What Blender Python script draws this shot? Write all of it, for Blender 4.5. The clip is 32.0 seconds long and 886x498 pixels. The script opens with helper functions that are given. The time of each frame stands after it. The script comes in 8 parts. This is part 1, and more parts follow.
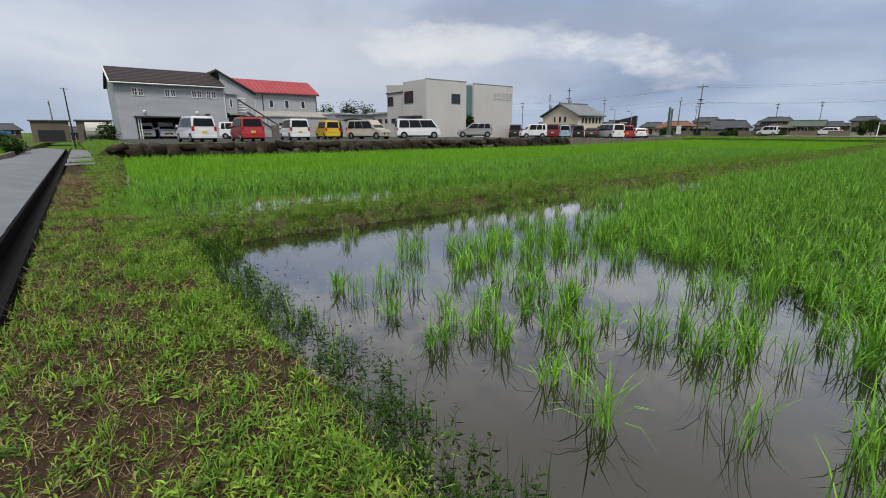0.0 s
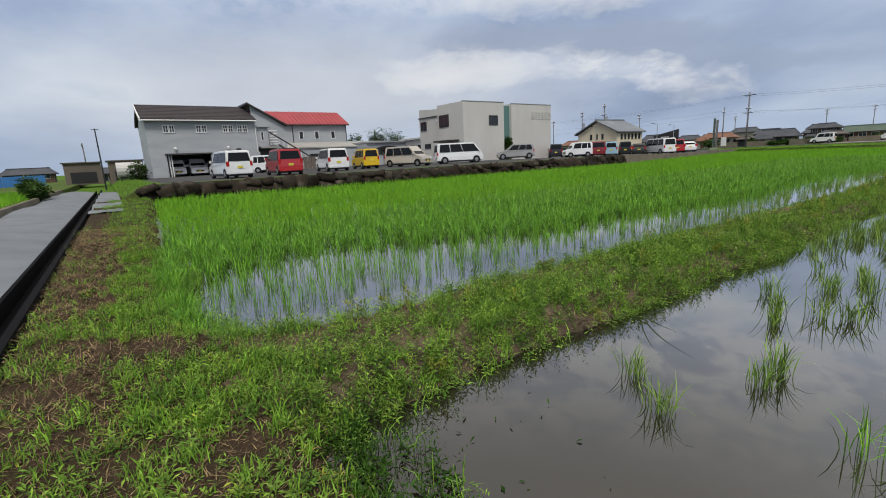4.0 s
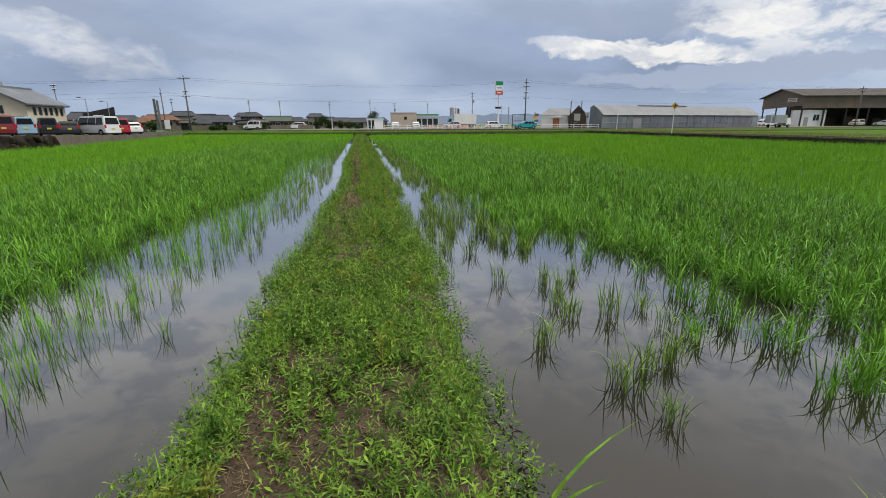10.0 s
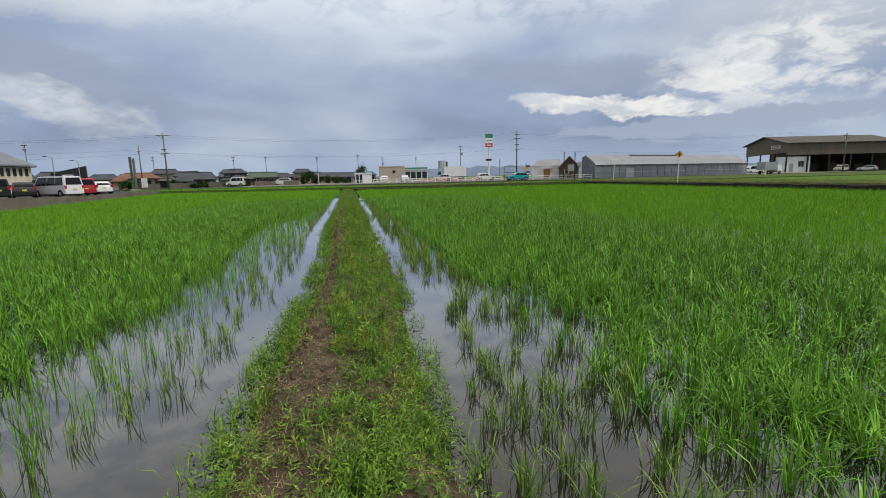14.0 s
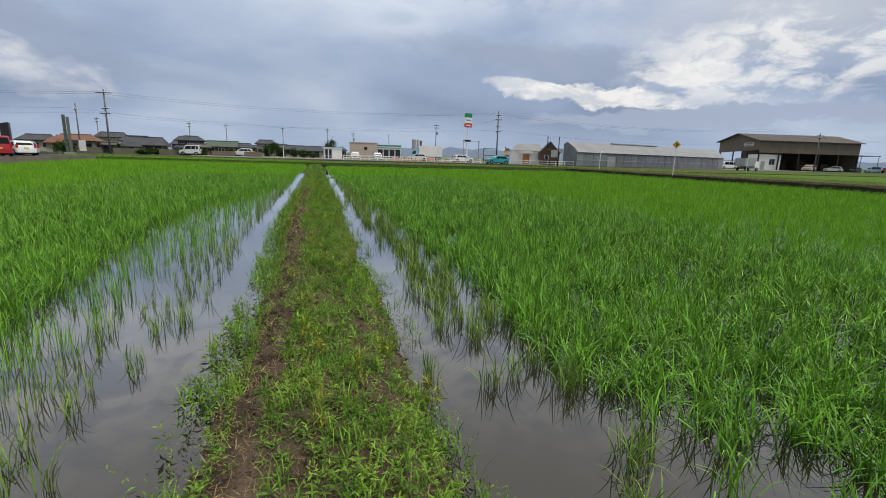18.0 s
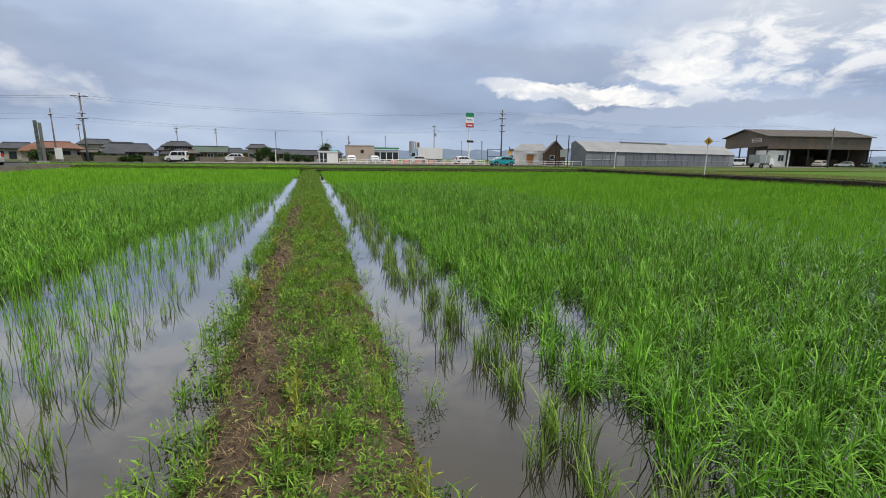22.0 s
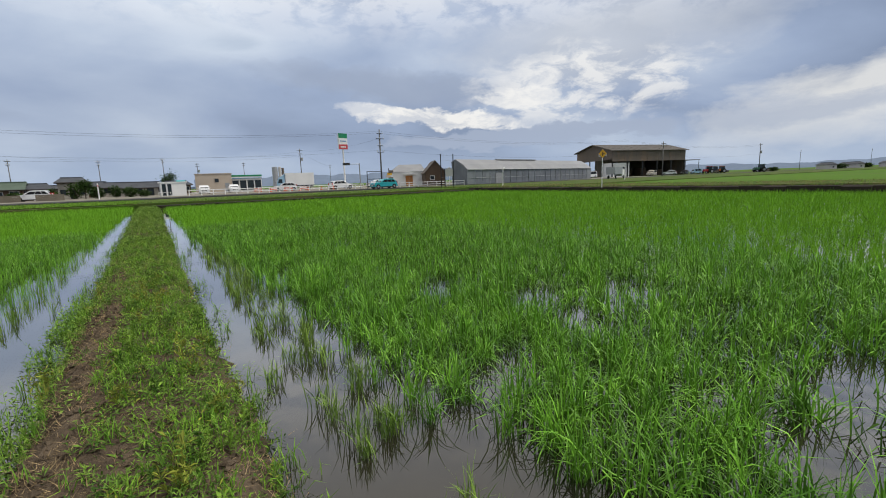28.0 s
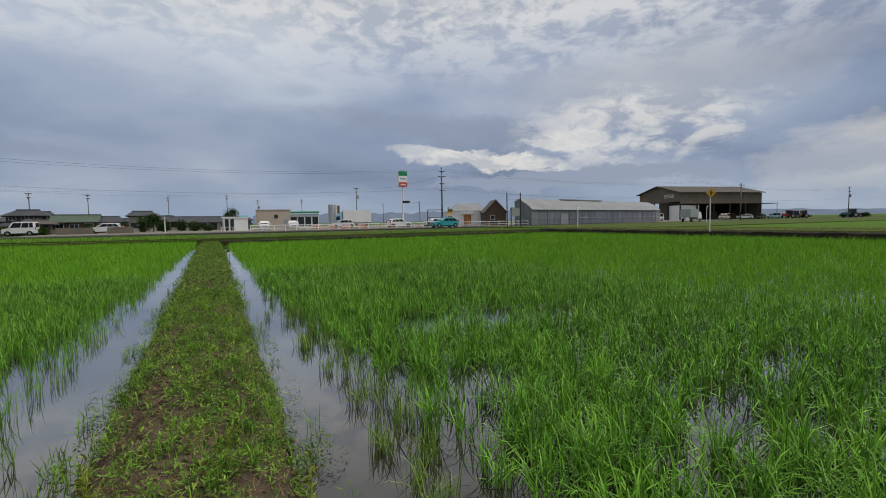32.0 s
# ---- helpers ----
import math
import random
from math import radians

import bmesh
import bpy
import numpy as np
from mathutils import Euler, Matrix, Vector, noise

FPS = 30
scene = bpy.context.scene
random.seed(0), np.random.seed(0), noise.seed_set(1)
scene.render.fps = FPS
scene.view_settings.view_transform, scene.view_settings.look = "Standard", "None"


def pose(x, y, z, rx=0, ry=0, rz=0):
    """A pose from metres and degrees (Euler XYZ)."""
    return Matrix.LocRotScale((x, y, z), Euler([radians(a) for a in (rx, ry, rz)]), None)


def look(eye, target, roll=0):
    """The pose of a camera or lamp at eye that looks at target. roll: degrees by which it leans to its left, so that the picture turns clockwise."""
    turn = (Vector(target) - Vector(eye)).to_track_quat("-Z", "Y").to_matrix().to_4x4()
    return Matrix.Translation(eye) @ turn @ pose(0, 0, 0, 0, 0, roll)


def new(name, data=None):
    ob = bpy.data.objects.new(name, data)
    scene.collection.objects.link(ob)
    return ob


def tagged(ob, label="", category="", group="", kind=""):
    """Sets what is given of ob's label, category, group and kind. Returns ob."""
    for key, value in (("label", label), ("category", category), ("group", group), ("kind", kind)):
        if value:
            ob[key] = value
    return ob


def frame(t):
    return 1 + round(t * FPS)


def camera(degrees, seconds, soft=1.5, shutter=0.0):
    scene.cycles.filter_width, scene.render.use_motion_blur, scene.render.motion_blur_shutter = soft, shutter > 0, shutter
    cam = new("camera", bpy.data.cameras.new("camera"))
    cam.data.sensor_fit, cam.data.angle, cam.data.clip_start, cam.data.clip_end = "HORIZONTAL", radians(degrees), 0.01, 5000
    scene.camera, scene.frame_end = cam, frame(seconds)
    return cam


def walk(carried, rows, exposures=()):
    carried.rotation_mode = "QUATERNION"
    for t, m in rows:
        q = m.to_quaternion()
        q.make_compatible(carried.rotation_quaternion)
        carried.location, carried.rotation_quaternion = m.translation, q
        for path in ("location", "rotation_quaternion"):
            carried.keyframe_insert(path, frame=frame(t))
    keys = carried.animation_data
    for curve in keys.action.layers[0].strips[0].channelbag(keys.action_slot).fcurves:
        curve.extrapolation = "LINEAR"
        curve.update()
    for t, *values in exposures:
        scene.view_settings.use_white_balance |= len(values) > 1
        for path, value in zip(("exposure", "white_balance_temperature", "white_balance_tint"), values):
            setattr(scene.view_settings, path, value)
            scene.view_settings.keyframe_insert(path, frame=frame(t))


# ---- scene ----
cam = camera(89.51, 32.0, soft=1.0)
PATH = [
    (0, (7.320, 2.510, 1.590), 50.88, -14.76, 0.16),
    (0.5, (6.800, 2.494, 1.548), 49.21, -14.48, 0.14),
    (1, (6.177, 2.551, 1.563), 47.57, -14.25, 0.26),
    (1.5, (5.638, 2.602, 1.575), 47.92, -13.39, 0.69),
    (2, (4.979, 2.730, 1.601), 49.42, -12.90, 0.86),
    (2.5, (4.401, 2.823, 1.611), 51.21, -12.44, 1.16),
    (3, (3.892, 2.956, 1.619), 52.61, -12.04, 1.93),
    (3.5, (3.354, 2.942, 1.652), 53.48, -11.75, 2.82),
    (5.5, (1.134, 2.593, 1.540), 42.58, -11.57, 2.22),
    (6, (0.807, 2.665, 1.541), 35.01, -11.59, 1.98),
    (6.5, (0.535, 2.797, 1.534), 27.33, -12.32, 2.38),
    (7, (0.241, 2.947, 1.513), 17.74, -13.28, 1.66),
    (7.5, (-0.010, 3.126, 1.547), 7.29, -13.75, 0.66),
    (8, (-0.067, 3.553, 1.525), 1.75, -14.05, 0.66),
    (8.5, (-0.143, 4.020, 1.533), -0.97, -14.46, 0.19),
    (9, (-0.163, 4.484, 1.584), -4.10, -14.88, 0.62),
    (9.5, (-0.137, 5.048, 1.596), -7.12, -15.23, 0.42),
    (10, (-0.136, 5.607, 1.573), -10.09, -15.62, 0.23),
    (10.5, (-0.127, 6.148, 1.591), -11.80, -15.45, 0.03),
    (11, (-0.169, 6.710, 1.630), -12.37, -14.78, -0.02),
    (11.5, (-0.125, 7.312, 1.597), -10.73, -13.52, 0.26),
    (12, (-0.127, 7.933, 1.637), -8.94, -12.42, 0.33),
    (12.5, (-0.115, 8.481, 1.675), -7.76, -11.26, 0.51),
    (13, (-0.048, 9.068, 1.678), -8.82, -10.76, 0.50),
    (13.5, (-0.045, 9.598, 1.682), -10.50, -9.63, 1.00),
    (14, (0.005, 10.207, 1.682), -11.77, -9.24, 1.28),
    (14.5, (0.029, 10.793, 1.627), -13.60, -9.49, 1.17),
    (16.5, (0.154, 12.955, 1.558), -14.26, -13.24, -0.40),
    (17, (0.107, 13.533, 1.576), -15.69, -12.71, -0.85),
    (17.5, (0.088, 14.076, 1.567), -16.22, -11.86, -1.46),
    (18, (0.051, 14.714, 1.579), -15.40, -11.63, -1.64),
    (18.5, (0.037, 15.304, 1.600), -13.89, -11.86, -1.27),
    (19, (0.041, 15.963, 1.602), -12.75, -12.54, -1.05),
    (19.5, (0.005, 16.560, 1.599), -12.39, -12.43, -0.71),
    (20, (0.069, 17.127, 1.581), -13.10, -11.99, -0.48),
    (20.5, (0.108, 17.692, 1.590), -14.24, -11.72, -0.56),
    (21, (0.132, 18.296, 1.584), -13.92, -11.78, -0.60),
    (21.5, (0.122, 18.820, 1.598), -14.89, -12.08, -0.92),
    (22, (0.112, 19.332, 1.610), -16.03, -11.41, -0.66),
    (22.5, (0.132, 20.002, 1.609), -16.49, -10.38, -0.50),
    (23, (0.139, 20.600, 1.614), -16.00, -9.18, -0.20),
    (23.5, (0.171, 21.165, 1.601), -15.09, -8.78, -0.05),
    (24, (0.137, 21.747, 1.578), -16.56, -8.87, 0.24),
    (24.5, (0.187, 22.311, 1.576), -19.26, -9.09, 0.34),
    (25, (0.194, 22.915, 1.593), -22.71, -9.58, -0.45),
    (25.5, (0.225, 23.408, 1.592), -25.86, -10.06, -0.38),
    (27.5, (0.226, 25.325, 1.602), -31.47, -9.93, 1.29),
    (28, (0.261, 25.937, 1.617), -32.86, -8.80, 1.99),
    (28.5, (0.270, 26.588, 1.612), -34.30, -8.03, 2.34),
    (29, (0.230, 27.240, 1.646), -35.24, -7.48, 2.54),
    (29.5, (0.243, 27.825, 1.624), -35.22, -6.98, 2.51),
    (30, (0.261, 28.478, 1.602), -35.32, -6.26, 2.88),
    (30.5, (0.283, 29.129, 1.580), -33.47, -5.25, 2.85),
    (31, (0.269, 29.757, 1.607), -31.23, -4.54, 1.96),
    (31.5, (0.216, 30.297, 1.626), -29.56, -3.90, 1.38),
    (32, (0.153, 30.870, 1.621), -27.04, -3.61, 0.97),
]
walk(cam, [(t, pose(*e, 90 + pitch, roll, yaw)) for t, e, yaw, pitch, roll in PATH], ((0, -0.03), (1, 0.06), (2, -0.02), (5, -0.06), (7, -0.09), (9, -0.03), (11, -0.01), (12, -0.13), (13, -0.15), (14, -0.13), (17, -0.03), (18, -0.08), (21, 0.03), (22, 0.12), (23, 0.16), (24, 0.04), (25, -0.05), (29, -0.08), (30, -0.14), (31, -0.27), (32, -0.44)))

# ---------------------------------------------------------------- light
SUN_AZ, SUN_EL = radians(-122), radians(56)      # azimuth from +y, seen from above, positive to the left
world = bpy.data.worlds.new("overcast_sky")
scene.world = world
world.use_nodes = True
wt = world.node_tree
wt.nodes.clear()


def wnode(kind, **kw):
    n = wt.nodes.new(kind)
    for k, v in kw.items():
        n.inputs[k].default_value = v
    return n


def wmath(op, a, b=None, clamp=False):
    n = wt.nodes.new("ShaderNodeMath")
    n.operation = op
    n.use_clamp = clamp
    for i, v in enumerate((a, b)):
        if v is None:
            continue
        if isinstance(v, (int, float)):
            n.inputs[i].default_value = v
        else:
            wt.links.new(v, n.inputs[i])
    return n.outputs[0]


def wramp(fac, stops):
    n = wt.nodes.new("ShaderNodeValToRGB")
    el = n.color_ramp.elements
    while len(el) < len(stops):
        el.new(0.5)
    for e, (p, c) in zip(el, stops):
        e.position, e.color = p, (*c, 1)
    wt.links.new(fac, n.inputs[0])
    return n.outputs[0]


def wmix(fac, a, b, blend="MIX"):
    n = wt.nodes.new("ShaderNodeMix")
    n.data_type, n.blend_type = "RGBA", blend
    if isinstance(fac, (int, float)):
        n.inputs[0].default_value = fac
    else:
        wt.links.new(fac, n.inputs[0])
    for i, v in ((6, a), (7, b)):
        if isinstance(v, tuple):
            n.inputs[i].default_value = (*v, 1)
        else:
            wt.links.new(v, n.inputs[i])
    return n.outputs[2]


sky = wt.nodes.new("ShaderNodeTexSky")
sky.sky_type, sky.sun_disc = "NISHITA", False
sky.sun_elevation, sky.sun_rotation = SUN_EL, -SUN_AZ
sky_lit = wmix(1.0, sky.outputs[0], (0.10, 0.10, 0.10), "MULTIPLY")
tc = wt.nodes.new("ShaderNodeTexCoord")
sep = wt.nodes.new("ShaderNodeSeparateXYZ")
wt.links.new(tc.outputs["Generated"], sep.inputs[0])
dx, dy, dz = sep.outputs
up = wmath("MAXIMUM", dz, 0.0)
den = wmath("ADD", up, 0.26)
cmb = wt.nodes.new("ShaderNodeCombineXYZ")
wt.links.new(wmath("DIVIDE", dx, den), cmb.inputs[0])
wt.links.new(wmath("DIVIDE", dy, den), cmb.inputs[1])


def wnoise(scale, detail, rough, off, distort=0.0):
    m = wt.nodes.new("ShaderNodeMapping")
    m.inputs["Location"].default_value = off
    m.inputs["Rotation"].default_value = (0, 0, radians(35))
    m.inputs["Scale"].default_value = (1.0, 1.12, 1.0)
    wt.links.new(cmb.outputs[0], m.inputs[0])
    n = wnode("ShaderNodeTexNoise", Scale=scale, Detail=detail, Roughness=rough, Distortion=distort)
    wt.links.new(m.outputs[0], n.inputs["Vector"])
    return n.outputs[0]


big = wnoise(0.5, 3.0, 0.5, (3.1, 1.7, 0.0), 0.1)
mid = wnoise(1.2, 7.0, 0.5, (7.4, 2.2, 4.0), 0.2)
cover = wmath("ADD", wmath("MULTIPLY", big, 0.7), wmath("MULTIPLY", mid, 0.5))
cloud = wramp(cover, ((0.44, (0.60, 0.68, 0.80)), (0.54, (0.44, 0.525, 0.68)), (0.62, (0.345, 0.43, 0.60)), (0.72, (0.26, 0.33, 0.475))))


# single clouds and breaks, in degrees of azimuth (positive to the left of +y) and elevation
az_d = wmath("MULTIPLY", wmath("ARCTAN2", wmath("MULTIPLY", dx, -1.0), dy), 180 / math.pi)
el_d = wmath("MULTIPLY", wmath("ARCSINE", dz), 180 / math.pi)
cmb_low = wt.nodes.new("ShaderNodeCombineXYZ")
wt.links.new(wmath("MULTIPLY", az_d, 0.15), cmb_low.inputs[0])
wt.links.new(wmath("MULTIPLY", el_d, 0.31), cmb_low.inputs[1])


def ragged(scale, detail, rough, z):
    m = wt.nodes.new("ShaderNodeMapping")
    m.inputs["Location"].default_value = (0.0, 0.0, z)
    wt.links.new(cmb_low.outputs[0], m.inputs[0])
    n = wnode("ShaderNodeTexNoise", Scale=scale, Detail=detail, Roughness=rough, Distortion=0.3)
    wt.links.new(m.outputs[0], n.inputs["Vector"])
    return n.outputs[0]


rag, rag2, heap = ragged(1.1, 8.0, 0.6, 2.0), ragged(1.3, 8.0, 0.6, 9.0), ragged(1.5, 10.0, 0.62, 5.0)
az_w = wmath("ADD", az_d, wmath("MULTIPLY", wmath("SUBTRACT", rag, 0.5), 16.0))
el_w = wmath("ADD", el_d, wmath("MULTIPLY", wmath("SUBTRACT", rag2, 0.5), 4.2))


def bank_of_cloud(az, el, half_az, half_el, slope, crisp, strength):
    """1 inside an ellipse of the sky with a ragged edge, falling off outside."""
    u = wmath("SUBTRACT", az_w, az)
    v = wmath("SUBTRACT", wmath("SUBTRACT", el_w, el), wmath("MULTIPLY", u, slope))
    q = wmath("ADD", wmath("POWER", wmath("DIVIDE", wmath("ABSOLUTE", u), half_az), 2.0), wmath("POWER", wmath("DIVIDE", wmath("ABSOLUTE", v), half_el), 2.0))
    return wmath("MULTIPLY", wmath("MULTIPLY", wmath("SUBTRACT", 1.25, q), crisp, True), strength, True)


DARK, PALE, WHITE = (0.335, 0.395, 0.52), (0.74, 0.76, 0.78), (1.0, 0.985, 0.95)
broken = wramp(heap, ((0.42, (0.05, 0.05, 0.05)), (0.56, (1, 1, 1))))
for az_c, el_c, wa_, we_, sl_, cr_, st_, col_ in (
        (68, 7, 34, 9, 0.0, 0.9, 0.55, PALE),
        (34, 17.5, 20, 2.6, 0.0, 0.8, 0.75, PALE),
        (3, 7.5, 22, 5, 0.0, 0.7, 0.40, (0.40, 0.475, 0.62)),
        (37, 12.4, 19, 1.9, 0.08, 1.0, 0.75, DARK),
        (24, 9.0, 14, 1.6, 0.16, 0.9, 0.55, DARK),
        (50, 9.6, 10, 2.4, 0.0, 0.6, 0.6, WHITE),
        (-52, 15, 18, 5, 0.0, 0.7, 0.6, PALE),
        (-28, 11.2, 17, 2.1, 0.10, 1.0, 0.65, DARK),
        (-82, 7.5, 21, 4.4, -0.2, 1.0, 0.8, (0.86, 0.86, 0.84))):
    cloud = wmix(bank_of_cloud(az_c, el_c, wa_, we_, sl_, cr_, st_), cloud, col_)
cloud = wmix(wmath("MULTIPLY", bank_of_cloud(-50, 10.4, 13, 4.6, 0.0, 1.2, 0.66), broken), cloud, WHITE)
cloud = wmix(wmath("MULTIPLY", bank_of_cloud(31, 8.4, 11, 2.2, 0.24, 0.8, 0.62), wmath("ADD", wmath("MULTIPLY", broken, 0.6), 0.3)), cloud, WHITE)
cloud = wmix(wmath("MULTIPLY", bank_of_cloud(-32, 7.7, 12, 1.05, 0.11, 1.6, 0.95), wmath("ADD", wmath("MULTIPLY", broken, 0.45), 0.50)), cloud, WHITE)
cloud = wmix(bank_of_cloud(-43, 9.4, 5, 1.2, 0.0, 1.4, 0.6), cloud, WHITE)
cloud = wmix(bank_of_cloud(-43, 5.0, 17, 1.15, -0.03, 2.0, 0.9), cloud, (0.40, 0.465, 0.60))
ring = wramp(wmath("DIVIDE", el_d, 90.0), ((0.17, (0, 0, 0)), (0.26, (1, 1, 1)), (0.36, (0.8, 0.8, 0.8)), (0.48, (0, 0, 0))))
cloud = wmix(wmath("MULTIPLY", ring, wmath("ADD", wmath("MULTIPLY", broken, 0.70), 0.15), True), cloud, (0.94, 0.95, 0.97))
cloud = wmix(bank_of_cloud(-72, 5.4, 10, 1.3, -0.05, 1.0, 0.7), cloud, (0.44, 0.50, 0.62))
# low band of blue-grey distance under the clouds
low = wmath("POWER", wmath("SUBTRACT", 1.0, wmath("MULTIPLY", up, 8.0), True), 1.5)
cloud = wmix(wmath("MULTIPLY", low, 0.75), cloud, (0.45, 0.55, 0.71))
# whiter towards the zenith
zen = wramp(up, ((0.32, (0, 0, 0)), (0.62, (1, 1, 1))))
cloud = wmix(zen, cloud, (0.415, 0.405, 0.385))
clear = wramp(cover, ((0.36, (1, 1, 1)), (0.45, (0, 0, 0))))
full = wmix(wmath("MULTIPLY", clear, 0.5), cloud, sky_lit)
# an overcast sky is brighter overhead than at its rim
bg = wnode("ShaderNodeBackground")
wt.links.new(full, bg.inputs[0])
wt.links.new(wmath("ADD", wmath("MULTIPLY", wmath("POWER", up, 2.2), 1.5), 0.97), bg.inputs[1])
wo = wt.nodes.new("ShaderNodeOutputWorld")
wt.links.new(bg.outputs[0], wo.inputs[0])

sun = new("sun", bpy.data.lights.new("sun", "SUN"))
sun.data.energy, sun.data.angle, sun.data.color = 2.6, radians(13), (1.0, 0.96, 0.9)
sun.matrix_world = look((0, 0, 50), (math.sin(SUN_AZ) * 50 * math.cos(SUN_EL), -math.cos(SUN_AZ) * 50 * math.cos(SUN_EL), 50 - 50 * math.sin(SUN_EL)))

# ---------------------------------------------------------------- materials


def material(name, base, alt=None, rough=0.7, metal=0.0, scale=3.0, fine=40.0, bump=0.2, spec=0.4, third=None, stain=0.35, island=0.0, objrand=0.0, translucent=0.0, streak=None):
    """A surface with two scales of variation: base to alt in large patches, fine grain in value and relief."""
    m = bpy.data.materials.new(name)
    m.use_nodes = True
    t = m.node_tree
    b = t.nodes["Principled BSDF"]
    b.inputs["Roughness"].default_value, b.inputs["Metallic"].default_value = rough, metal
    b.inputs["Specular IOR Level"].default_value = spec
    alt = alt or tuple(c * 0.78 for c in base)
    geo = t.nodes.new("ShaderNodeNewGeometry")
    vec = geo.outputs["Position"]
    if streak:
        mp = t.nodes.new("ShaderNodeMapping")
        mp.inputs["Scale"].default_value = streak
        t.links.new(vec, mp.inputs[0])
        vec = mp.outputs[0]

    def noi(s, d, r=0.55):
        n = t.nodes.new("ShaderNodeTexNoise")
        n.inputs["Scale"].default_value, n.inputs["Detail"].default_value, n.inputs["Roughness"].default_value = s, d, r
        t.links.new(vec, n.inputs["Vector"])
        return n.outputs[0]

    def mixc(f, a, c, blend="MIX"):
        n = t.nodes.new("ShaderNodeMix")
        n.data_type, n.blend_type = "RGBA", blend
        if isinstance(f, (int, float)):
            n.inputs[0].default_value = f
        else:
            t.links.new(f, n.inputs[0])
        for i, v in ((6, a), (7, c)):
            if isinstance(v, tuple):
                n.inputs[i].default_value = (*v, 1)
            else:
                t.links.new(v, n.inputs[i])
        return n.outputs[2]

    def rng(v, a, c):
        n = t.nodes.new("ShaderNodeMapRange")
        n.inputs[1].default_value, n.inputs[2].default_value = a, c
        t.links.new(v, n.inputs[0])
        return n.outputs[0]

    n1, n2 = noi(scale, 4.0), noi(fine, 3.0)
    col = mixc(rng(n1, 0.36, 0.64), base, alt)
    if third:
        col = mixc(rng(noi(scale * 0.37 + 0.05, 5.0, 0.6), 0.52, 0.64), col, third)
    col = mixc(stain, col, mixc(n2, tuple(c * 0.55 for c in base), tuple(min(c * 1.35, 0.95) for c in base)))
    if island:
        col = mixc(1.0, col, mixc(geo.outputs["Random Per Island"], (1 - island,) * 3, (1 + island, 1 + island, 1 + island * 0.6)), "MULTIPLY")
    if objrand:
        oi = t.nodes.new("ShaderNodeObjectInfo")
        col = mixc(1.0, col, mixc(oi.outputs["Random"], (1 - objrand,) * 3, (1 + objrand,) * 3), "MULTIPLY")
    t.links.new(col, b.inputs["Base Color"])
    if bump:
        bp = t.nodes.new("ShaderNodeBump")
        bp.inputs["Strength"].default_value, bp.inputs["Distance"].default_value = bump, 0.02
        t.links.new(n2, bp.inputs["Height"])
        t.links.new(bp.outputs[0], b.inputs["Normal"])
    if translucent:
        tr = t.nodes.new("ShaderNodeBsdfTranslucent")
        t.links.new(col, tr.inputs[0])
        mx = t.nodes.new("ShaderNodeMixShader")
        mx.inputs[0].default_value = translucent
        t.links.new(b.outputs[0], mx.inputs[1])
        t.links.new(tr.outputs[0], mx.inputs[2])
        t.links.new(mx.outputs[0], t.nodes["Material Output"].inputs[0])
    return m


def plain(name, base, rough=0.5, metal=0.0, spec=0.5, coat=0.0):
    """Smooth factory surfaces: paint, plastic, glass seen from outside; with faint dust."""
    m = material(name, base, tuple(c * 0.92 for c in base), rough, metal, 1.5, 18.0, 0.0, spec, stain=0.06)
    if coat:
        m.node_tree.nodes["Principled BSDF"].inputs["Coat Weight"].default_value = coat
    return m


M = {}
M["rice_young"] = material("rice_leaf_young", (0.190, 0.300, 0.050), (0.105, 0.200, 0.030), 0.55, scale=2.5, fine=9, bump=0, island=0.5, translucent=0.06, stain=0.15, spec=0.30)
M["rice"] = material("rice_leaf", (0.182, 0.400, 0.040), (0.066, 0.190, 0.018), 0.45, scale=4.2, fine=9, bump=0, island=0.5, translucent=0.10, stain=0.15, spec=0.22)
M["rice_far"] = material("rice_leaf_far", (0.182, 0.405, 0.030), (0.126, 0.320, 0.023), 0.6, scale=0.6, fine=2.0, bump=0, island=0.25, translucent=0.16, stain=0.2, spec=0.05)
# darker rice leaf: shade inside the crop as colour; also naturally dark waterside weeds
M["rice_shade_dark_weed"] = material("rice_shade_dark_weed_leaf", (0.036, 0.085, 0.014), (0.022, 0.055, 0.009), 0.5, scale=0.8, fine=9, bump=0, island=0.35, translucent=0.1, stain=0.15, spec=0.05)
M["grass"] = material("grass_blade", (0.230, 0.420, 0.050), (0.075, 0.190, 0.022), 0.55, scale=5.0, fine=14, bump=0, island=0.45, translucent=0.25, stain=0.15, spec=0.12)
M["weed"] = material("weed_leaf", (0.055, 0.130, 0.020), (0.255, 0.405, 0.062), 0.5, scale=6.5, fine=20, bump=0, island=0.5, translucent=0.18, stain=0.15, spec=0.15)
M["weed_yellow"] = material("weed_leaf_yellow", (0.285, 0.315, 0.055), (0.17, 0.205, 0.04), 0.6, scale=6.0, fine=20, bump=0, island=0.5, translucent=0.2, stain=0.15, spec=0.12)
M["straw"] = material("dry_grass", (0.330, 0.245, 0.150), (0.110, 0.078, 0.050), 0.8, scale=5.0, fine=20, bump=0, island=0.55, translucent=0.08, stain=0.2, spec=0.05)
M["soil"] = material("bund_soil", (0.105, 0.079, 0.055), (0.036, 0.029, 0.020), 0.95, scale=5.5, fine=60, bump=1.0, spec=0.1, third=(0.200, 0.155, 0.108), stain=0.6)
M["bank_soil"] = material("bank_soil", (0.050, 0.033, 0.022), (0.030, 0.027, 0.013), 0.95, scale=4.0, fine=55, bump=1.0, spec=0.1, third=(0.080, 0.050, 0.034), stain=0.6)
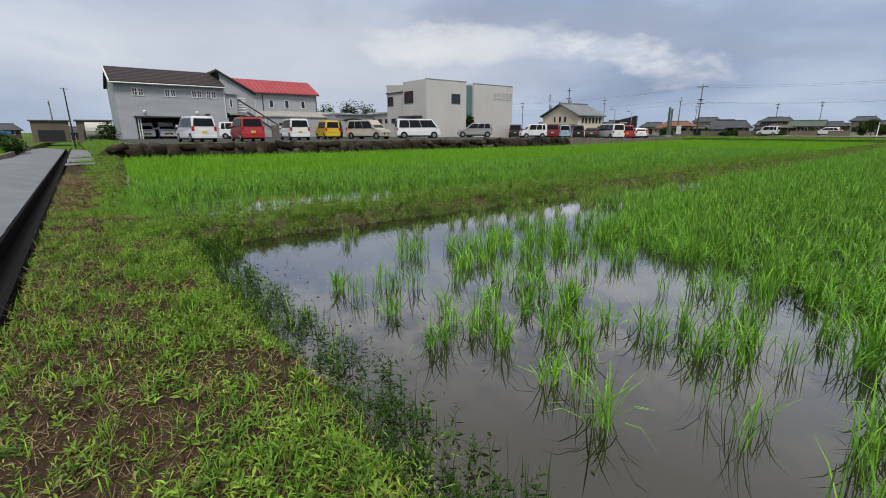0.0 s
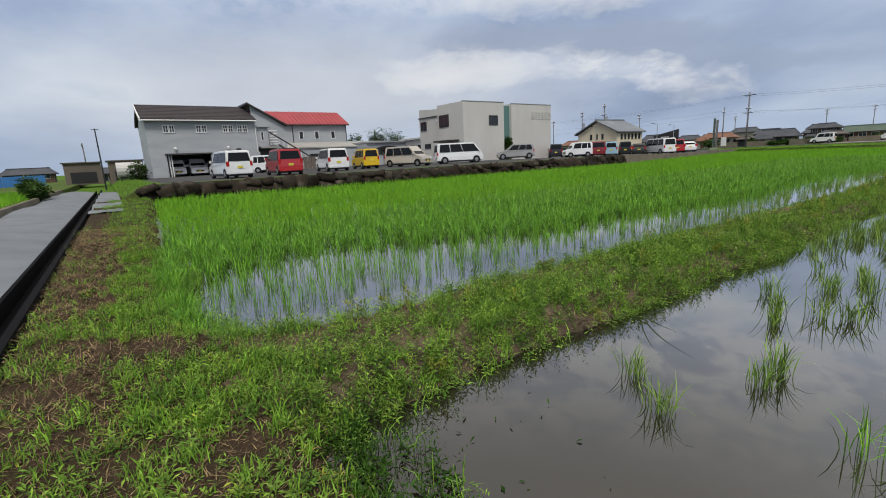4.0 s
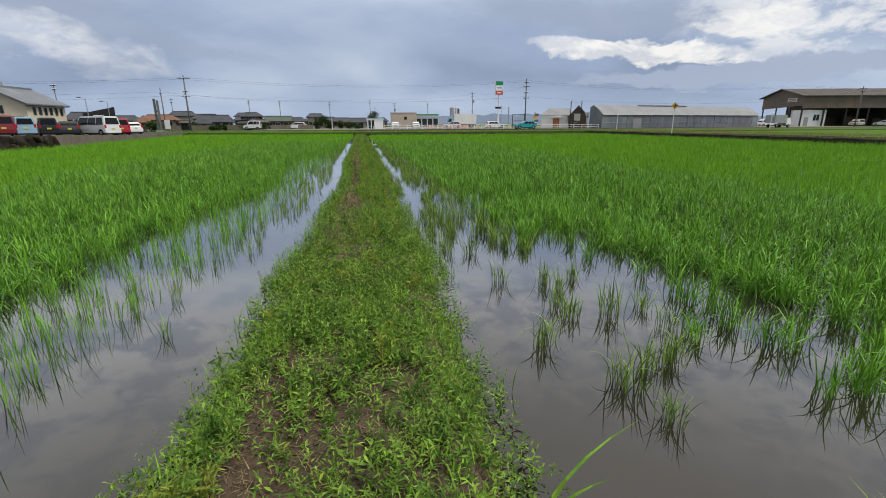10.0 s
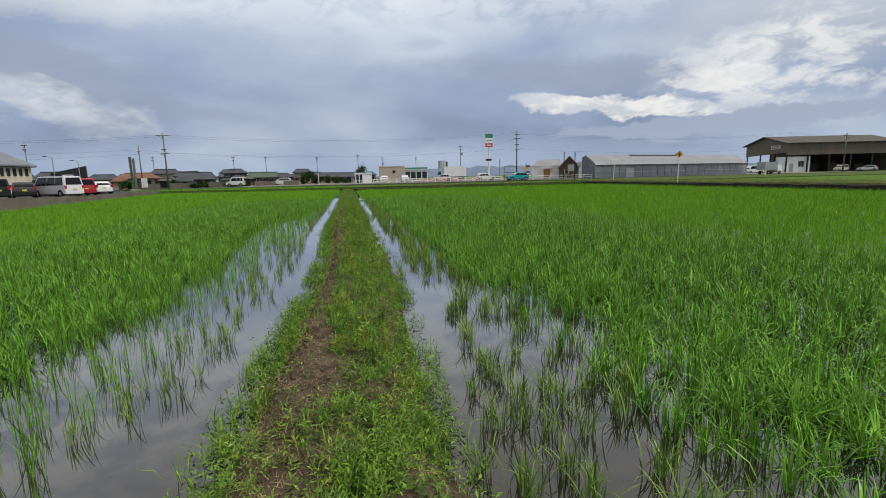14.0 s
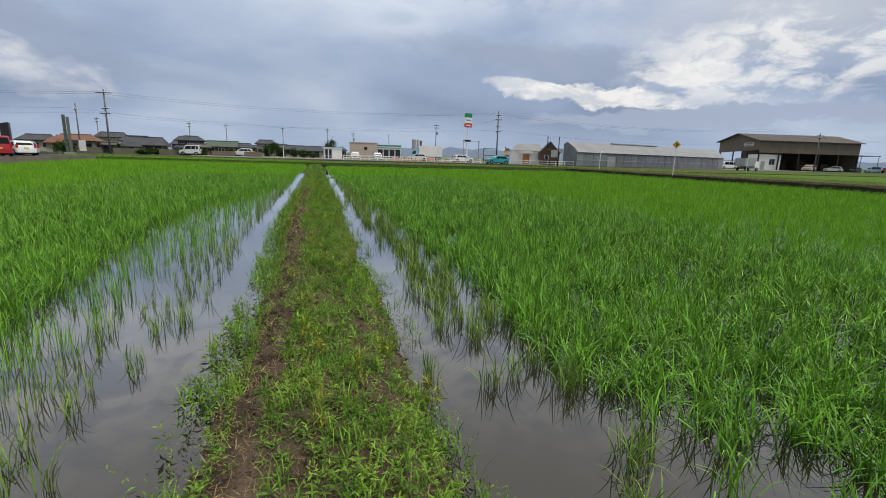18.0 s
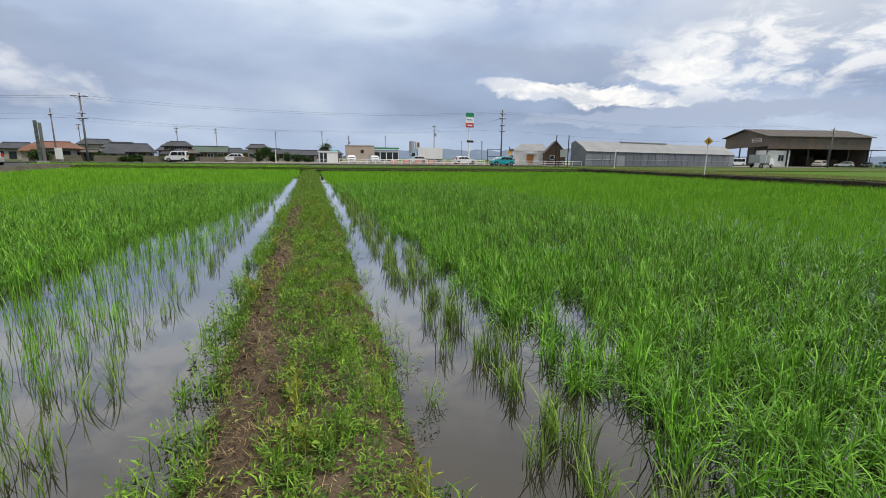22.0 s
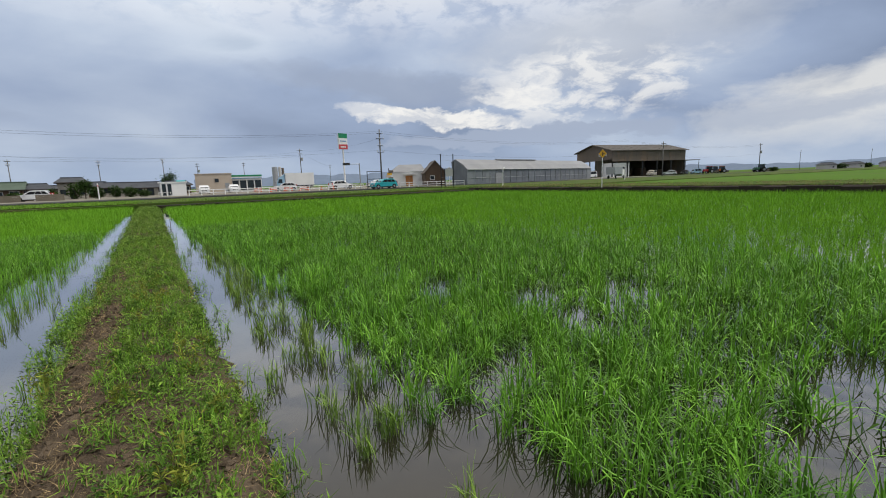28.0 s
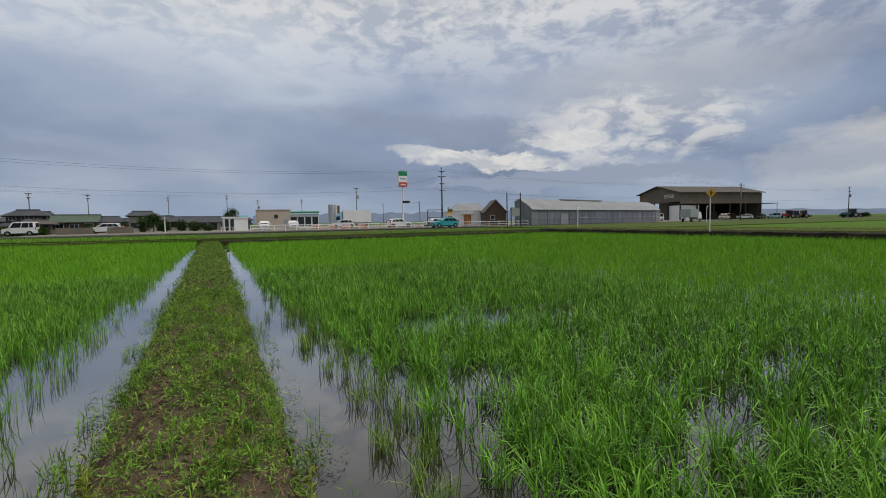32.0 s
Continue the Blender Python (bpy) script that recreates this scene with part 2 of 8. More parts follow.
M["field"] = material("far_field", (0.068, 0.145, 0.012), (0.085, 0.16, 0.016), 0.9, scale=0.03, fine=1.5, bump=0.0, third=(0.085, 0.12, 0.03), stain=0.35, spec=0.08)
M["asphalt"] = material("asphalt", (0.075, 0.075, 0.077), (0.055, 0.055, 0.058), 0.85, scale=0.4, fine=60, bump=0.3, spec=0.08)
M["gravel"] = material("gravel", (0.26, 0.24, 0.205), (0.19, 0.175, 0.15), 0.9, scale=0.5, fine=30, bump=0.8, third=(0.14, 0.16, 0.07), stain=0.5, spec=0.08)
M["verge"] = material("verge_grass_ground", (0.06, 0.11, 0.02), (0.095, 0.105, 0.032), 0.9, scale=0.4, fine=20, bump=0.6, third=(0.15, 0.12, 0.06), stain=0.4, spec=0.08)
M["dark_earth"] = material("dark_wet_earth", (0.032, 0.026, 0.020), (0.022, 0.02, 0.016), 0.8, scale=1.2, fine=16, bump=0.8, third=(0.05, 0.045, 0.028), stain=0.5, spec=0.08)
M["concrete"] = material("concrete", (0.36, 0.35, 0.33), (0.27, 0.265, 0.25), 0.85, scale=0.9, fine=35, bump=0.3, third=(0.20, 0.19, 0.17), stain=0.4)
M["old_concrete"] = material("stained_concrete", (0.20, 0.175, 0.14), (0.13, 0.115, 0.09), 0.9, scale=1.0, fine=30, bump=0.4, third=(0.09, 0.085, 0.06), stain=0.5, spec=0.08)
M["sheet"] = material("weed_sheet", (0.185, 0.20, 0.22), (0.14, 0.155, 0.17), 0.75, scale=1.2, fine=22, bump=0.35, spec=0.15, stain=0.25)
M["rubber"] = plain("black_liner", (0.010, 0.010, 0.011), 0.9, spec=0.05)
M["stone"] = material("wall_stone", (0.036, 0.028, 0.021), (0.015, 0.013, 0.010), 0.9, scale=2.6, fine=12, bump=1.0, spec=0.12, third=(0.125, 0.112, 0.09), stain=0.5, objrand=0.55)
M["siding"] = material("grey_siding", (0.38, 0.40, 0.425), (0.33, 0.35, 0.375), 0.7, scale=0.35, fine=5, bump=0.05, stain=0.1, streak=(1, 1, 5))
M["stucco"] = material("cream_stucco", (0.54, 0.53, 0.51), (0.485, 0.475, 0.455), 0.85, scale=0.4, fine=40, bump=0.25, stain=0.12, streak=(1, 1, 0.35))
M["cream"] = material("cream_render", (0.62, 0.56, 0.42), (0.56, 0.50, 0.38), 0.8, scale=0.5, fine=20, bump=0.1, stain=0.15)
M["tan"] = material("tan_panels", (0.50, 0.42, 0.34), (0.45, 0.38, 0.31), 0.8, scale=0.5, fine=20, bump=0.1, stain=0.15)
M["white"] = material("white_paint", (0.78, 0.78, 0.77), (0.72, 0.72, 0.71), 0.5, scale=0.8, fine=12, bump=0.03, stain=0.08)
M["brown_roof"] = material("brown_roof_slates", (0.040, 0.031, 0.034), (0.031, 0.025, 0.028), 0.75, scale=0.6, fine=12, bump=0.4, stain=0.3, streak=(1, 1, 6))
M["red_roof"] = material("red_metal_roof", (0.36, 0.050, 0.062), (0.29, 0.042, 0.050), 0.5, scale=0.5, fine=8, bump=0.05, stain=0.2)
M["tile"] = material("grey_roof_tiles", (0.080, 0.086, 0.098), (0.048, 0.052, 0.061), 0.8, spec=0.2, scale=0.7, fine=10, bump=0.5, stain=0.4)
M["green_roof"] = material("green_metal_roof", (0.08, 0.115, 0.085), (0.06, 0.09, 0.065), 0.6, scale=0.7, fine=10, bump=0.2, stain=0.3)
M["orange_roof"] = material("orange_roof_tiles", (0.20, 0.095, 0.06), (0.15, 0.075, 0.05), 0.7, scale=0.7, fine=10, bump=0.4, stain=0.35)
M["wood"] = material("weathered_boards", (0.10, 0.065, 0.042), (0.065, 0.045, 0.032), 0.8, scale=0.8, fine=14, bump=0.3, stain=0.4, streak=(6, 6, 0.6))
M["plaster"] = material("house_plaster", (0.38, 0.355, 0.31), (0.26, 0.245, 0.21), 0.85, scale=0.6, fine=14, bump=0.15, stain=0.3)
M["blackwall"] = material("black_cladding", (0.018, 0.017, 0.018), (0.012, 0.012, 0.013), 0.5, scale=1.5, fine=10, bump=0.1)
M["door_orange"] = material("orange_wood_door", (0.46, 0.20, 0.06), (0.36, 0.15, 0.05), 0.6, scale=2, fine=18, bump=0.1)
M["iron"] = material("rusty_sheet_iron", (0.14, 0.115, 0.095), (0.10, 0.085, 0.072), 0.75, scale=0.5, fine=9, bump=0.3, third=(0.19, 0.13, 0.085), stain=0.4, streak=(1, 1, 0.4))
M["iron_roof"] = material("grey_brown_iron_roof", (0.10, 0.088, 0.076), (0.07, 0.062, 0.054), 0.7, scale=0.3, fine=5, bump=0.2, stain=0.35)
M["film"] = material("greenhouse_film", (0.27, 0.275, 0.285), (0.22, 0.225, 0.235), 0.45, scale=0.4, fine=6, bump=0.05, stain=0.12)
M["film_side"] = material("greenhouse_side_film", (0.17, 0.185, 0.205), (0.11, 0.12, 0.135), 0.4, scale=0.5, fine=5, bump=0.1, stain=0.3, streak=(1, 1, 0.3), third=(0.27, 0.285, 0.29))
M["blue_sheet"] = material("blue_sheet", (0.04, 0.17, 0.42), (0.03, 0.13, 0.34), 0.5, scale=1, fine=6, bump=0.2)
M["steel"] = material("galvanised_steel", (0.42, 0.43, 0.44), (0.35, 0.36, 0.37), 0.45, 0.6, scale=2, fine=20, bump=0.03)
M["pole"] = material("pole_concrete", (0.15, 0.145, 0.14), (0.12, 0.115, 0.11), 0.85, scale=1.5, fine=20, bump=0.1)
M["dark_steel"] = plain("dark_steel", (0.03, 0.03, 0.032), 0.5, 0.4)
M["glass"] = plain("window_glass", (0.026, 0.034, 0.042), 0.12, 0.0, 0.4)
M["car_glass"] = plain("tinted_car_glass", (0.008, 0.009, 0.010), 0.18, 0.0, 0.25)
M["glass_green"] = plain("green_glass", (0.095, 0.19, 0.175), 0.15)
M["frame"] = plain("white_window_frame", (0.7, 0.7, 0.69), 0.45)
M["frame_dark"] = plain("dark_window_frame", (0.035, 0.03, 0.028), 0.45)
M["tyre"] = plain("tyre_rubber", (0.014, 0.014, 0.014), 0.85, spec=0.2)
M["rim"] = plain("wheel_rim", (0.38, 0.38, 0.39), 0.35, 0.7)
M["redlight"] = plain("red_lamp_lens", (0.42, 0.012, 0.012), 0.2)
M["headlight"] = plain("headlamp_lens", (0.62, 0.64, 0.66), 0.12)
M["plate"] = plain("plate_yellow", (0.62, 0.52, 0.06), 0.5)
M["plate_white"] = plain("plate_white", (0.66, 0.66, 0.62), 0.5)
M["black"] = plain("black_plastic", (0.012, 0.012, 0.013), 0.5)
for nm, c in (("white", (0.74, 0.75, 0.76)), ("red", (0.42, 0.020, 0.030)), ("yellow", (0.70, 0.47, 0.02)), ("beige", (0.46, 0.42, 0.36)), ("grey", (0.30, 0.30, 0.30)), ("lightblue", (0.30, 0.48, 0.62)), ("black", (0.014, 0.014, 0.016)), ("teal", (0.01, 0.33, 0.37)), ("darkred", (0.20, 0.012, 0.018)), ("green", (0.03, 0.12, 0.06)), ("orange", (0.55, 0.15, 0.03)), ("blue", (0.05, 0.16, 0.36))):
    M["car_" + nm] = plain("car_paint_" + nm, c, 0.28, 0.0, 0.5, 0.6)
M["sign_green"] = plain("sign_green", (0.01, 0.23, 0.10), 0.4)
M["sign_white"] = plain("sign_white", (0.76, 0.78, 0.78), 0.4)
M["sign_blue"] = plain("sign_blue", (0.04, 0.20, 0.46), 0.4)
M["sign_red"] = plain("sign_red", (0.52, 0.07, 0.08), 0.4)
M["sign_yellow"] = plain("sign_yellow", (0.66, 0.36, 0.015), 0.4)
M["cone"] = plain("cone_orange", (0.62, 0.11, 0.04), 0.5)
M["bark"] = material("bark", (0.10, 0.075, 0.055), (0.07, 0.05, 0.04), 0.9, scale=4, fine=20, bump=0.8)
M["leaf"] = material("tree_leaf", (0.045, 0.085, 0.022), (0.03, 0.06, 0.018), 0.6, scale=0.6, fine=6, bump=0, island=0.5, translucent=0.2, spec=0.05)
# blue-grey base colour carries the haze of distance over the woods
M["hill"] = material("hazed_wooded_hill", (0.17, 0.215, 0.29), (0.155, 0.195, 0.265), 1.0, scale=0.004, fine=0.03, bump=0, spec=0.0)


def water_material():
    m = bpy.data.materials.new("muddy_water")
    m.use_nodes = True
    t = m.node_tree
    b = t.nodes["Principled BSDF"]
    geo = t.nodes.new("ShaderNodeNewGeometry")
    n = t.nodes.new("ShaderNodeTexNoise")
    n.inputs["Scale"].default_value, n.inputs["Detail"].default_value = 0.6, 5.0
    t.links.new(geo.outputs["Position"], n.inputs["Vector"])
    r = t.nodes.new("ShaderNodeValToRGB")
    r.color_ramp.elements[0].position, r.color_ramp.elements[0].color = 0.35, (0.014, 0.0125, 0.009, 1)
    r.color_ramp.elements[1].position, r.color_ramp.elements[1].color = 0.66, (0.025, 0.021, 0.015, 1)
    t.links.new(n.outputs[0], r.inputs[0])
    t.links.new(r.outputs[0], b.inputs["Base Color"])
    b.inputs["Roughness"].default_value, b.inputs["IOR"].default_value = 0.015, 1.68
    b.inputs["Coat Weight"].default_value, b.inputs["Coat IOR"].default_value, b.inputs["Coat Roughness"].default_value = 1.0, 1.55, 0.015
    w = t.nodes.new("ShaderNodeTexNoise")
    w.inputs["Scale"].default_value, w.inputs["Detail"].default_value = 2.4, 2.0
    t.links.new(geo.outputs["Position"], w.inputs["Vector"])
    bp = t.nodes.new("ShaderNodeBump")
    bp.inputs["Strength"].default_value, bp.inputs["Distance"].default_value = 0.025, 0.02
    t.links.new(w.outputs[0], bp.inputs["Height"])
    t.links.new(bp.outputs[0], b.inputs["Normal"])
    return m


M["water"] = water_material()

# ---------------------------------------------------------------- builders


class Shape:
    """A small mesh under construction."""

    def __init__(self):
        self.v, self.f = [], []

    def add(self, verts, faces):
        n = len(self.v)
        self.v += [tuple(p) for p in verts]
        self.f += [tuple(i + n for i in f) for f in faces]
        return self

    def box(self, x0, y0, z0, x1, y1, z1):
        p = [(x, y, z) for z in (z0, z1) for y in (y0, y1) for x in (x0, x1)]
        return self.add(p, ((0, 2, 3, 1), (4, 5, 7, 6), (0, 1, 5, 4), (2, 6, 7, 3), (0, 4, 6, 2), (1, 3, 7, 5)))

    def prism(self, ring, vec):
        """A polygon swept along a vector."""
        n = len(ring)
        vec = Vector(vec)
        p = [Vector(q) for q in ring]
        return self.add(p + [q + vec for q in p], [tuple(range(n))[::-1], tuple(range(n, 2 * n))] + [(i, (i + 1) % n, n + (i + 1) % n, n + i) for i in range(n)])

    def rod(self, a, b, r, r2=None, n=8):
        a, b = Vector(a), Vector(b)
        r2 = r if r2 is None else r2
        d = (b - a).normalized()
        u = d.orthogonal().normalized()
        w = d.cross(u)
        ring = [(math.cos(k * 2 * math.pi / n), math.sin(k * 2 * math.pi / n)) for k in range(n)]
        p = [a + (u * c + w * s) * r for c, s in ring] + [b + (u * c + w * s) * r2 for c, s in ring]
        return self.add(p, [tuple(range(n))[::-1], tuple(range(n, 2 * n))] + [(i, (i + 1) % n, n + (i + 1) % n, n + i) for i in range(n)])

    def panel(self, pts, out, thick=0.012):
        """A flat plate on the polygon pts, standing proud along out."""
        out = Vector(out).normalized()
        return self.prism([Vector(p) - out * 0.004 for p in pts], out * thick)

    def mesh(self, name, mat, smooth=False, bevel=0.0):
        me = bpy.data.meshes.new(name)
        me.from_pydata([tuple(p) for p in self.v], [], self.f)
        b = bmesh.new()
        b.from_mesh(me)
        bmesh.ops.recalc_face_normals(b, faces=b.faces)
        if bevel:
            bmesh.ops.bevel(b, geom=list(b.edges), offset=bevel, segments=2, affect="EDGES", clamp_overlap=True)
        b.to_mesh(me)
        b.free()
        me.materials.append(mat)
        if smooth:
            for p in me.polygons:
                p.use_smooth = True
        return me


def thing(name, label, category, group="", kind="", at=None):
    ob = tagged(new(name), label, category, group, kind)
    if at is not None:
        ob.matrix_basis = at
    return ob


def part(name, shape, mat, parent, label="", smooth=False, bevel=0.0):
    me = shape.mesh(name, mat, smooth, bevel) if isinstance(shape, Shape) else shape
    ob = new(name, me)
    ob.parent = parent
    if label:
        ob["label"] = label
    return ob


def solid(name, shape, mat, label, category, kind="", smooth=False, bevel=0.0):
    return tagged(new(name, shape.mesh(name, mat, smooth, bevel) if isinstance(shape, Shape) else shape), label, category, "", kind)


def np_mesh(name, verts, faces_by_size, mat, smooth=False):
    """A mesh out of arrays: verts (n, 3) and index arrays, one for each corner count."""
    me = bpy.data.meshes.new(name)
    me.vertices.add(len(verts))
    me.vertices.foreach_set("co", np.ascontiguousarray(verts, dtype=np.float32).ravel())
    idx = [np.asarray(f) for f in faces_by_size if len(f)]
    me.loops.add(sum(f.size for f in idx))
    me.polygons.add(sum(len(f) for f in idx))
    me.loops.foreach_set("vertex_index", np.concatenate([f.ravel() for f in idx]).astype(np.int32))
    starts, at0 = [], 0
    for f in idx:
        starts.append(at0 + np.arange(len(f)) * f.shape[1])
        at0 += f.size
    me.polygons.foreach_set("loop_start", np.concatenate(starts).astype(np.int32))
    me.polygons.foreach_set("use_smooth", np.full(len(me.polygons), smooth))
    me.update(calc_edges=True)
    me.materials.append(mat)
    return me


def blades(rng, base, height, lean, width, segs, droop=0.35):
    """Tapered curved leaves from arrays of base points: arrays of verts and faces for np_mesh."""
    n = len(base)
    az = rng.uniform(0, 2 * np.pi, n)
    d = np.stack([np.cos(az), np.sin(az), np.zeros(n)], 1)
    tw = az + np.pi / 2 + rng.normal(0, 0.5, n)
    side = np.stack([np.cos(tw), np.sin(tw), np.zeros(n)], 1)
    rows, c = [], base.copy()
    bend = lean * (1.0 + droop)
    for k in range(segs + 1):
        s = k / segs
        if k:
            th = np.clip(0.22 * lean + bend * ((k - 0.5) / segs) ** 1.25, 0, 2.3)
            c = c + (d * np.sin(th)[:, None] + np.array([0, 0, 1.0]) * np.cos(th)[:, None]) * (height / segs)[:, None]
        w = (width * (0.55 + 0.9 * s if s < 0.4 else 1.0 - ((s - 0.4) / 0.6) ** 2 * 0.92) / 2)[:, None]
        rows += [c - side * w, c + side * w] if k < segs else [c]
    per = 2 * segs + 1
    v = np.stack(rows, 1).reshape(-1, 3)
    o = (np.arange(n) * per)[:, None]
    quads = np.concatenate([o + np.array([[2 * k, 2 * k + 1, 2 * k + 3, 2 * k + 2]]) for k in range(segs - 1)]) if segs > 1 else np.zeros((0, 4), int)
    tris = o + np.array([[2 * segs - 2, 2 * segs - 1, 2 * segs]])
    return v, quads, tris


def leaves(rng, base, size, up_tilt=0.5, slim=(0.16, 0.30)):
    """Small leaves: rhombic folded pairs of triangles, slim to broad."""
    n = len(base)
    az = rng.uniform(0, 2 * np.pi, n)
    el = rng.normal(up_tilt, 0.4, n)
    d = np.stack([np.cos(az) * np.cos(el), np.sin(az) * np.cos(el), np.sin(el)], 1)
    s = np.stack([-np.sin(az), np.cos(az), rng.normal(0, 0.35, n)], 1)
    a = base
    m = base + d * (size * 0.55)[:, None]
    tip = base + d * size[:, None]
    tip[:, 2] -= size * 0.18
    wd = (size * rng.uniform(*slim, n))[:, None]
    v = np.stack([a, m - s * wd, tip, m + s * wd], 1).reshape(-1, 3)
    o = (np.arange(n) * 4)[:, None]
    return v, np.concatenate([o + np.array([[0, 1, 2]]), o + np.array([[0, 2, 3]])])


def interp(table, x):
    return np.interp(x, [p[0] for p in table], [p[1] for p in table])


def bumps(x, y, seed=0.0):
    """Cheap smooth unevenness, about -1 to 1, for arrays."""
    return (np.sin(x * 1.9 + seed) * np.cos(y * 1.3 + 2.1 * seed) + 0.6 * np.sin(x * 4.7 - y * 3.9 + seed) + 0.45 * np.sin(y * 7.3 + x * 5.1 + 3 * seed) + 0.3 * np.sin(13.7 * x + 11.1 * y + seed)) / 2.0


def sheet_mesh(name, xs, ys, zfun, mat, smooth=True):
    X, Y = np.meshgrid(xs, ys, indexing="ij")
    Z = zfun(X, Y)
    a, b = X.shape
    i = (np.arange(a - 1)[:, None] * b + np.arange(b - 1)[None]).ravel()
    return np_mesh(name, np.stack([X.ravel(), Y.ravel(), Z.ravel()], 1), [np.stack([i, i + b, i + b + 1, i + 1], 1)], mat, smooth)

# ---------------------------------------------------------------- the land
LOT = 0.86            # level of the car park
ROAD = 0.62           # level of the far road
WALL_A, WALL_B, WALL_C = (-26.2, 4.3), (-22.0, 43.0), (-27.6, 88.5)     # foot of the stone wall, and of the low wall after it


def lot_z(y):
    """Level of the car park, which falls away towards the far road."""
    return float(np.interp(y, [43, 62], [LOT, 0.50]))


def wall_x(y):
    return np.interp(y, [WALL_A[1], WALL_B[1], WALL_C[1]], [WALL_A[0], WALL_B[0], WALL_C[0]])


rng = np.random.default_rng(7)
gx = np.concatenate([-np.geomspace(2600, 60, 14), np.linspace(-50, 50, 21), np.geomspace(60, 2600, 14)])
gy = np.concatenate([-np.geomspace(2600, 40, 12), np.linspace(-30, 120, 21), np.geomspace(140, 2600, 14)])
tagged(new("ground", sheet_mesh("ground", gx, gy, lambda x, y: np.full_like(x, -0.12), M["field"])), "flat green farmland reaching to the horizon", "ground", kind="structure")

# water of the two flooded paddies
RIGHT_END, LEFT_END, BANK_X = 70.5, 80.0, 34.2
w = Shape().add([(0.2, 3.0, 0), (34.6, 3.0, 0), (34.6, 71, 0), (0.2, 71, 0)], [(0, 1, 2, 3)])
solid("water_right", w, M["water"], "still muddy water standing in the rice paddy", "water", "structure")
w = Shape().add([(-0.2, 2.9, 0), (-0.2, 81, 0), (-29.0, 89, 0), (-23.5, 43, 0), (-27, 2.9, 0)], [(0, 1, 2, 3, 4)])
solid("water_left", w, M["water"], "still muddy water in the paddy beside the car park", "water", "structure")

# the narrow bund: left and right edge at the water, by distance along it
BUND_L = ((3.0, -1.9), (3.8, -1.45), (4.4, -1.22), (5.0, -1.1), (5.8, -1.2), (6.6, -1.15), (7.6, -1.02), (9.0, -0.96), (11.0, -0.9), (13, -0.8), (15, -0.68), (17, -0.58), (20, -0.52), (22, -0.60), (25, -0.70), (29, -0.66), (34, -0.66), (40, -0.72), (52, -0.85), (72, -0.95))
BUND_R = ((3.0, 0.6), (4.0, 0.36), (5.0, 0.30), (6.2, 0.40), (8.0, 0.45), (9.5, 0.52), (11, 0.58), (12.5, 0.50), (14.5, 0.53), (16.5, 0.64), (19, 0.68), (22, 0.63), (26, 0.62), (29, 0.68), (32, 0.62), (36, 0.57), (50, 0.56), (72, 0.6))


def bund_z(x, y):
    l, r = interp(BUND_L, y), interp(BUND_R, y)
    l = l + 0.06 * bumps(y * 1.3, y * 0.7, 1.0) + 0.045 * bumps(y * 4.3, y * 3.1, 2.0)
    r = r + 0.06 * bumps(y * 1.1, y * 0.8, 4.0) + 0.045 * bumps(y * 4.9, y * 2.7, 5.0)
    e = np.minimum(x - l, r - x)
    return np.where(e < 0, -0.10 + 0 * e, 0.0) + np.clip(e / 0.26, -0.4, 1) * 0.19 + np.clip(e / 0.6, 0, 1) * 0.04 * bumps(x * 2, y * 1.5, 2.0) + np.clip(e / 0.3, 0, 1) * 0.018 * bumps(x * 9, y * 8, 6.0)


tagged(new("bund", sheet_mesh("bund", np.linspace(-1.95, 0.95, 52), np.concatenate([np.linspace(3.2, 40, 480), np.linspace(40.2, 72, 120)]), bund_z, M["soil"])), "low earth bund between two paddies, brown soil overgrown with weeds", "bund", kind="structure")

# the broad bank that the walk begins on
BANK_EDGE = ((-30, 4.9), (-25, 4.7), (-10, 3.7), (-6, 3.42), (-3.2, 3.25), (-2.2, 3.28), (-1.6, 3.5), (-1.1, 3.8), (-0.6, 3.75), (0.3, 3.66), (0.9, 3.62), (2.4, 3.50), (3.5, 3.5), (5, 3.5), (6, 3.45), (9, 3.40), (20, 3.3))


def bank_z(x, y):
    edge = interp(BANK_EDGE, x) + 0.08 * bumps(x * 1.2, x * 0.9, 3.0) + 0.05 * bumps(x * 4.1, x * 3.3, 7.0)
    e = np.minimum(edge - y, (y - 1.90 + 0.014 * x) * 1.8)
    return -0.1 + np.clip(e / 0.34 + 0.35, 0, 1) * 0.30 + np.clip(e / 0.5, 0, 1) * 0.035 * bumps(x * 1.4, y * 2.2, 5.0) + np.clip(e / 0.3, 0, 1) * 0.016 * bumps(x * 8, y * 9, 1.0)


tagged(new("bank", sheet_mesh("bank", np.concatenate([np.linspace(-29, -8, 90), np.linspace(-7.9, 13, 300), np.linspace(13.3, 30, 40)]), np.linspace(1.62, 5.2, 66), bank_z, M["bank_soil"])), "broad earth bank with trodden brown soil and patchy grass", "bank", kind="structure")

# the ditch beside the bank: black liner, pale weed sheet, old concrete side, and the field beyond
DITCH = pose(0, 0.26, 0, 0, 0, -0.8)          # the ditch runs a little askew to the bank
x0, x1 = -46.0, 30.0
solid("ditch_liner", Shape().box(x0, 1.24, -0.1, x1, 1.66, -0.06).box(x0, 1.585, -0.1, x1, 1.66, 0.22).box(x0, 1.24, -0.1, x1, 1.30, 0.16), M["rubber"], "black lined ditch along the grassy bank", "ditch", "structure").matrix_basis = DITCH
xs = np.linspace(-42, 24, 190)


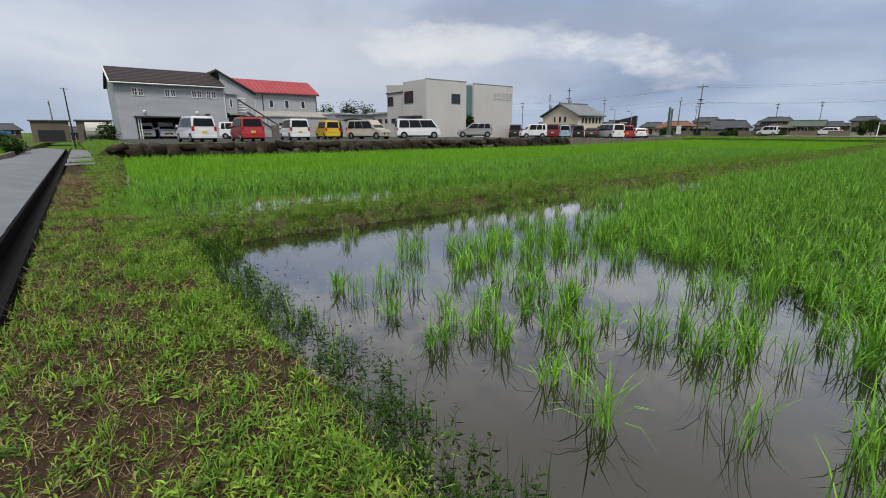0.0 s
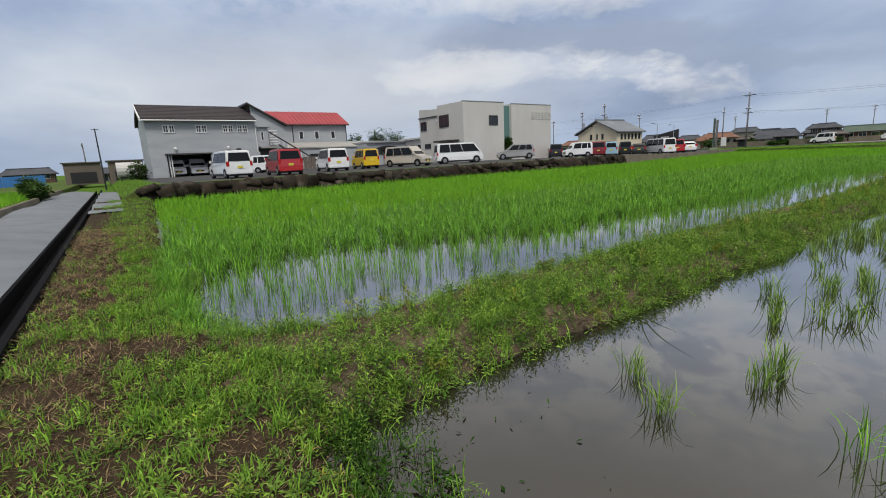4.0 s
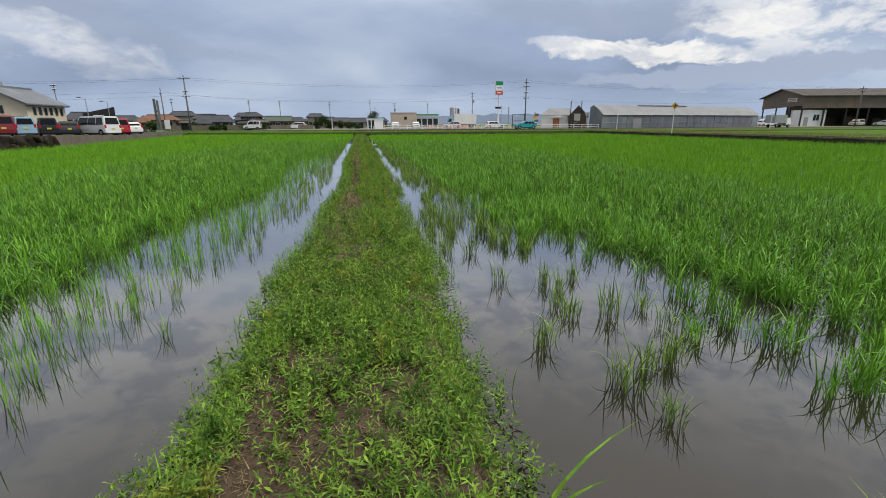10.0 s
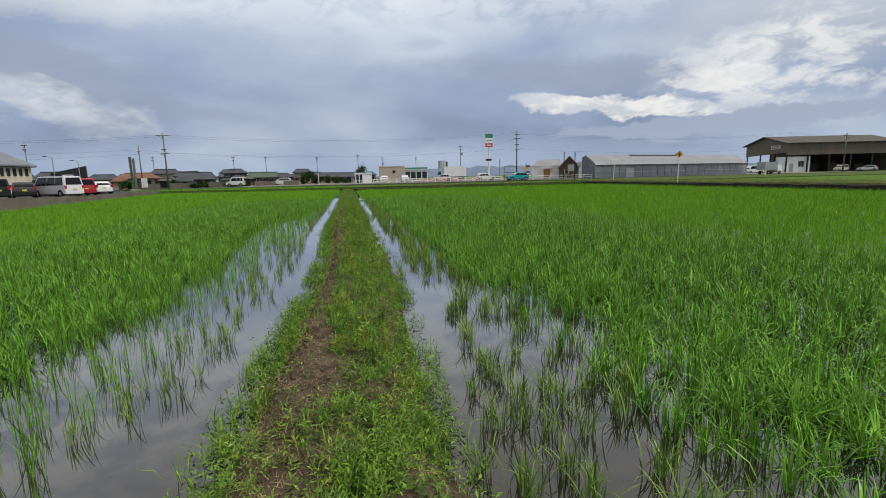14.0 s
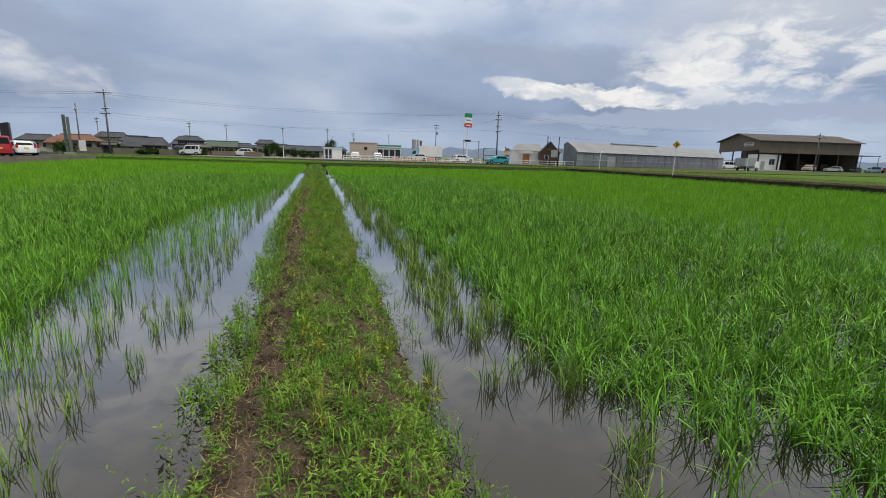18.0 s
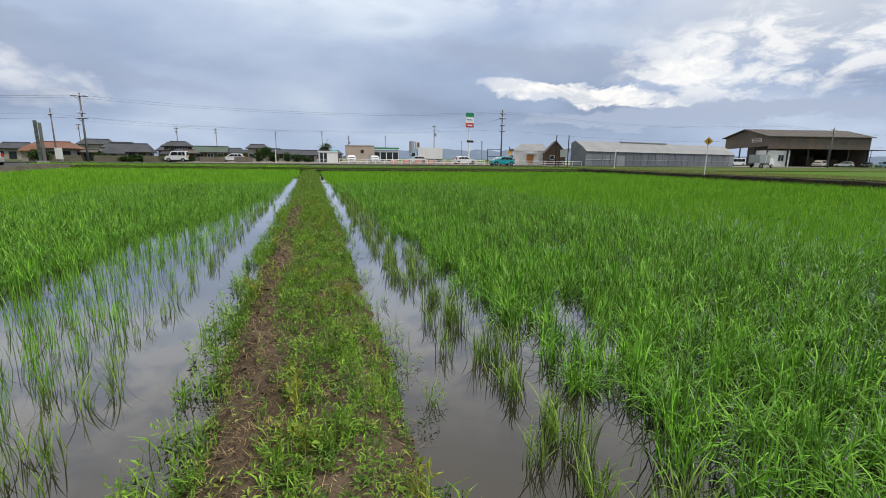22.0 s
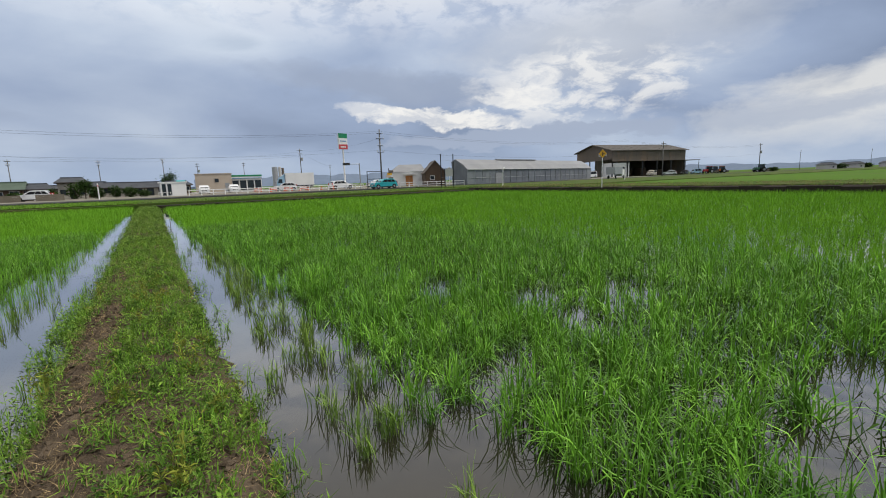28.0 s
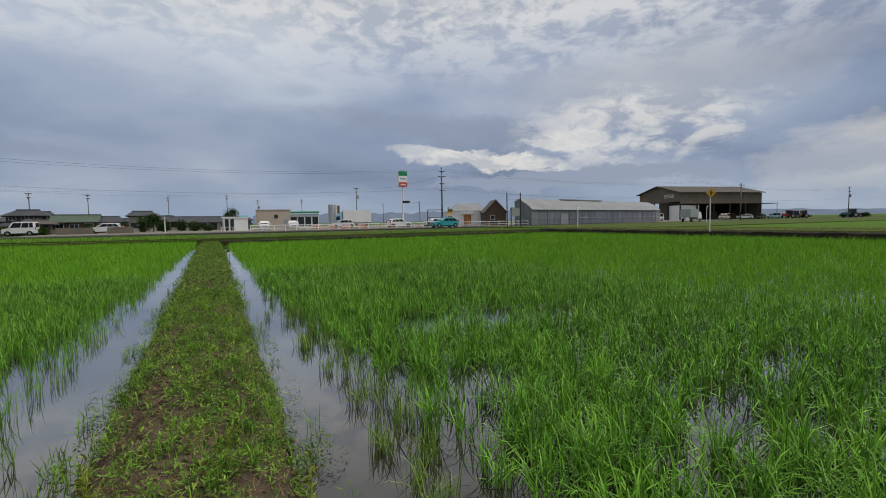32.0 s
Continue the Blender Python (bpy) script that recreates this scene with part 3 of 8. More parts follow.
def sheet_z(x, y):
    s = (1.26 - y) / 2.08
    return 0.17 + 0.24 * np.sin(np.clip(s, 0, 1) * 2.4) * (0.75 + 0.35 * np.sin(x * 0.55 + 1.0)) + 0.012 * bumps(x * 1.5, y * 2, 2.0) - 0.10 * np.clip(s - 0.7, 0, 1)


tagged(new("weed_sheet", sheet_mesh("weed_sheet", xs, np.linspace(1.26, -0.82, 16), sheet_z, M["sheet"])), "pale grey plastic weed sheet laid over the ditch slope", "plastic sheet").matrix_basis = DITCH
tagged(new("weed_sheet", sheet_mesh("weed_sheet", np.linspace(-38, -17.5, 60), np.linspace(1.7, 2.75, 8), lambda x, y: 0.22 + 0.05 * np.sin(x * 1.3) + 0.03 * bumps(x * 2, y * 2, 1.0), M["sheet"])), "pale crumpled weed sheet beside the stone wall", "plastic sheet").matrix_basis = DITCH
sh = Shape()
for i in range(22):
    a = -44 + i * 3.4
    sh.box(a + 0.01, -1.0, -0.12, a + 3.39, -0.82, 0.50)
solid("ditch_wall", sh, M["old_concrete"], "stained old concrete side wall of the ditch", "wall", "structure", bevel=0.012).matrix_basis = DITCH
solid("field_left", Shape().box(-160, -60, -0.1, 40, -1.0, 0.40), M["verge"], "raised green rice field beyond the ditch", "field", "structure").matrix_basis = DITCH

# car park behind the stone wall
lot = Shape()
for a, b, xa, xb in ((4.6, 43.0, WALL_A[0], WALL_B[0]), (43.0, 62.0, WALL_B[0], float(wall_x(62.0))), (62.0, 98.0, float(wall_x(62.0)), WALL_C[0] - 1.0)):
    lot.add([(-90, a, -0.12), (xa - 0.45, a, -0.12), (xb - 0.45, b, -0.12), (-90, b, -0.12), (-90, a, lot_z(a)), (xa - 0.45, a, lot_z(a)), (xb - 0.45, b, lot_z(b)), (-90, b, lot_z(b))], [(0, 1, 2, 3), (4, 5, 6, 7), (0, 1, 5, 4), (1, 2, 6, 5), (2, 3, 7, 6), (3, 0, 4, 7)])
solid("car_park", lot, M["asphalt"], "grey asphalt car park raised behind a stone wall", "car park", "structure")
solid("verge_ditch", Shape().prism([(-90, 3.5, -0.1), (-90, 4.9, -0.1), (-90, 4.9, LOT - 0.01), (-90, 4.4, LOT - 0.03), (-90, 3.5, 0.2)], (90 + WALL_A[0] - 0.3, 0, 0)), M["verge"], "grassy slope between the ditch and the car park", "verge", "structure")
strip = Shape()
ys = np.linspace(4.6, 43, 40)
xs_ = np.interp(ys, [4.6, 43], [WALL_A[0] - 0.45, WALL_B[0] - 0.45])
for k in range(39):
    strip.prism([(xs_[k], ys[k], LOT - 0.02), (xs_[k + 1], ys[k + 1], LOT - 0.02), (xs_[k + 1] - 1.3, ys[k + 1], LOT - 0.02), (xs_[k] - 1.3, ys[k], LOT - 0.02)], (0, 0, 0.035))
solid("verge_car_park", strip, M["verge"], "thin strip of grass and gravel above the stone wall", "verge", "structure")

# far edge: earth bank, gravel track and road, forecourt
solid("far_bank", Shape().prism([(-0.9, 70.3, -0.1), (34.0, 70.3, -0.1), (34.0, 71.0, 0.30), (34.0, 73.4, 0.52), (-0.9, 73.4, 0.52), (-0.9, 71.0, 0.30)][:2] + [(34.9, 73.4, -0.1), (-0.9, 73.4, -0.1)], (0, 0, 0.38)), M["dark_earth"], "dark bare earth edge of the paddy", "bank", "structure", bevel=0.12)
solid("far_bank", Shape().prism([(-29.5, 82.0, -0.1), (-0.9, 76.0, -0.1), (-0.9, 79.0, -0.1), (-29.5, 92.0, -0.1)], (0, 0, 0.40)), M["verge"], "grassy edge of the paddy below the road", "bank", "structure", bevel=0.1)
solid("track", Shape().prism([(-33, 84.5, -0.1), (-0.9, 77.5, -0.1), (-0.9, 72.6, -0.1), (36, 72.6, -0.1), (36, 89.5, -0.1), (-33, 95, -0.1)], (0, 0, 0.58)), M["verge"], "grassy track with gravel along the paddies", "track", "structure")
solid("road", Shape().box(-260, 89.5, -0.1, 320, 96.0, ROAD), M["asphalt"], "grey asphalt road behind the paddies", "road", "structure")
solid("forecourt", Shape().box(-20, 96.0, -0.1, 120, 185, ROAD + 0.02), M["gravel"], "pale paved forecourt and yards across the road", "forecourt", "structure")
solid("verge_far", Shape().box(-260, 96.0, -0.1, -20, 165, ROAD - 0.1), M["verge"], "grassy plots round the far houses", "verge", "structure")

# right edge: dark earth wall, dry verge, road and fields
sh = Shape()
for i in range(60):
    a = -10 + i * 1.38
    j = 0.06 * math.sin(i * 2.3)
    sh.prism([(BANK_X + j, a, -0.1), (BANK_X + 0.14 + j, a, 0.44 + j * 0.5), (BANK_X + 1.1, a, 0.50), (BANK_X + 1.1, a, -0.1)], (0, 1.38, 0))
solid("dark_bank", sh, M["dark_earth"], "black wet earth wall along the edge of the paddy", "bank", "structure")
solid("verge_right", Shape().box(BANK_X + 1.1, -60, -0.1, 44, 72.6, 0.56), M["verge"], "dry grass verge beside the paddy road", "verge", "structure")
solid("field_right", Shape().box(44, -200, -0.1, 330, 62, 0.50), M["field"], "wide green rice fields", "field", "structure")
solid("yard_far", Shape().box(120, 96.0, -0.1, 340, 150, 0.61), M["verge"], "grassy yard beside and behind the farm shed", "yard", "structure")
solid("yard", Shape().box(36, 62, -0.1, 330, 89.5, 0.60), M["verge"], "grassy yard in front of the farm shed", "yard", "structure")

# stone wall, stone by stone
wall_stone = thing("stone_wall", "low wall of rough dark field stones edging the car park", "wall", kind="structure")


def stone_mesh(k, rr):
    b = bmesh.new()
    bmesh.ops.create_icosphere(b, subdivisions=2, radius=1.0)
    for v in b.verts:
        p = v.co
        q = Vector([math.copysign(abs(c) ** 0.42, c) for c in p])
        v.co = q * (0.5 + 0.26 * noise.noise(p * 1.2 + Vector((k * 7.0, 0, 0))) + 0.09 * noise.noise(p * 4 + Vector((0, k * 5.0, 0))))
    me = bpy.data.meshes.new("stone")
    b.to_mesh(me)
    b.free()
    me.materials.append(M["stone"])
    for p in me.polygons:
        p.use_smooth = True
    return me


rs = random.Random(5)
stones = [stone_mesh(k, rs) for k in range(9)]


def lay(y, z, wd, ht, dp):
    x = float(np.interp(y, [WALL_A[1], WALL_B[1]], [WALL_A[0], WALL_B[0]]))
    ob = new("stone", rs.choice(stones))
    ob.parent = wall_stone
    ob.matrix_basis = pose(x - dp * 0.25 + rs.uniform(-0.05, 0.05), y, z, rs.uniform(-16, 16), rs.uniform(-18, 18), 90 + rs.uniform(-22, 22)) @ Matrix.Diagonal((wd, dp, ht, 1))


y = 4.2
while y < 43:
    wd = rs.uniform(0.5, 1.15)
    if rs.random() < 0.55:
        lay(y + wd / 2, 0.42, wd * 1.08, rs.uniform(0.72, 1.06), 0.8)
    else:
        h1 = rs.uniform(0.45, 0.6)
        lay(y + wd / 2, 0.22, wd * 1.08, h1, 0.85)
        lay(y + wd / 2, 0.66, wd * rs.uniform(0.8, 1.1), rs.uniform(0.4, 0.52), 0.7)
    y += wd * 0.94
solid("stone_wall_core", Shape().prism([(WALL_A[0] - 0.05, 4.4, -0.1), (WALL_A[0] - 0.45, 4.4, -0.1), (WALL_B[0] - 0.45, 43, -0.1), (WALL_B[0] - 0.05, 43, -0.1)], (0, 0, 0.82)), M["dark_earth"], "dark earth packed behind the wall stones", "wall", "structure")
sh = Shape()
n = 16
for k in range(n):
    a = Vector((*WALL_B, 0)).lerp(Vector((*WALL_C, 0)), k / n)
    b = Vector((*WALL_B, 0)).lerp(Vector((*WALL_C, 0)), (k + 0.995) / n)
    sh.prism([a + Vector((0, 0, -0.1)), a + Vector((-0.2, 0, -0.1)), b + Vector((-0.2, 0, -0.1)), b + Vector((0, 0, -0.1))], (0, 0, 0.16 + lot_z((a.y + b.y) / 2)))
solid("low_wall", sh, M["old_concrete"], "low grey concrete wall edging the car park", "wall", "structure", bevel=0.01)

# ---------------------------------------------------------------- rice
# edge of the closed crop, by distance along the bund
RICE_R = ((3, 14), (6.2, 12.0), (7.5, 7.0), (8.2, 5.0), (8.8, 3.6), (9.5, 3.4), (10.1, 3.1), (10.8, 2.7), (11.4, 3.1), (12.0, 2.95), (12.6, 2.5), (13.5, 2.35), (14.2, 2.45), (15.1, 2.9), (16.2, 2.7), (16.8, 2.2), (17.4, 1.75), (18, 1.85), (20, 1.8), (21, 2.0), (23, 1.95), (24, 1.8), (25, 2.15), (26, 1.85), (28.0, 2.1), (30.0, 1.8), (32, 1.9), (34, 2.0), (36.6, 1.7), (43, 1.35), (55, 1.2), (72, 1.1))
RICE_L = ((3, -4.4), (4.2, -4.6), (5.4, -5.2), (6.3, -5.1), (7.1, -4.5), (8.9, -3.7), (10.5, -3.1), (12.5, -3.4), (14, -3.0), (16.6, -2.6), (19.5, -2.6), (22, -2.9), (26, -3.3), (29, -3.3), (33.6, -2.4), (39.7, -1.8), (51, -1.5), (80, -1.4))
HOLES = ((3.75, 37.2, 1.2, 0.7), (5.3, 36.6, 0.8, 0.3), (3.7, 32.9, 0.5, 0.4), (3.6, 31.4, 0.45, 0.5), (4.4, 30.2, 0.5, 0.4), (5.4, 29.6, 0.7, 0.4), (4.5, 26.9, 0.7, 0.35), (3.3, 26.6, 0.4, 0.4), (2.6, 23.4, 0.35, 0.5), (5.6, 33.5, 0.4, 0.3), (3.0, 19.0, 0.25, 0.3), (2.5, 28.6, 0.4, 0.3), (2.6, 34.6, 0.5, 0.35), (4.0, 29.0, 0.35, 0.3))
THIN, STOCKY, CLOSED = 0, 1, 2        # lone thin plants, lone stocky plants, closed crop


def rice_here(x, y):
    """How likely a rice plant stands at a place, and which kind it is."""
    wob = 0.20 * bumps(x * 1.1 + 3, y * 1.3, 8.0)
    patch = bumps(x * 0.9, y * 1.0, 12.0)
    # right paddy: open pool near the bank, a channel along the bund, a fringe of stocky plants, then the crop
    e = x - interp(RICE_R, y) + wob
    edge = interp(BUND_R, y)
    pool = np.where(x < 2.5, 0.05, 0.44) * np.clip((y - 4.1 - 0.45 * np.clip(3.6 - x, 0, 3)) / 0.5, 0, 1) * np.clip(0.9 + 0.9 * patch, 0.25, 1.4)
    pool = np.where(x < edge + 0.62, 0.02, pool)
    fringe = np.where(y < 17, np.where(x > 2.2, 0.5, np.where(x > edge + 0.45, 0.24 + 0.3 * patch, 0.03)), np.where((x > 1.13) & (x < 1.62), 0.62 + 0.6 * bumps(y * 0.8, y * 0.5, 3.0), np.where(x > 1.62, 0.45, 0.015)))
    fringe = np.where((y > 10.9) & (y < 13.4) & (x < 2.2), np.maximum(fringe, np.where(x > edge + 0.15, 0.6, 0.1)), fringe)
    s_in = np.where(y < 10.9, pool, fringe)
    p_r = np.where(e > 0, 1.0, np.clip(s_in, 0, 0.95))
    kind_r = np.where(e > 0, CLOSED, np.where((y < 8.6) & (x > 2.2) & (patch < -0.1), THIN, STOCKY))
    for hx, hy, a, b in HOLES:
        p_r = np.where(((x - hx) / a) ** 2 + ((y - hy) / b) ** 2 < 1, 0.08, p_r)
    p_r = np.where((y < 4.1) | (y > RIGHT_END - 0.3) | (x > BANK_X - 0.2) | (x < edge + 0.12), 0, p_r)
    # left paddy: a wide belt of thin plants between the open water and the crop
    el = interp(RICE_L, y) - x + wob
    bl = interp(BUND_L, y)
    sl = np.where(x < bl - np.interp(y, [4, 7, 9, 12, 15, 18], [0.85, 1.05, 1.05, 0.8, 0.55, 0.62]), 0.78 + 0.3 * bumps(x * 0.8, y * 0.9, 5.0), 0.012)
    p_l = np.where(el > 0, 1.0, np.clip(sl, 0, 0.92))
    kind_l = np.where(el > 0, CLOSED, THIN)
    p_l = np.where((y < interp(BANK_EDGE, x) + 0.12) | (y > np.interp(x, [-29, -0.9], [81.5, 75.8])) | (x < wall_x(y) + 0.35) | (x > bl - 0.1), 0, p_l)
    p, kind = np.where(x > 0, p_r, p_l), np.where(x > 0, kind_r, kind_l)
    gap = bumps(x * 1.7 + 5, y * 1.5, 21.0) + 0.5 * bumps(x * 0.6, y * 0.5, 33.0)      # thin places inside the crop
    thin_spot = (kind == CLOSED) & (gap > 0.78)
    return np.where(thin_spot, 0.55, p), np.where(thin_spot, STOCKY, kind)


def hills(xa, xb, ya, yb, dx, dy, jit):
    """Rice plants on the planter's rows."""
    X, Y = np.meshgrid(np.arange(xa, xb, dx), np.arange(ya, yb, dy))
    X = X.ravel() + rng.normal(0, jit, X.size)
    Y = Y.ravel() + rng.normal(0, jit * 1.3, Y.size)
    p, kind = rice_here(X, Y)
    k = rng.random(len(X)) < p
    return X[k], Y[k], kind[k]


SHARE, TALL, LEAN = np.array([0.34, 0.62, 1.0]), np.array([0.90, 0.88, 1.0]), np.array([0.34, 0.50, 1.0])


def crop(name, X, Y, kind, per, segs, hgt, wid, spread, mat, label, lean=0.9):
    n = len(X)
    hh = hgt * (1 + 0.16 * bumps(X * 0.7, Y * 0.7, 2.0)) * rng.uniform(0.84, 1.12, n) * TALL[kind]
    cnt = np.maximum(3, (per * SHARE[kind] * rng.uniform(0.6, 1.25, n)).astype(int))
    i = np.repeat(np.arange(n), cnt)
    sp = spread * np.where(kind[i] == CLOSED, 1.0, 0.72)
    base = np.stack([X[i] + rng.normal(0, 1, len(i)) * sp, Y[i] + rng.normal(0, 1, len(i)) * sp, np.full(len(i), -0.02)], 1)
    h = hh[i] * rng.uniform(0.55, 1.12, len(i))
    ln = lean * LEAN[kind[i]]
    v, q, t = blades(rng, base, h, np.abs(rng.normal(ln * 0.62, ln * 0.5)), wid * np.where(kind[i] == THIN, 0.72, 1.0) * rng.uniform(0.65, 1.25, len(i)), segs, 0.5)
    tagged(new(name, np_mesh(name, v, [q, t], mat)), label, "rice", kind="stuff")


RICE_LABEL = "young bright green rice plants standing in shallow paddy water"
NEAR_R, NEAR_L, MID, FAR = 3.6, -3.5, 9.0, 17.0


def single_plants(X, Y, kind, most):
    """Takes the plants that stand alone in open water out of the crop, nearest the bund first."""
    alone = np.flatnonzero((kind != CLOSED) & (Y < 42))
    alone = alone[np.argsort(np.abs(X[alone]) + 0.02 * Y[alone])][:most]
    keep = np.ones(len(X), bool)
    keep[alone] = False
    return (X[keep], Y[keep], kind[keep]), (X[alone], Y[alone], kind[alone])


plants = {THIN: [], STOCKY: []}
for k in range(14):
    stocky = k >= 6
    n_ = int(rng.integers(32, 54)) if stocky else int(rng.integers(11, 20))
    b = np.concatenate([rng.normal(0, 0.042 if stocky else 0.024, (n_, 2)), np.full((n_, 1), -0.02)], 1)
    hgt = rng.uniform(0.26, 0.36) if stocky else rng.uniform(0.22, 0.33)
    v, q, t = blades(rng, b, hgt * rng.uniform(0.5, 1.1, n_), np.abs(rng.normal(0.50 if stocky else 0.34, 0.30, n_)), rng.uniform(0.0055, 0.0095, n_) * (1.0 if stocky else 0.85), 4, 0.5)
    plants[STOCKY if stocky else THIN].append(np_mesh("rice_plant", v, [q, t], M["rice_young"]))


def stand_alone(X, Y, kind):
    for x, y, kd in zip(X, Y, kind):
        lab = "stocky tuft of young rice standing in open paddy water" if kd == STOCKY else "single thin young rice plant standing in open paddy water"
        pool_ = plants[int(kd)]
        ob = tagged(new("rice_plant", pool_[int(rng.integers(0, len(pool_)))]), lab, "rice plant", "rice plants in open water")
        s_ = float(rng.uniform(0.78, 1.12))
        ob.matrix_basis = pose(float(x), float(y), 0, 0, 0, float(rng.uniform(0, 360))) @ Matrix.Diagonal((s_, s_, s_, 1))


a = [hills(0.6, NEAR_R, 4.0, 40, 0.27, 0.22, 0.05), hills(NEAR_R, 9.5, 4.0, 9.4, 0.26, 0.21, 0.05)]
crop_r, alone_r = single_plants(*(np.concatenate(c) for c in zip(*a)), 170)
crop("rice_near_right", *crop_r, 62, 3, 0.385, 0.0098, 0.056, M["rice"], RICE_LABEL, 1.65)
crop_l, alone_l = single_plants(*hills(NEAR_L, -0.7, 3.3, 46, 0.26, 0.21, 0.045), 130)
crop("rice_near_left", *crop_l, 46, 3, 0.35, 0.0086, 0.046, M["rice"], RICE_LABEL, 1.1)
# tufts that stand clear in the open water beside the bund
TUFTS = ((1.15, 5.72), (1.5, 5.42), (1.38, 7.8), (1.67, 7.96), (1.79, 6.5), (1.45, 7.46), (1.79, 6.2), (1.52, 8.86), (1.87, 8.84), (2.23, 8.9), (1.72, 9.5), (1.2, 9.81), (2.19, 8.53), (1.9, 8.03), (-1.55, 11.73), (-1.58, 11.4), (1.87, 10.92), (1.65, 11.56), (2.08, 13.96), (2.09, 13.2), (1.06, 12.86), (1.21, 15.4), (1.56, 15.35), (1.98, 15.2), (1.62, 16.46), (2.73, 15.15), (-0.75, 18.29), (-1.25, 18.11), (1.34, 20.34), (1.45, 24.12), (1.36, 23.41), (1.4, 22.61), (1.36, 25.17), (1.43, 28.44), (-1.7, 9.09), (-2.21, 5.51), (1.35, 20.9), (1.51, 9.09))
stand_alone([p[0] for p in TUFTS], [p[1] for p in TUFTS], [STOCKY if p[0] > 0 else THIN for p in TUFTS])
stand_alone(*alone_r)
stand_alone(*alone_l)
a = [hills(NEAR_R, MID, 9.4, 46, 0.28, 0.23, 0.055), hills(0.6, NEAR_R, 40, 46, 0.27, 0.22, 0.05), hills(9.5, 12.5, 4.0, 9.4, 0.27, 0.22, 0.05)]
crop("rice_mid_right", *(np.concatenate(c) for c in zip(*a)), 34, 2, 0.385, 0.0130, 0.058, M["rice"], RICE_LABEL, 1.55)
crop("rice_mid_left", *hills(-MID, NEAR_L, 3.3, 46, 0.27, 0.22, 0.05), 27, 2, 0.37, 0.0128, 0.052, M["rice"], RICE_LABEL, 1.2)
a = [hills(MID, FAR, 9.4, 50, 0.29, 0.25, 0.06), hills(12.5, FAR, 4.0, 9.4, 0.29, 0.25, 0.06), hills(0.6, MID, 46, 56, 0.27, 0.23, 0.05)]
crop("rice_wide_right", *(np.concatenate(c) for c in zip(*a)), 24, 1, 0.385, 0.027, 0.080, M["rice_far"], RICE_LABEL, 1.5)
a = [hills(-FAR, -MID, 3.3, 50, 0.29, 0.25, 0.06), hills(-MID, -0.7, 46, 56, 0.27, 0.23, 0.05)]
crop("rice_wide_left", *(np.concatenate(c) for c in zip(*a)), 22, 1, 0.37, 0.027, 0.080, M["rice_far"], RICE_LABEL, 1.5)
a = [hills(FAR, 34.4, 4.0, 71, 0.30, 0.27, 0.06), hills(MID, FAR, 50, 71, 0.30, 0.27, 0.06), hills(0.6, MID, 56, 71, 0.27, 0.25, 0.05)]
crop("rice_far_right", *(np.concatenate(c) for c in zip(*a)), 12, 1, 0.385, 0.056, 0.11, M["rice_far"], RICE_LABEL, 1.6)
a = [hills(-29, -FAR, 3.3, 83, 0.30, 0.27, 0.06), hills(-FAR, -MID, 50, 83, 0.30, 0.27, 0.06), hills(-MID, -0.7, 56, 80, 0.27, 0.25, 0.05)]
crop("rice_far_left", *(np.concatenate(c) for c in zip(*a)), 12, 1, 0.37, 0.056, 0.11, M["rice_far"], RICE_LABEL, 1.6)
# low outer leaves that close the crop near the water, coloured dark for shade


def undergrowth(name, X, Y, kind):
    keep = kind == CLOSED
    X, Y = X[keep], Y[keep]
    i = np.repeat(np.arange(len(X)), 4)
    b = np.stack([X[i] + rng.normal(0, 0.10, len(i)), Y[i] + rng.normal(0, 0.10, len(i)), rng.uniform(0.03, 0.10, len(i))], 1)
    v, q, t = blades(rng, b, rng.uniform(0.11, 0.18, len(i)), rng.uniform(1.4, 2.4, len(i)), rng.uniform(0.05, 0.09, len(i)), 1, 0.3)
    tagged(new(name, np_mesh(name, v, [q, t], M["rice_shade_dark_weed"])), "low outer rice leaves near the water, darkened for shade inside the crop", "rice", kind="stuff")


# inner leaves, with the shade inside the crop put into their colour
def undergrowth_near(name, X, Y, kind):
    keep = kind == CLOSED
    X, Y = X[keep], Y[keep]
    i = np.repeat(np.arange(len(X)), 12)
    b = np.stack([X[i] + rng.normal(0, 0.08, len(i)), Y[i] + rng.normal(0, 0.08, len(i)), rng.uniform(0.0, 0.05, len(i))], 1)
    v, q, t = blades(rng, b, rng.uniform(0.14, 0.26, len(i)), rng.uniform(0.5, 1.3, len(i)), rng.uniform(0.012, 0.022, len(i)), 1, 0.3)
    tagged(new(name, np_mesh(name, v, [q, t], M["rice_shade_dark_weed"])), "low inner rice leaves near the water, darkened to give shade within the crop", "rice", kind="stuff")


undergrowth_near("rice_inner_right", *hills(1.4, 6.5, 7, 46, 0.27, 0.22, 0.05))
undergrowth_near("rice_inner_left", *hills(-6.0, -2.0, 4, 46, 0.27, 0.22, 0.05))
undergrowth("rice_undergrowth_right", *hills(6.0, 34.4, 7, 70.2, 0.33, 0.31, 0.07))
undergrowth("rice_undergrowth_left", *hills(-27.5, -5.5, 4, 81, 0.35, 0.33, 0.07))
# crop of the fields beyond the ditch and the road
X, Y = rng.uniform(-40, 8, 6500), -1.4 - rng.exponential(5, 6500)
crop("rice_beyond_ditch", X, Y, np.full(6500, CLOSED), 6, 1, 0.45, 0.05, 0.1, M["rice_far"], "bright green rice in the field beyond the ditch")
bpy.data.objects["rice_beyond_ditch"].matrix_basis = Matrix.Translation((0, 0, 0.40)) @ DITCH

# ---------------------------------------------------------------- weeds and grass on bund and bank


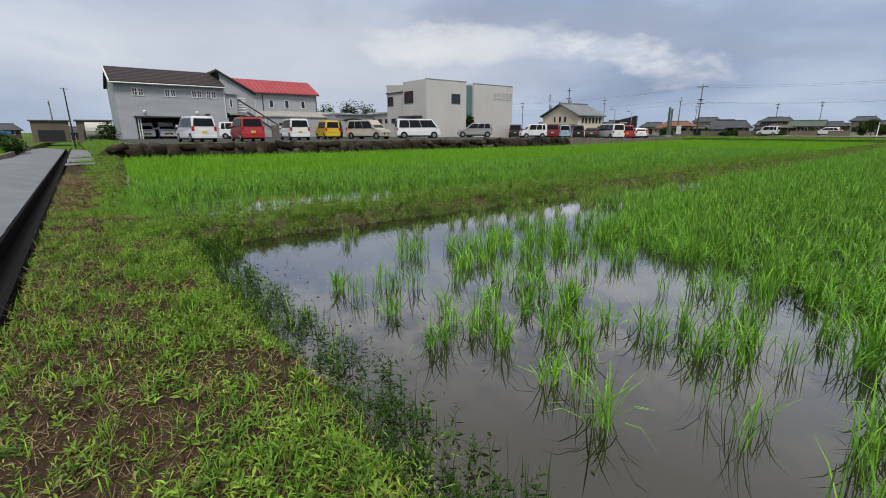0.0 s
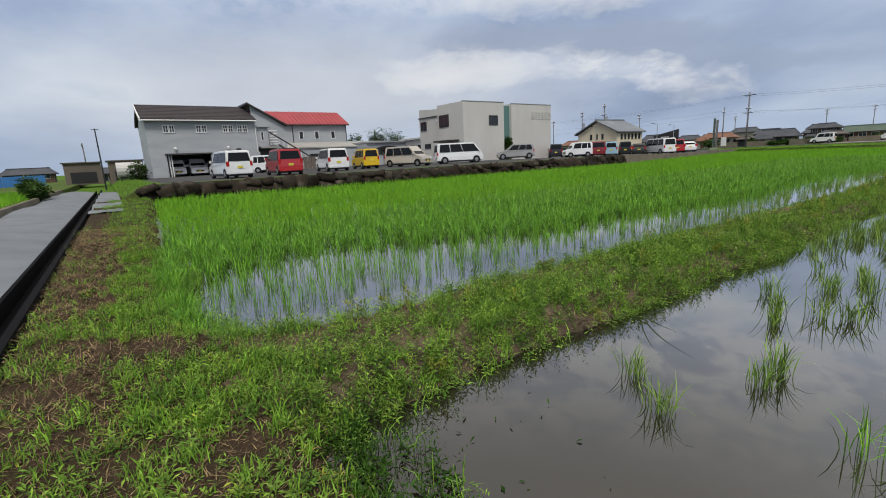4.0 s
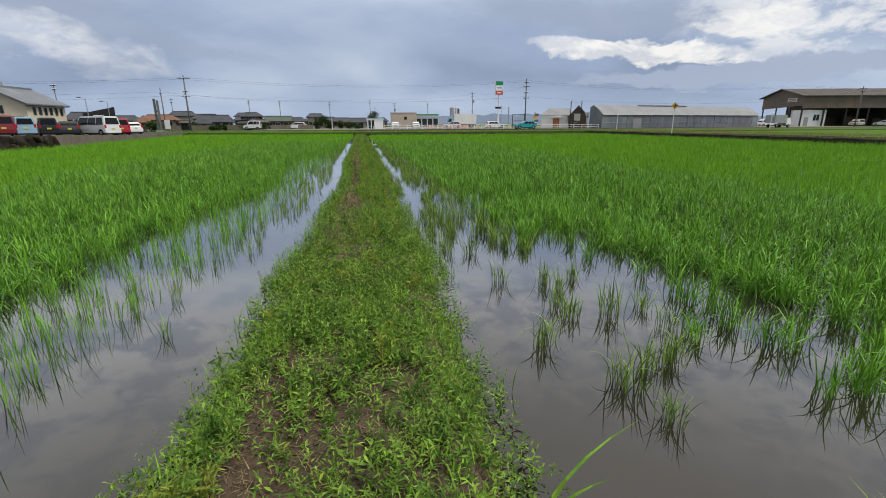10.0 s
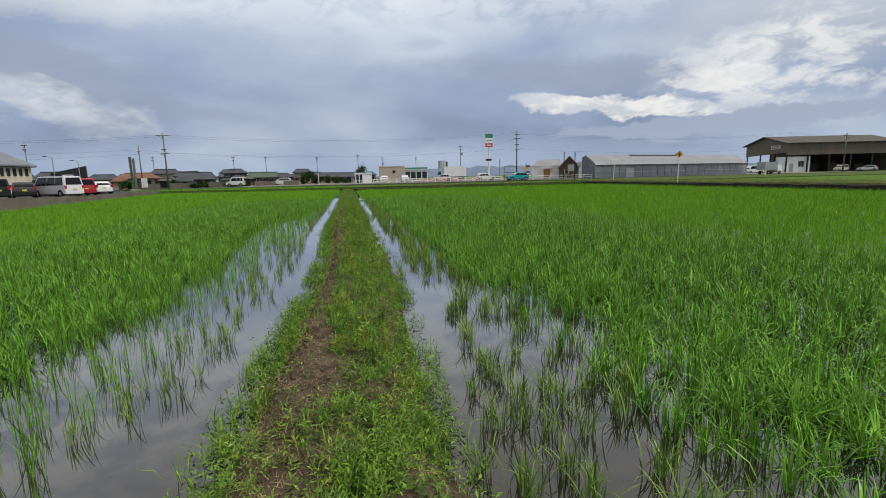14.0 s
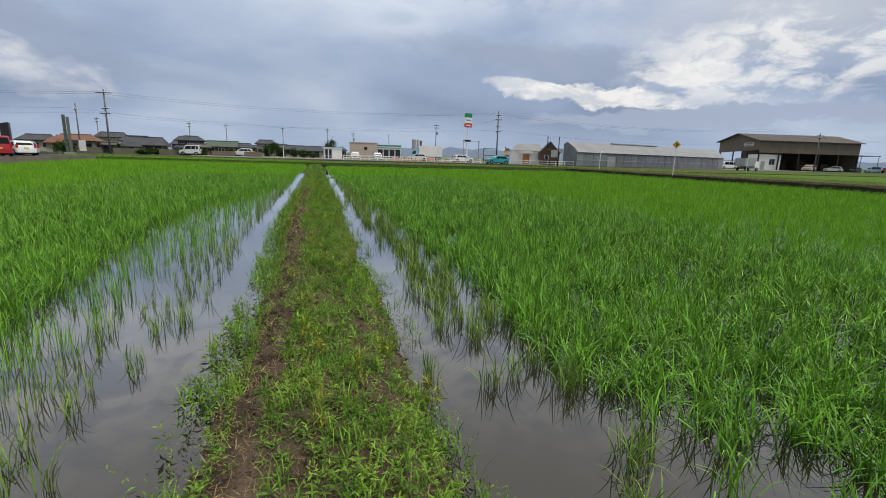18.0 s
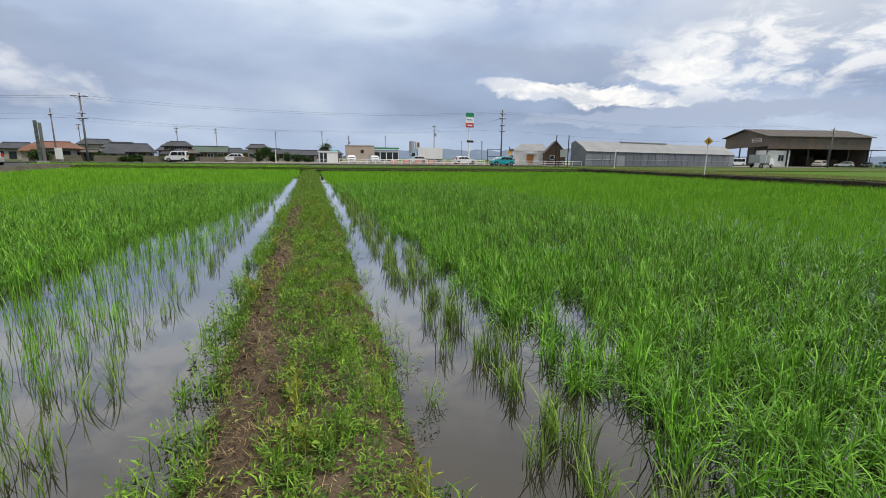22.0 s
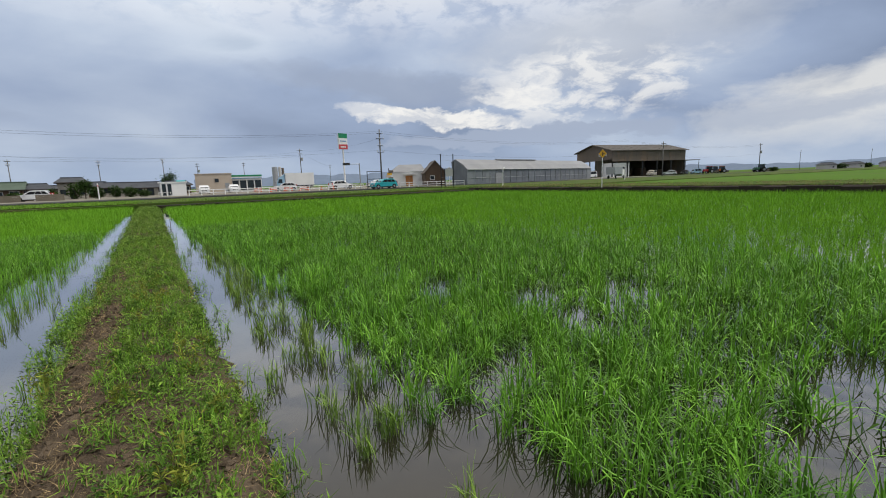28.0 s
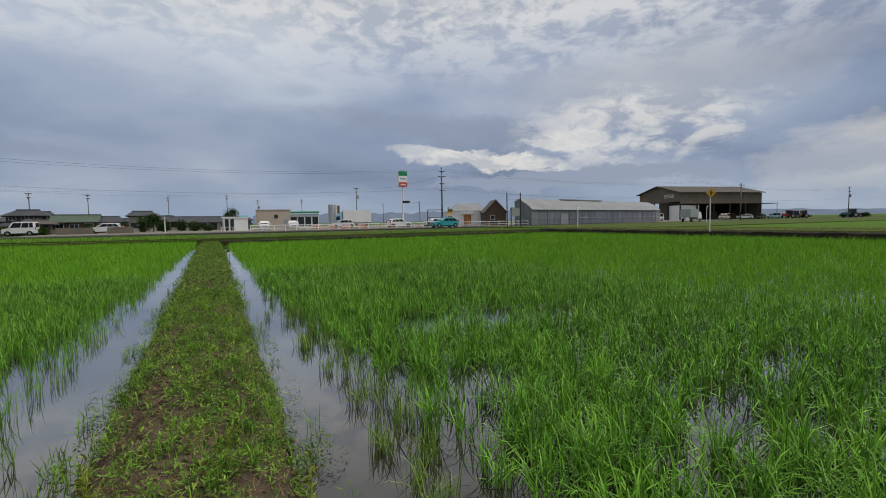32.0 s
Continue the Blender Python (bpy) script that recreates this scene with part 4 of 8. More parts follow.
def scatter(zf, xs2, ys2, n, clump, keep, even=False):
    """n places on a surface where keep(x, y) allows them."""
    x, y = rng.uniform(*xs2, n), rng.uniform(*ys2, n)
    patchy = 1.0 if even else np.clip(0.62 + clump * bumps(x * 1.6, y * 1.6, 9.0) + 0.25 * bumps(x * 0.5, y * 0.6, 3.0), 0.06, 1)
    k = rng.random(n) < keep(x, y) * patchy
    x, y = x[k], y[k]
    return np.stack([x, y, zf(x, y)], 1)


def sward(name, base, per, segs, h, wid, spread, mat, label, lean=0.7):
    i = np.repeat(np.arange(len(base)), per)
    b = base[i] + np.concatenate([rng.normal(0, spread, (len(i), 2)), np.zeros((len(i), 1))], 1)
    v, q, t = blades(rng, b, h * rng.uniform(0.4, 1.15, len(i)), np.abs(rng.normal(lean, 0.35, len(i))), wid * rng.uniform(0.6, 1.3, len(i)), segs, 0.45)
    tagged(new(name, np_mesh(name, v, [q, t], mat)), label, "grass", kind="stuff")


def herbs(name, base, per, h, size, spread, mat, label):
    i = np.repeat(np.arange(len(base)), per)
    b = base[i] + np.stack([rng.normal(0, spread, len(i)), rng.normal(0, spread, len(i)), rng.uniform(0.01, 1, len(i)) ** 1.3 * h], 1)
    v, t = leaves(rng, b, size * rng.uniform(0.6, 1.4, len(i)), 0.4, (0.08, 0.16))
    tagged(new(name, np_mesh(name, v, [t], mat)), label, "weeds", kind="stuff")


def mounds(name, base, per, radius, h, size, mat, label):
    """Leafy weeds in rounded lumps with gaps between them."""
    n = len(base)
    R, H = radius * rng.uniform(0.5, 1.35, n), h * rng.uniform(0.45, 1.3, n)
    cnt = np.maximum(8, (per * (R / radius) ** 1.6).astype(int))
    i = np.repeat(np.arange(n), cnt)
    r, a = np.sqrt(rng.random(len(i))), rng.uniform(0, 2 * np.pi, len(i))
    z = H[i] * (1 - r ** 2.2) * rng.uniform(0.45, 1.05, len(i)) + 0.01
    b = base[i] + np.stack([r * R[i] * np.cos(a), r * R[i] * np.sin(a), z], 1)
    v, t = leaves(rng, b, size * rng.uniform(0.6, 1.4, len(i)), 0.45, (0.08, 0.15))
    tagged(new(name, np_mesh(name, v, [t], mat)), label, "weeds", kind="stuff")


def sprigs(name, base, per, h, size, mat, label):
    """Low weeds with narrow leaves in whorls up a short stem, one sprig at each place."""
    n = len(base)
    hs, tw, ln_ = h * rng.uniform(0.35, 1.4, n), rng.uniform(0, 2 * np.pi, n), size * rng.uniform(0.7, 1.3, n)
    tip = rng.normal(0, 0.35, (n, 2))
    V, T = [], []
    for k in range(per):
        f = (k + 0.6) / per
        az, el = tw + 2.4 * k + rng.normal(0, 0.25, n), 0.15 + 0.95 * f ** 1.5 + rng.normal(0, 0.22, n)
        a = base + np.stack([tip[:, 0] * hs * f, tip[:, 1] * hs * f, hs * f], 1)
        d = np.stack([np.cos(az) * np.cos(el), np.sin(az) * np.cos(el), np.sin(el)], 1)
        sd = np.stack([-np.sin(az), np.cos(az), rng.normal(0, 0.3, n)], 1)
        L = (ln_ * (1.15 - 0.45 * f) * rng.uniform(0.75, 1.2, n))[:, None]
        m = a + d * L * 0.5
        e = a + d * L - np.array([0, 0, 0.16]) * L
        w2 = L * rng.uniform(0.095, 0.15, n)[:, None]
        V.append(np.stack([a, m - sd * w2, e, m + sd * w2], 1).reshape(-1, 3))
        o = (np.arange(n) * 4 + k * n * 4)[:, None]
        T.append(np.concatenate([o + np.array([[0, 1, 2]]), o + np.array([[0, 2, 3]])]))
    tagged(new(name, np_mesh(name, np.concatenate(V), [np.concatenate(T)], mat)), label, "weeds", kind="stuff")


def on_bund(x, y):
    e = np.minimum(x - interp(BUND_L, y), interp(BUND_R, y) - x)
    worn = np.clip((x + 0.30 + 0.10 * bumps(y * 0.6, y * 0.4, 2.0)) / 0.16, np.where((y > 11) & (y < 33), np.clip(0.08 + (15 - y) * 0.07, 0.08, 1), np.where(y < 9, 0.85, 0.55)), 1)            # the bare left shoulder
    worn = np.maximum(worn, np.where(e < 0.13, 0.8, 0.0))
    bare = np.where((y > 9) & (bumps(x * 1.3 + 1, y * 0.9, 14.0) + 0.35 * bumps(x * 3, y * 2.2, 3.0) < -0.75), 0.25, 1.0)
    bare = bare * np.where(y > 33, np.clip(0.85 + 0.5 * bumps(x * 2.5, y * 1.7, 4.0), 0.4, 1), 1.0)
    wob = 0.07 * bumps(y * 1.3, y * 0.7, 5.0)
    strip_l = np.clip(1.35 - np.abs(x + 0.78 - 0.05 * (y - 5.5) + wob) / 0.13, 0, 1) * np.clip((8.6 - y) / 1.2, 0, 1)
    strip_r = np.clip(1.30 - np.abs(x - 0.36 + wob) / 0.10, 0, 1) * 0.75 * np.clip((10.0 - y) / 3.0, 0, 1) * np.clip((y - 4.2) / 0.8, 0, 1)
    litter = 1.0 - 0.93 * np.clip(np.maximum(strip_l, strip_r) + np.where(y < 12, 0.4 * np.clip(bumps(x * 3.1, y * 2.3, 8.0) - 0.4, 0, 1), 0), 0, 1)
    return np.where(e > -0.02, 1.0, 0.0) * np.where((y > 11) & (y < 36), worn, np.clip(worn + 0.35, 0, 1)) * bare * litter


def on_bank(x, y):
    e = interp(BANK_EDGE, x) - y
    mid_ = 2.32 + 0.14 * np.sin(x * 0.7)
    bare = np.clip((np.abs(y - mid_) - 0.30) / 0.3, np.where(x < -3.0, 0.10, 0.45), 1)             # trodden line
    bare = bare * np.where(bumps(x * 1.1, y * 1.6, 17.0) < -0.28, np.where(x > 0.5, 0.7, 0.22), 1.0)
    bare = np.where((y > 2.75) & (x > -4), np.maximum(bare, 0.9), bare)
    return np.where((e > 0.02) & (y > 1.97 - 0.014 * x), bare, 0.0)


BX, BY, KX, KY = (-1.5, 0.95), (3.6, 71), (-26, 12), (1.65, 4.9)
GL, WL = "uneven green grass growing on the earth bund", "low leafy green weeds on the earth bund"
sward("grass_bund", scatter(bund_z, BX, (3.4, 40), 9500, 1.6, on_bund), 9, 2, 0.14, 0.0070, 0.030, M["grass"], GL)
sward("grass_bund_far", scatter(bund_z, BX, (40, 71), 5000, 0.4, on_bund), 6, 1, 0.16, 0.014, 0.05, M["grass"], GL)
sprigs("weeds_bund", scatter(bund_z, BX, (3.4, 25), 36000, 0.40, on_bund), 9, 0.080, 0.040, M["weed"], WL)
sprigs("weeds_bund_lush", scatter(bund_z, BX, (3.5, 13), 13500, 1.2, on_bund), 11, 0.19, 0.043, M["weed"], "lush leafy weeds where the bund leaves the bank")
sprigs("weeds_bund_middle", scatter(bund_z, BX, (25, 42), 25000, 0.35, on_bund), 8, 0.085, 0.048, M["weed"], WL)
sprigs("weeds_bund_yellow", scatter(bund_z, BX, (3.4, 42), 2000, 1.1, on_bund), 9, 0.11, 0.046, M["weed_yellow"], "yellowing leafy weeds on the earth bund")
herbs("weeds_bund_far", scatter(bund_z, BX, (40, 71), 9000, 0.4, on_bund), 8, 0.15, 0.075, 0.07, M["weed"], WL)
sward("dry_grass_bund", scatter(bund_z, BX, (3.4, 60), 60000, 0.0, lambda x, y: np.where(on_bund(x, y) > 0, 1.0 - 0.72 * on_bund(x, y), 0), True), 6, 1, 0.085, 0.0085, 0.05, M["straw"], "dry brown grass lying on the bund", 1.5)
sward("grass_bank", scatter(bank_z, (-7, 12), KY, 15000, 1.1, on_bank), 8, 2, 0.12, 0.0065, 0.03, M["grass"], "uneven green grass on the broad earth bank")
sward("grass_bank_far", np.concatenate([scatter(bank_z, (-26, -7), KY, 6500, 0.4, on_bank), scatter(bank_z, (12, 30), (1.65, 3.6), 4200, 0.4, on_bank)]), 6, 1, 0.16, 0.014, 0.06, M["grass"], "uneven green grass on the broad earth bank")
sprigs("weeds_bank", scatter(bank_z, (-8, 11), KY, 34000, 0.9, on_bank), 8, 0.07, 0.048, M["weed"], "low leafy green weeds on the broad bank")
sprigs("weeds_bank_yellow", scatter(bank_z, (-12, 11), KY, 4500, 1.0, on_bank), 8, 0.06, 0.045, M["weed_yellow"], "yellowing leafy weeds on the broad bank")
herbs("weeds_bank_far", scatter(bank_z, (12, 30), (1.65, 3.6), 4200, 0.4, on_bank), 5, 0.08, 0.06, 0.06, M["weed"], "low leafy weeds along the bank")
sward("dry_grass_bank", scatter(bank_z, (-12, 12), KY, 42000, 0.2, lambda x, y: np.where(on_bank(x, y) > 0, 1.0 - 0.4 * on_bank(x, y), 0), True), 4, 1, 0.095, 0.0095, 0.05, M["straw"], "dry brown grass trodden flat on the bank", 1.5)


def clods(name, base, mat, label):
    """Loose lumps of earth: uneven eight-sided bodies."""
    n = len(base)
    sz = rng.uniform(0.010, 0.038, n)
    octa = np.array([(1, 0, 0), (-1, 0, 0), (0, 1, 0), (0, -1, 0), (0, 0, 0.7), (0, 0, -0.5)])
    v = (base[:, None, :] + octa[None] * sz[:, None, None] * rng.uniform(0.6, 1.3, (n, 6, 3)) + rng.normal(0, 0.2, (n, 6, 3)) * sz[:, None, None]).reshape(-1, 3)
    f = np.array([(0, 2, 4), (2, 1, 4), (1, 3, 4), (3, 0, 4), (2, 0, 5), (1, 2, 5), (3, 1, 5), (0, 3, 5)])
    tagged(new(name, np_mesh(name, v, [((np.arange(n) * 6)[:, None, None] + f[None]).reshape(-1, 3)], mat)), label, "soil", kind="stuff")


clods("soil_clods_bund", scatter(bund_z, BX, (3.6, 45), 30000, 0.2, lambda x, y: np.where(on_bund(x, y) > 0, 1.0 - 0.7 * on_bund(x, y), 0), True), M["soil"], "loose lumps of brown earth on the bund")
clods("soil_clods_bank", scatter(bank_z, (-9, 10), KY, 7000, 0.2, lambda x, y: np.where(on_bank(x, y) > 0, 1.0 - 0.7 * on_bank(x, y), 0), True), M["bank_soil"], "loose lumps of earth on the trodden bank")


# dark weeds standing in the water along the edges
def at_edge(x, y):
    e = np.minimum(np.abs(x - interp(BUND_L, y)), np.abs(x - interp(BUND_R, y)))
    return np.where((e < 0.20) & (y > 4.2), 1.0, 0.0)


def at_pond(x, y):
    e = y - interp(BANK_EDGE, x)
    return np.where((e > -0.1) & (e < 0.45), 1.0 - np.clip(e, 0, 0.45) * 1.6, 0.0) * np.where(x > -2.5, 1, 0.6)


zero = lambda x, y: np.zeros_like(x)
mounds("waterside_weeds", scatter(zero, BX, (4.2, 45), 2400, 1.0, lambda x, y: at_edge(x, y) * (np.minimum(x - interp(BUND_L, y), interp(BUND_R, y) - x) > -0.09)), 34, 0.08, 0.08, 0.030, M["rice_shade_dark_weed"], "dark weeds at the water's edge")
mounds("waterside_weeds_bank", scatter(zero, (-4, 10), (3.2, 5.4), 1500, 0.7, at_pond), 40, 0.11, 0.15, 0.028, M["rice_shade_dark_weed"], "dark weeds at the water's edge of the bank")
mounds("edge_weeds", scatter(zero, BX, (4.2, 40), 1500, 1.1, at_edge), 60, 0.10, 0.16, 0.026, M["weed"], "leafy weeds hanging over the edge of the bund")
mounds("edge_weeds_bank", scatter(zero, (-5, 10), (3.2, 5.4), 900, 0.8, at_pond), 60, 0.11, 0.15, 0.028, M["weed"], "leafy weeds at the pond edge of the bank")
sward("waterside_grass", scatter(zero, BX, (4.2, 45), 2600, 1.2, at_edge), 7, 2, 0.19, 0.007, 0.03, M["grass"], "tall grass leaning out over the water", 0.8)
sward("pond_stems", scatter(zero, (-1, 10), (3.2, 5.0), 2600, 0.9, at_pond), 5, 2, 0.20, 0.005, 0.05, M["rice_shade_dark_weed"], "thin dark weed stems standing in the pond edge", 0.35)
sward("waterside_grass_bank", scatter(zero, (-5, 10), (3.2, 4.8), 1300, 0.9, at_pond), 7, 2, 0.19, 0.007, 0.03, M["grass"], "tall grass leaning over the pond edge", 0.8)
def left_edge(x, y):
    e = x - interp(BUND_L, y)
    return np.where((e > -0.24) & (e < 0.10), np.clip(0.55 + 0.7 * bumps(y * 0.5, y * 0.35, 6.0), 0.05, 1), 0.0)


sprigs("left_edge_weeds", scatter(zero, (-1.3, -0.3), (9, 36), 8000, 0.9, left_edge), 9, 0.13, 0.058, M["weed"], "leafy weeds spreading from the bund into the water")
sward("left_edge_grass", scatter(zero, (-1.3, -0.3), (9, 36), 3200, 1.2, left_edge), 8, 2, 0.20, 0.007, 0.03, M["grass"], "grass tufts at the foot of the bund", 0.6)


def bund_foot(x, y):
    e = np.minimum(x - interp(BUND_L, y), interp(BUND_R, y) - x)
    return np.where((e > -0.16) & (e < 0.16), 1.0 - 0.55 * np.clip((y - 9) / 8, 0, 1), 0.0)


sprigs("bund_foot_weeds", scatter(lambda x, y: np.maximum(bund_z(x, y), 0), BX, (3.6, 17), 12000, 0.8, bund_foot), 9, 0.12, 0.046, M["weed"], "leafy weeds over the sloping foot of the bund")
sprigs("pond_weeds", scatter(zero, (-0.6, 8), (3.3, 4.6), 4200, 0.9, at_pond), 8, 0.11, 0.055, M["rice_shade_dark_weed"], "dark small-leaved weeds standing in the pond edge")
n_ = 420
fx = rng.uniform(0.5, 8, n_)
fy = interp(BANK_EDGE, fx) + np.abs(rng.normal(0.35, 0.4, n_))
v, t = leaves(rng, np.stack([fx, fy, np.full(n_, 0.004)], 1), rng.uniform(0.02, 0.06, n_), 0.05, (0.1, 0.2))
tagged(new("floating_leaves", np_mesh("floating_leaves", v, [t], M["rice_shade_dark_weed"])), "dark scraps of weed floating on the pond", "weeds", kind="stuff")
long_grass = thing("long_grass", "long grass blade leaning out over the water from the bund", "grass", at=pose(0.50, 6.95, 0.0))
for k, (ln, tip_x, tip_y, tip_z) in enumerate(((0.62, 0.47, 0.12, 0.36), (0.40, 0.22, -0.10, 0.30), (0.34, 0.28, 0.16, 0.16))):
    bl_ = Shape()
    pts = [(tip_x * (0.35 * u + 0.65 * u * u), tip_y * u, tip_z * (1.35 * u - 0.35 * u * u)) for u in (0, 0.2, 0.4, 0.6, 0.8, 1.0)]
    for (p, q), w0, w1 in zip(zip(pts, pts[1:]), (0.005, 0.008, 0.009, 0.007, 0.004), (0.008, 0.009, 0.007, 0.004, 0.0006)):
        bl_.prism([(p[0], p[1] - w0, p[2]), (p[0], p[1] + w0, p[2]), (q[0], q[1] + w1, q[2]), (q[0], q[1] - w1, q[2])], (0.0004, 0, 0.0008))
    part("blade", bl_, M["grass"], long_grass)
sward("corner_grass", scatter(zero, (-7.5, -1.2), (2.75, 3.95), 2600, 0.7, lambda x, y: np.where((y < interp(BANK_EDGE, x) + 0.18) & (y > interp(BANK_EDGE, x) - 0.45), np.clip(1.2 - 0.12 * np.abs(x + 3), 0.2, 1), 0)), 9, 3, 0.28, 0.009, 0.045, M["rice"], "rank tall grass where the bank meets the paddy", 0.75)
mounds("corner_weeds", scatter(zero, (-7.5, -1.0), (2.8, 4.1), 700, 0.8, lambda x, y: np.where(np.abs(y - interp(BANK_EDGE, x)) < 0.4, 1.0, 0)), 60, 0.11, 0.22, 0.032, M["weed"], "leafy weeds where the bank meets the paddy")
X = rng.uniform(BANK_X + 0.05, 43, 5000)
sward("verge_grass", np.stack([X, rng.uniform(5, 72, 5000), np.full(5000, 0.5)], 1), 4, 1, 0.28, 0.03, 0.15, M["straw"], "dry straw-coloured grass on the road verge", 0.7)
sward("verge_grass_green", np.stack([rng.uniform(BANK_X + 0.05, 44, 4000), rng.uniform(5, 72, 4000), np.full(4000, 0.5)], 1), 4, 1, 0.25, 0.03, 0.15, M["grass"], "green grass on the road verge", 0.7)


X = rng.uniform(-60, -26.6, 2600)
Y = rng.uniform(3.5, 5.4, 2600)
sward("verge_ditch_grass", np.stack([X, Y, np.interp(Y, [3.5, 4.4, 4.9], [0.2, LOT - 0.04, LOT - 0.02])], 1), 4, 1, 0.16, 0.03, 0.1, M["grass"], "short grass on the slope beside the car park", 0.7)


# leafy plants that stand above the rest of the weeds
tall = []
for k in range(8):
    n_ = 60
    hgt = float(rng.uniform(0.13, 0.24))
    st_ = rng.normal(0, 0.03, (4, 2))
    zz = rng.uniform(0.1, 1, n_) * hgt
    w_ = rng.integers(0, 4, n_)
    b = np.stack([st_[w_, 0] * (1 + zz * 4), st_[w_, 1] * (1 + zz * 4), zz], 1)
    v, t = leaves(rng, b, rng.uniform(0.04, 0.075, n_), 0.75, (0.07, 0.12))
    sv, sq, stt = blades(rng, np.concatenate([st_ * 0.5, np.full((4, 1), -0.02)], 1), np.full(4, hgt), np.full(4, 0.15), np.full(4, 0.007), 2)
    tall.append(np_mesh("weed_plant", np.concatenate([v, sv]), [np.concatenate([t, stt + len(v)]), sq + len(v)], M["weed"] if k % 3 else M["weed_yellow"]))
for x, y, z in scatter(bund_z, (-1.0, 0.7), (4.2, 34), 900, 0.8, on_bund)[:210]:
    tagged(new("weed_plant", tall[int(rng.integers(0, 8))]), "leafy upright green weed on the earth bund", "weed", "tall weeds on the bund").matrix_basis = pose(float(x), float(y), float(z), 0, 0, float(rng.uniform(0, 360)))

# ---------------------------------------------------------------- kinds of things


def window(parent, p, u, out, w, h, frame_mat, mullion=1, bars=0, fr=0.06):
    """A window unit on a wall: p its middle, u the way along the wall, out the way out of it. A frame with glass panes between."""
    p, u, out = Vector(p), Vector(u).normalized(), Vector(out).normalized()
    up = Vector((0, 0, 1))

    def rect(a, b, c, d):
        return [p + u * a + up * c, p + u * b + up * c, p + u * b + up * d, p + u * a + up * d]

    s = Shape()
    for a, b, c, d in ((-w / 2, w / 2, h / 2 - fr, h / 2), (-w / 2, w / 2, -h / 2, -h / 2 + fr), (-w / 2, -w / 2 + fr, -h / 2 + fr, h / 2 - fr), (w / 2 - fr, w / 2, -h / 2 + fr, h / 2 - fr)):
        s.panel(rect(a, b, c, d), out, 0.07)
    for k in range(1, mullion):
        x = -w / 2 + w * k / mullion
        s.panel(rect(x - fr * 0.4, x + fr * 0.4, -h / 2 + fr, h / 2 - fr), out, 0.06)
    for k in range(1, bars + 1):
        z = -h / 2 + h * k / (bars + 1)
        s.panel(rect(-w / 2 + fr, w / 2 - fr, z - fr * 0.3, z + fr * 0.3), out, 0.055)
    win = part("window", s, frame_mat, parent)
    for k in range(mullion):
        a, b = -w / 2 + w * k / mullion + 0.01, -w / 2 + w * (k + 1) / mullion - 0.01
        part("pane", Shape().panel(rect(a, b, -h / 2 + 0.01, h / 2 - 0.01), out, 0.028), M["glass"], win)
    return win


def wheel(parent, x, y, r, side):
    wob = part("wheel", Shape().rod((x, y - side * 0.09, r), (x, y + side * 0.09, r), r, n=18), M["tyre"], parent)
    s = Shape().rod((x, y + side * 0.07, r), (x, y + side * 0.096, r), r * 0.62, r * 0.58, n=14)
    for k in range(5):
        a = k * 2 * math.pi / 5
        s.rod((x, y + side * 0.10, r), (x + math.cos(a) * r * 0.55, y + side * 0.10, r + math.sin(a) * r * 0.55), r * 0.09, n=4)
    part("rim", s, M["rim"], wob)


# side outlines, nose at +x: length, width, height, belt height, wheel radius, roofline points (x, z), glass posts
CARS = {
    "kei": dict(l=3.4, w=1.48, h=1.78, belt=0.98, r=0.28, hood=(1.02, 0.98), screen=(0.62, 1.70), back=(-1.66, 1.70), tail=(-1.70, 0.98)),
    "minivan": dict(l=4.4, w=1.70, h=1.85, belt=1.02, r=0.31, hood=(1.45, 1.02), screen=(0.72, 1.78), back=(-2.08, 1.76), tail=(-2.18, 1.02)),
    "van": dict(l=4.8, w=1.72, h=2.02, belt=1.10, r=0.33, hood=(2.20, 1.06), screen=(1.52, 1.92), back=(-2.30, 1.94), tail=(-2.38, 1.08)),
    "wagon": dict(l=4.4, w=1.82, h=1.78, belt=1.04, r=0.33, hood=(1.15, 1.06), screen=(0.42, 1.68), back=(-2.05, 1.66), tail=(-2.17, 1.04)),
    "hatch": dict(l=4.1, w=1.70, h=1.50, belt=0.92, r=0.31, hood=(0.98, 0.93), screen=(0.28, 1.42), back=(-1.55, 1.36), tail=(-1.98, 0.94)),
}


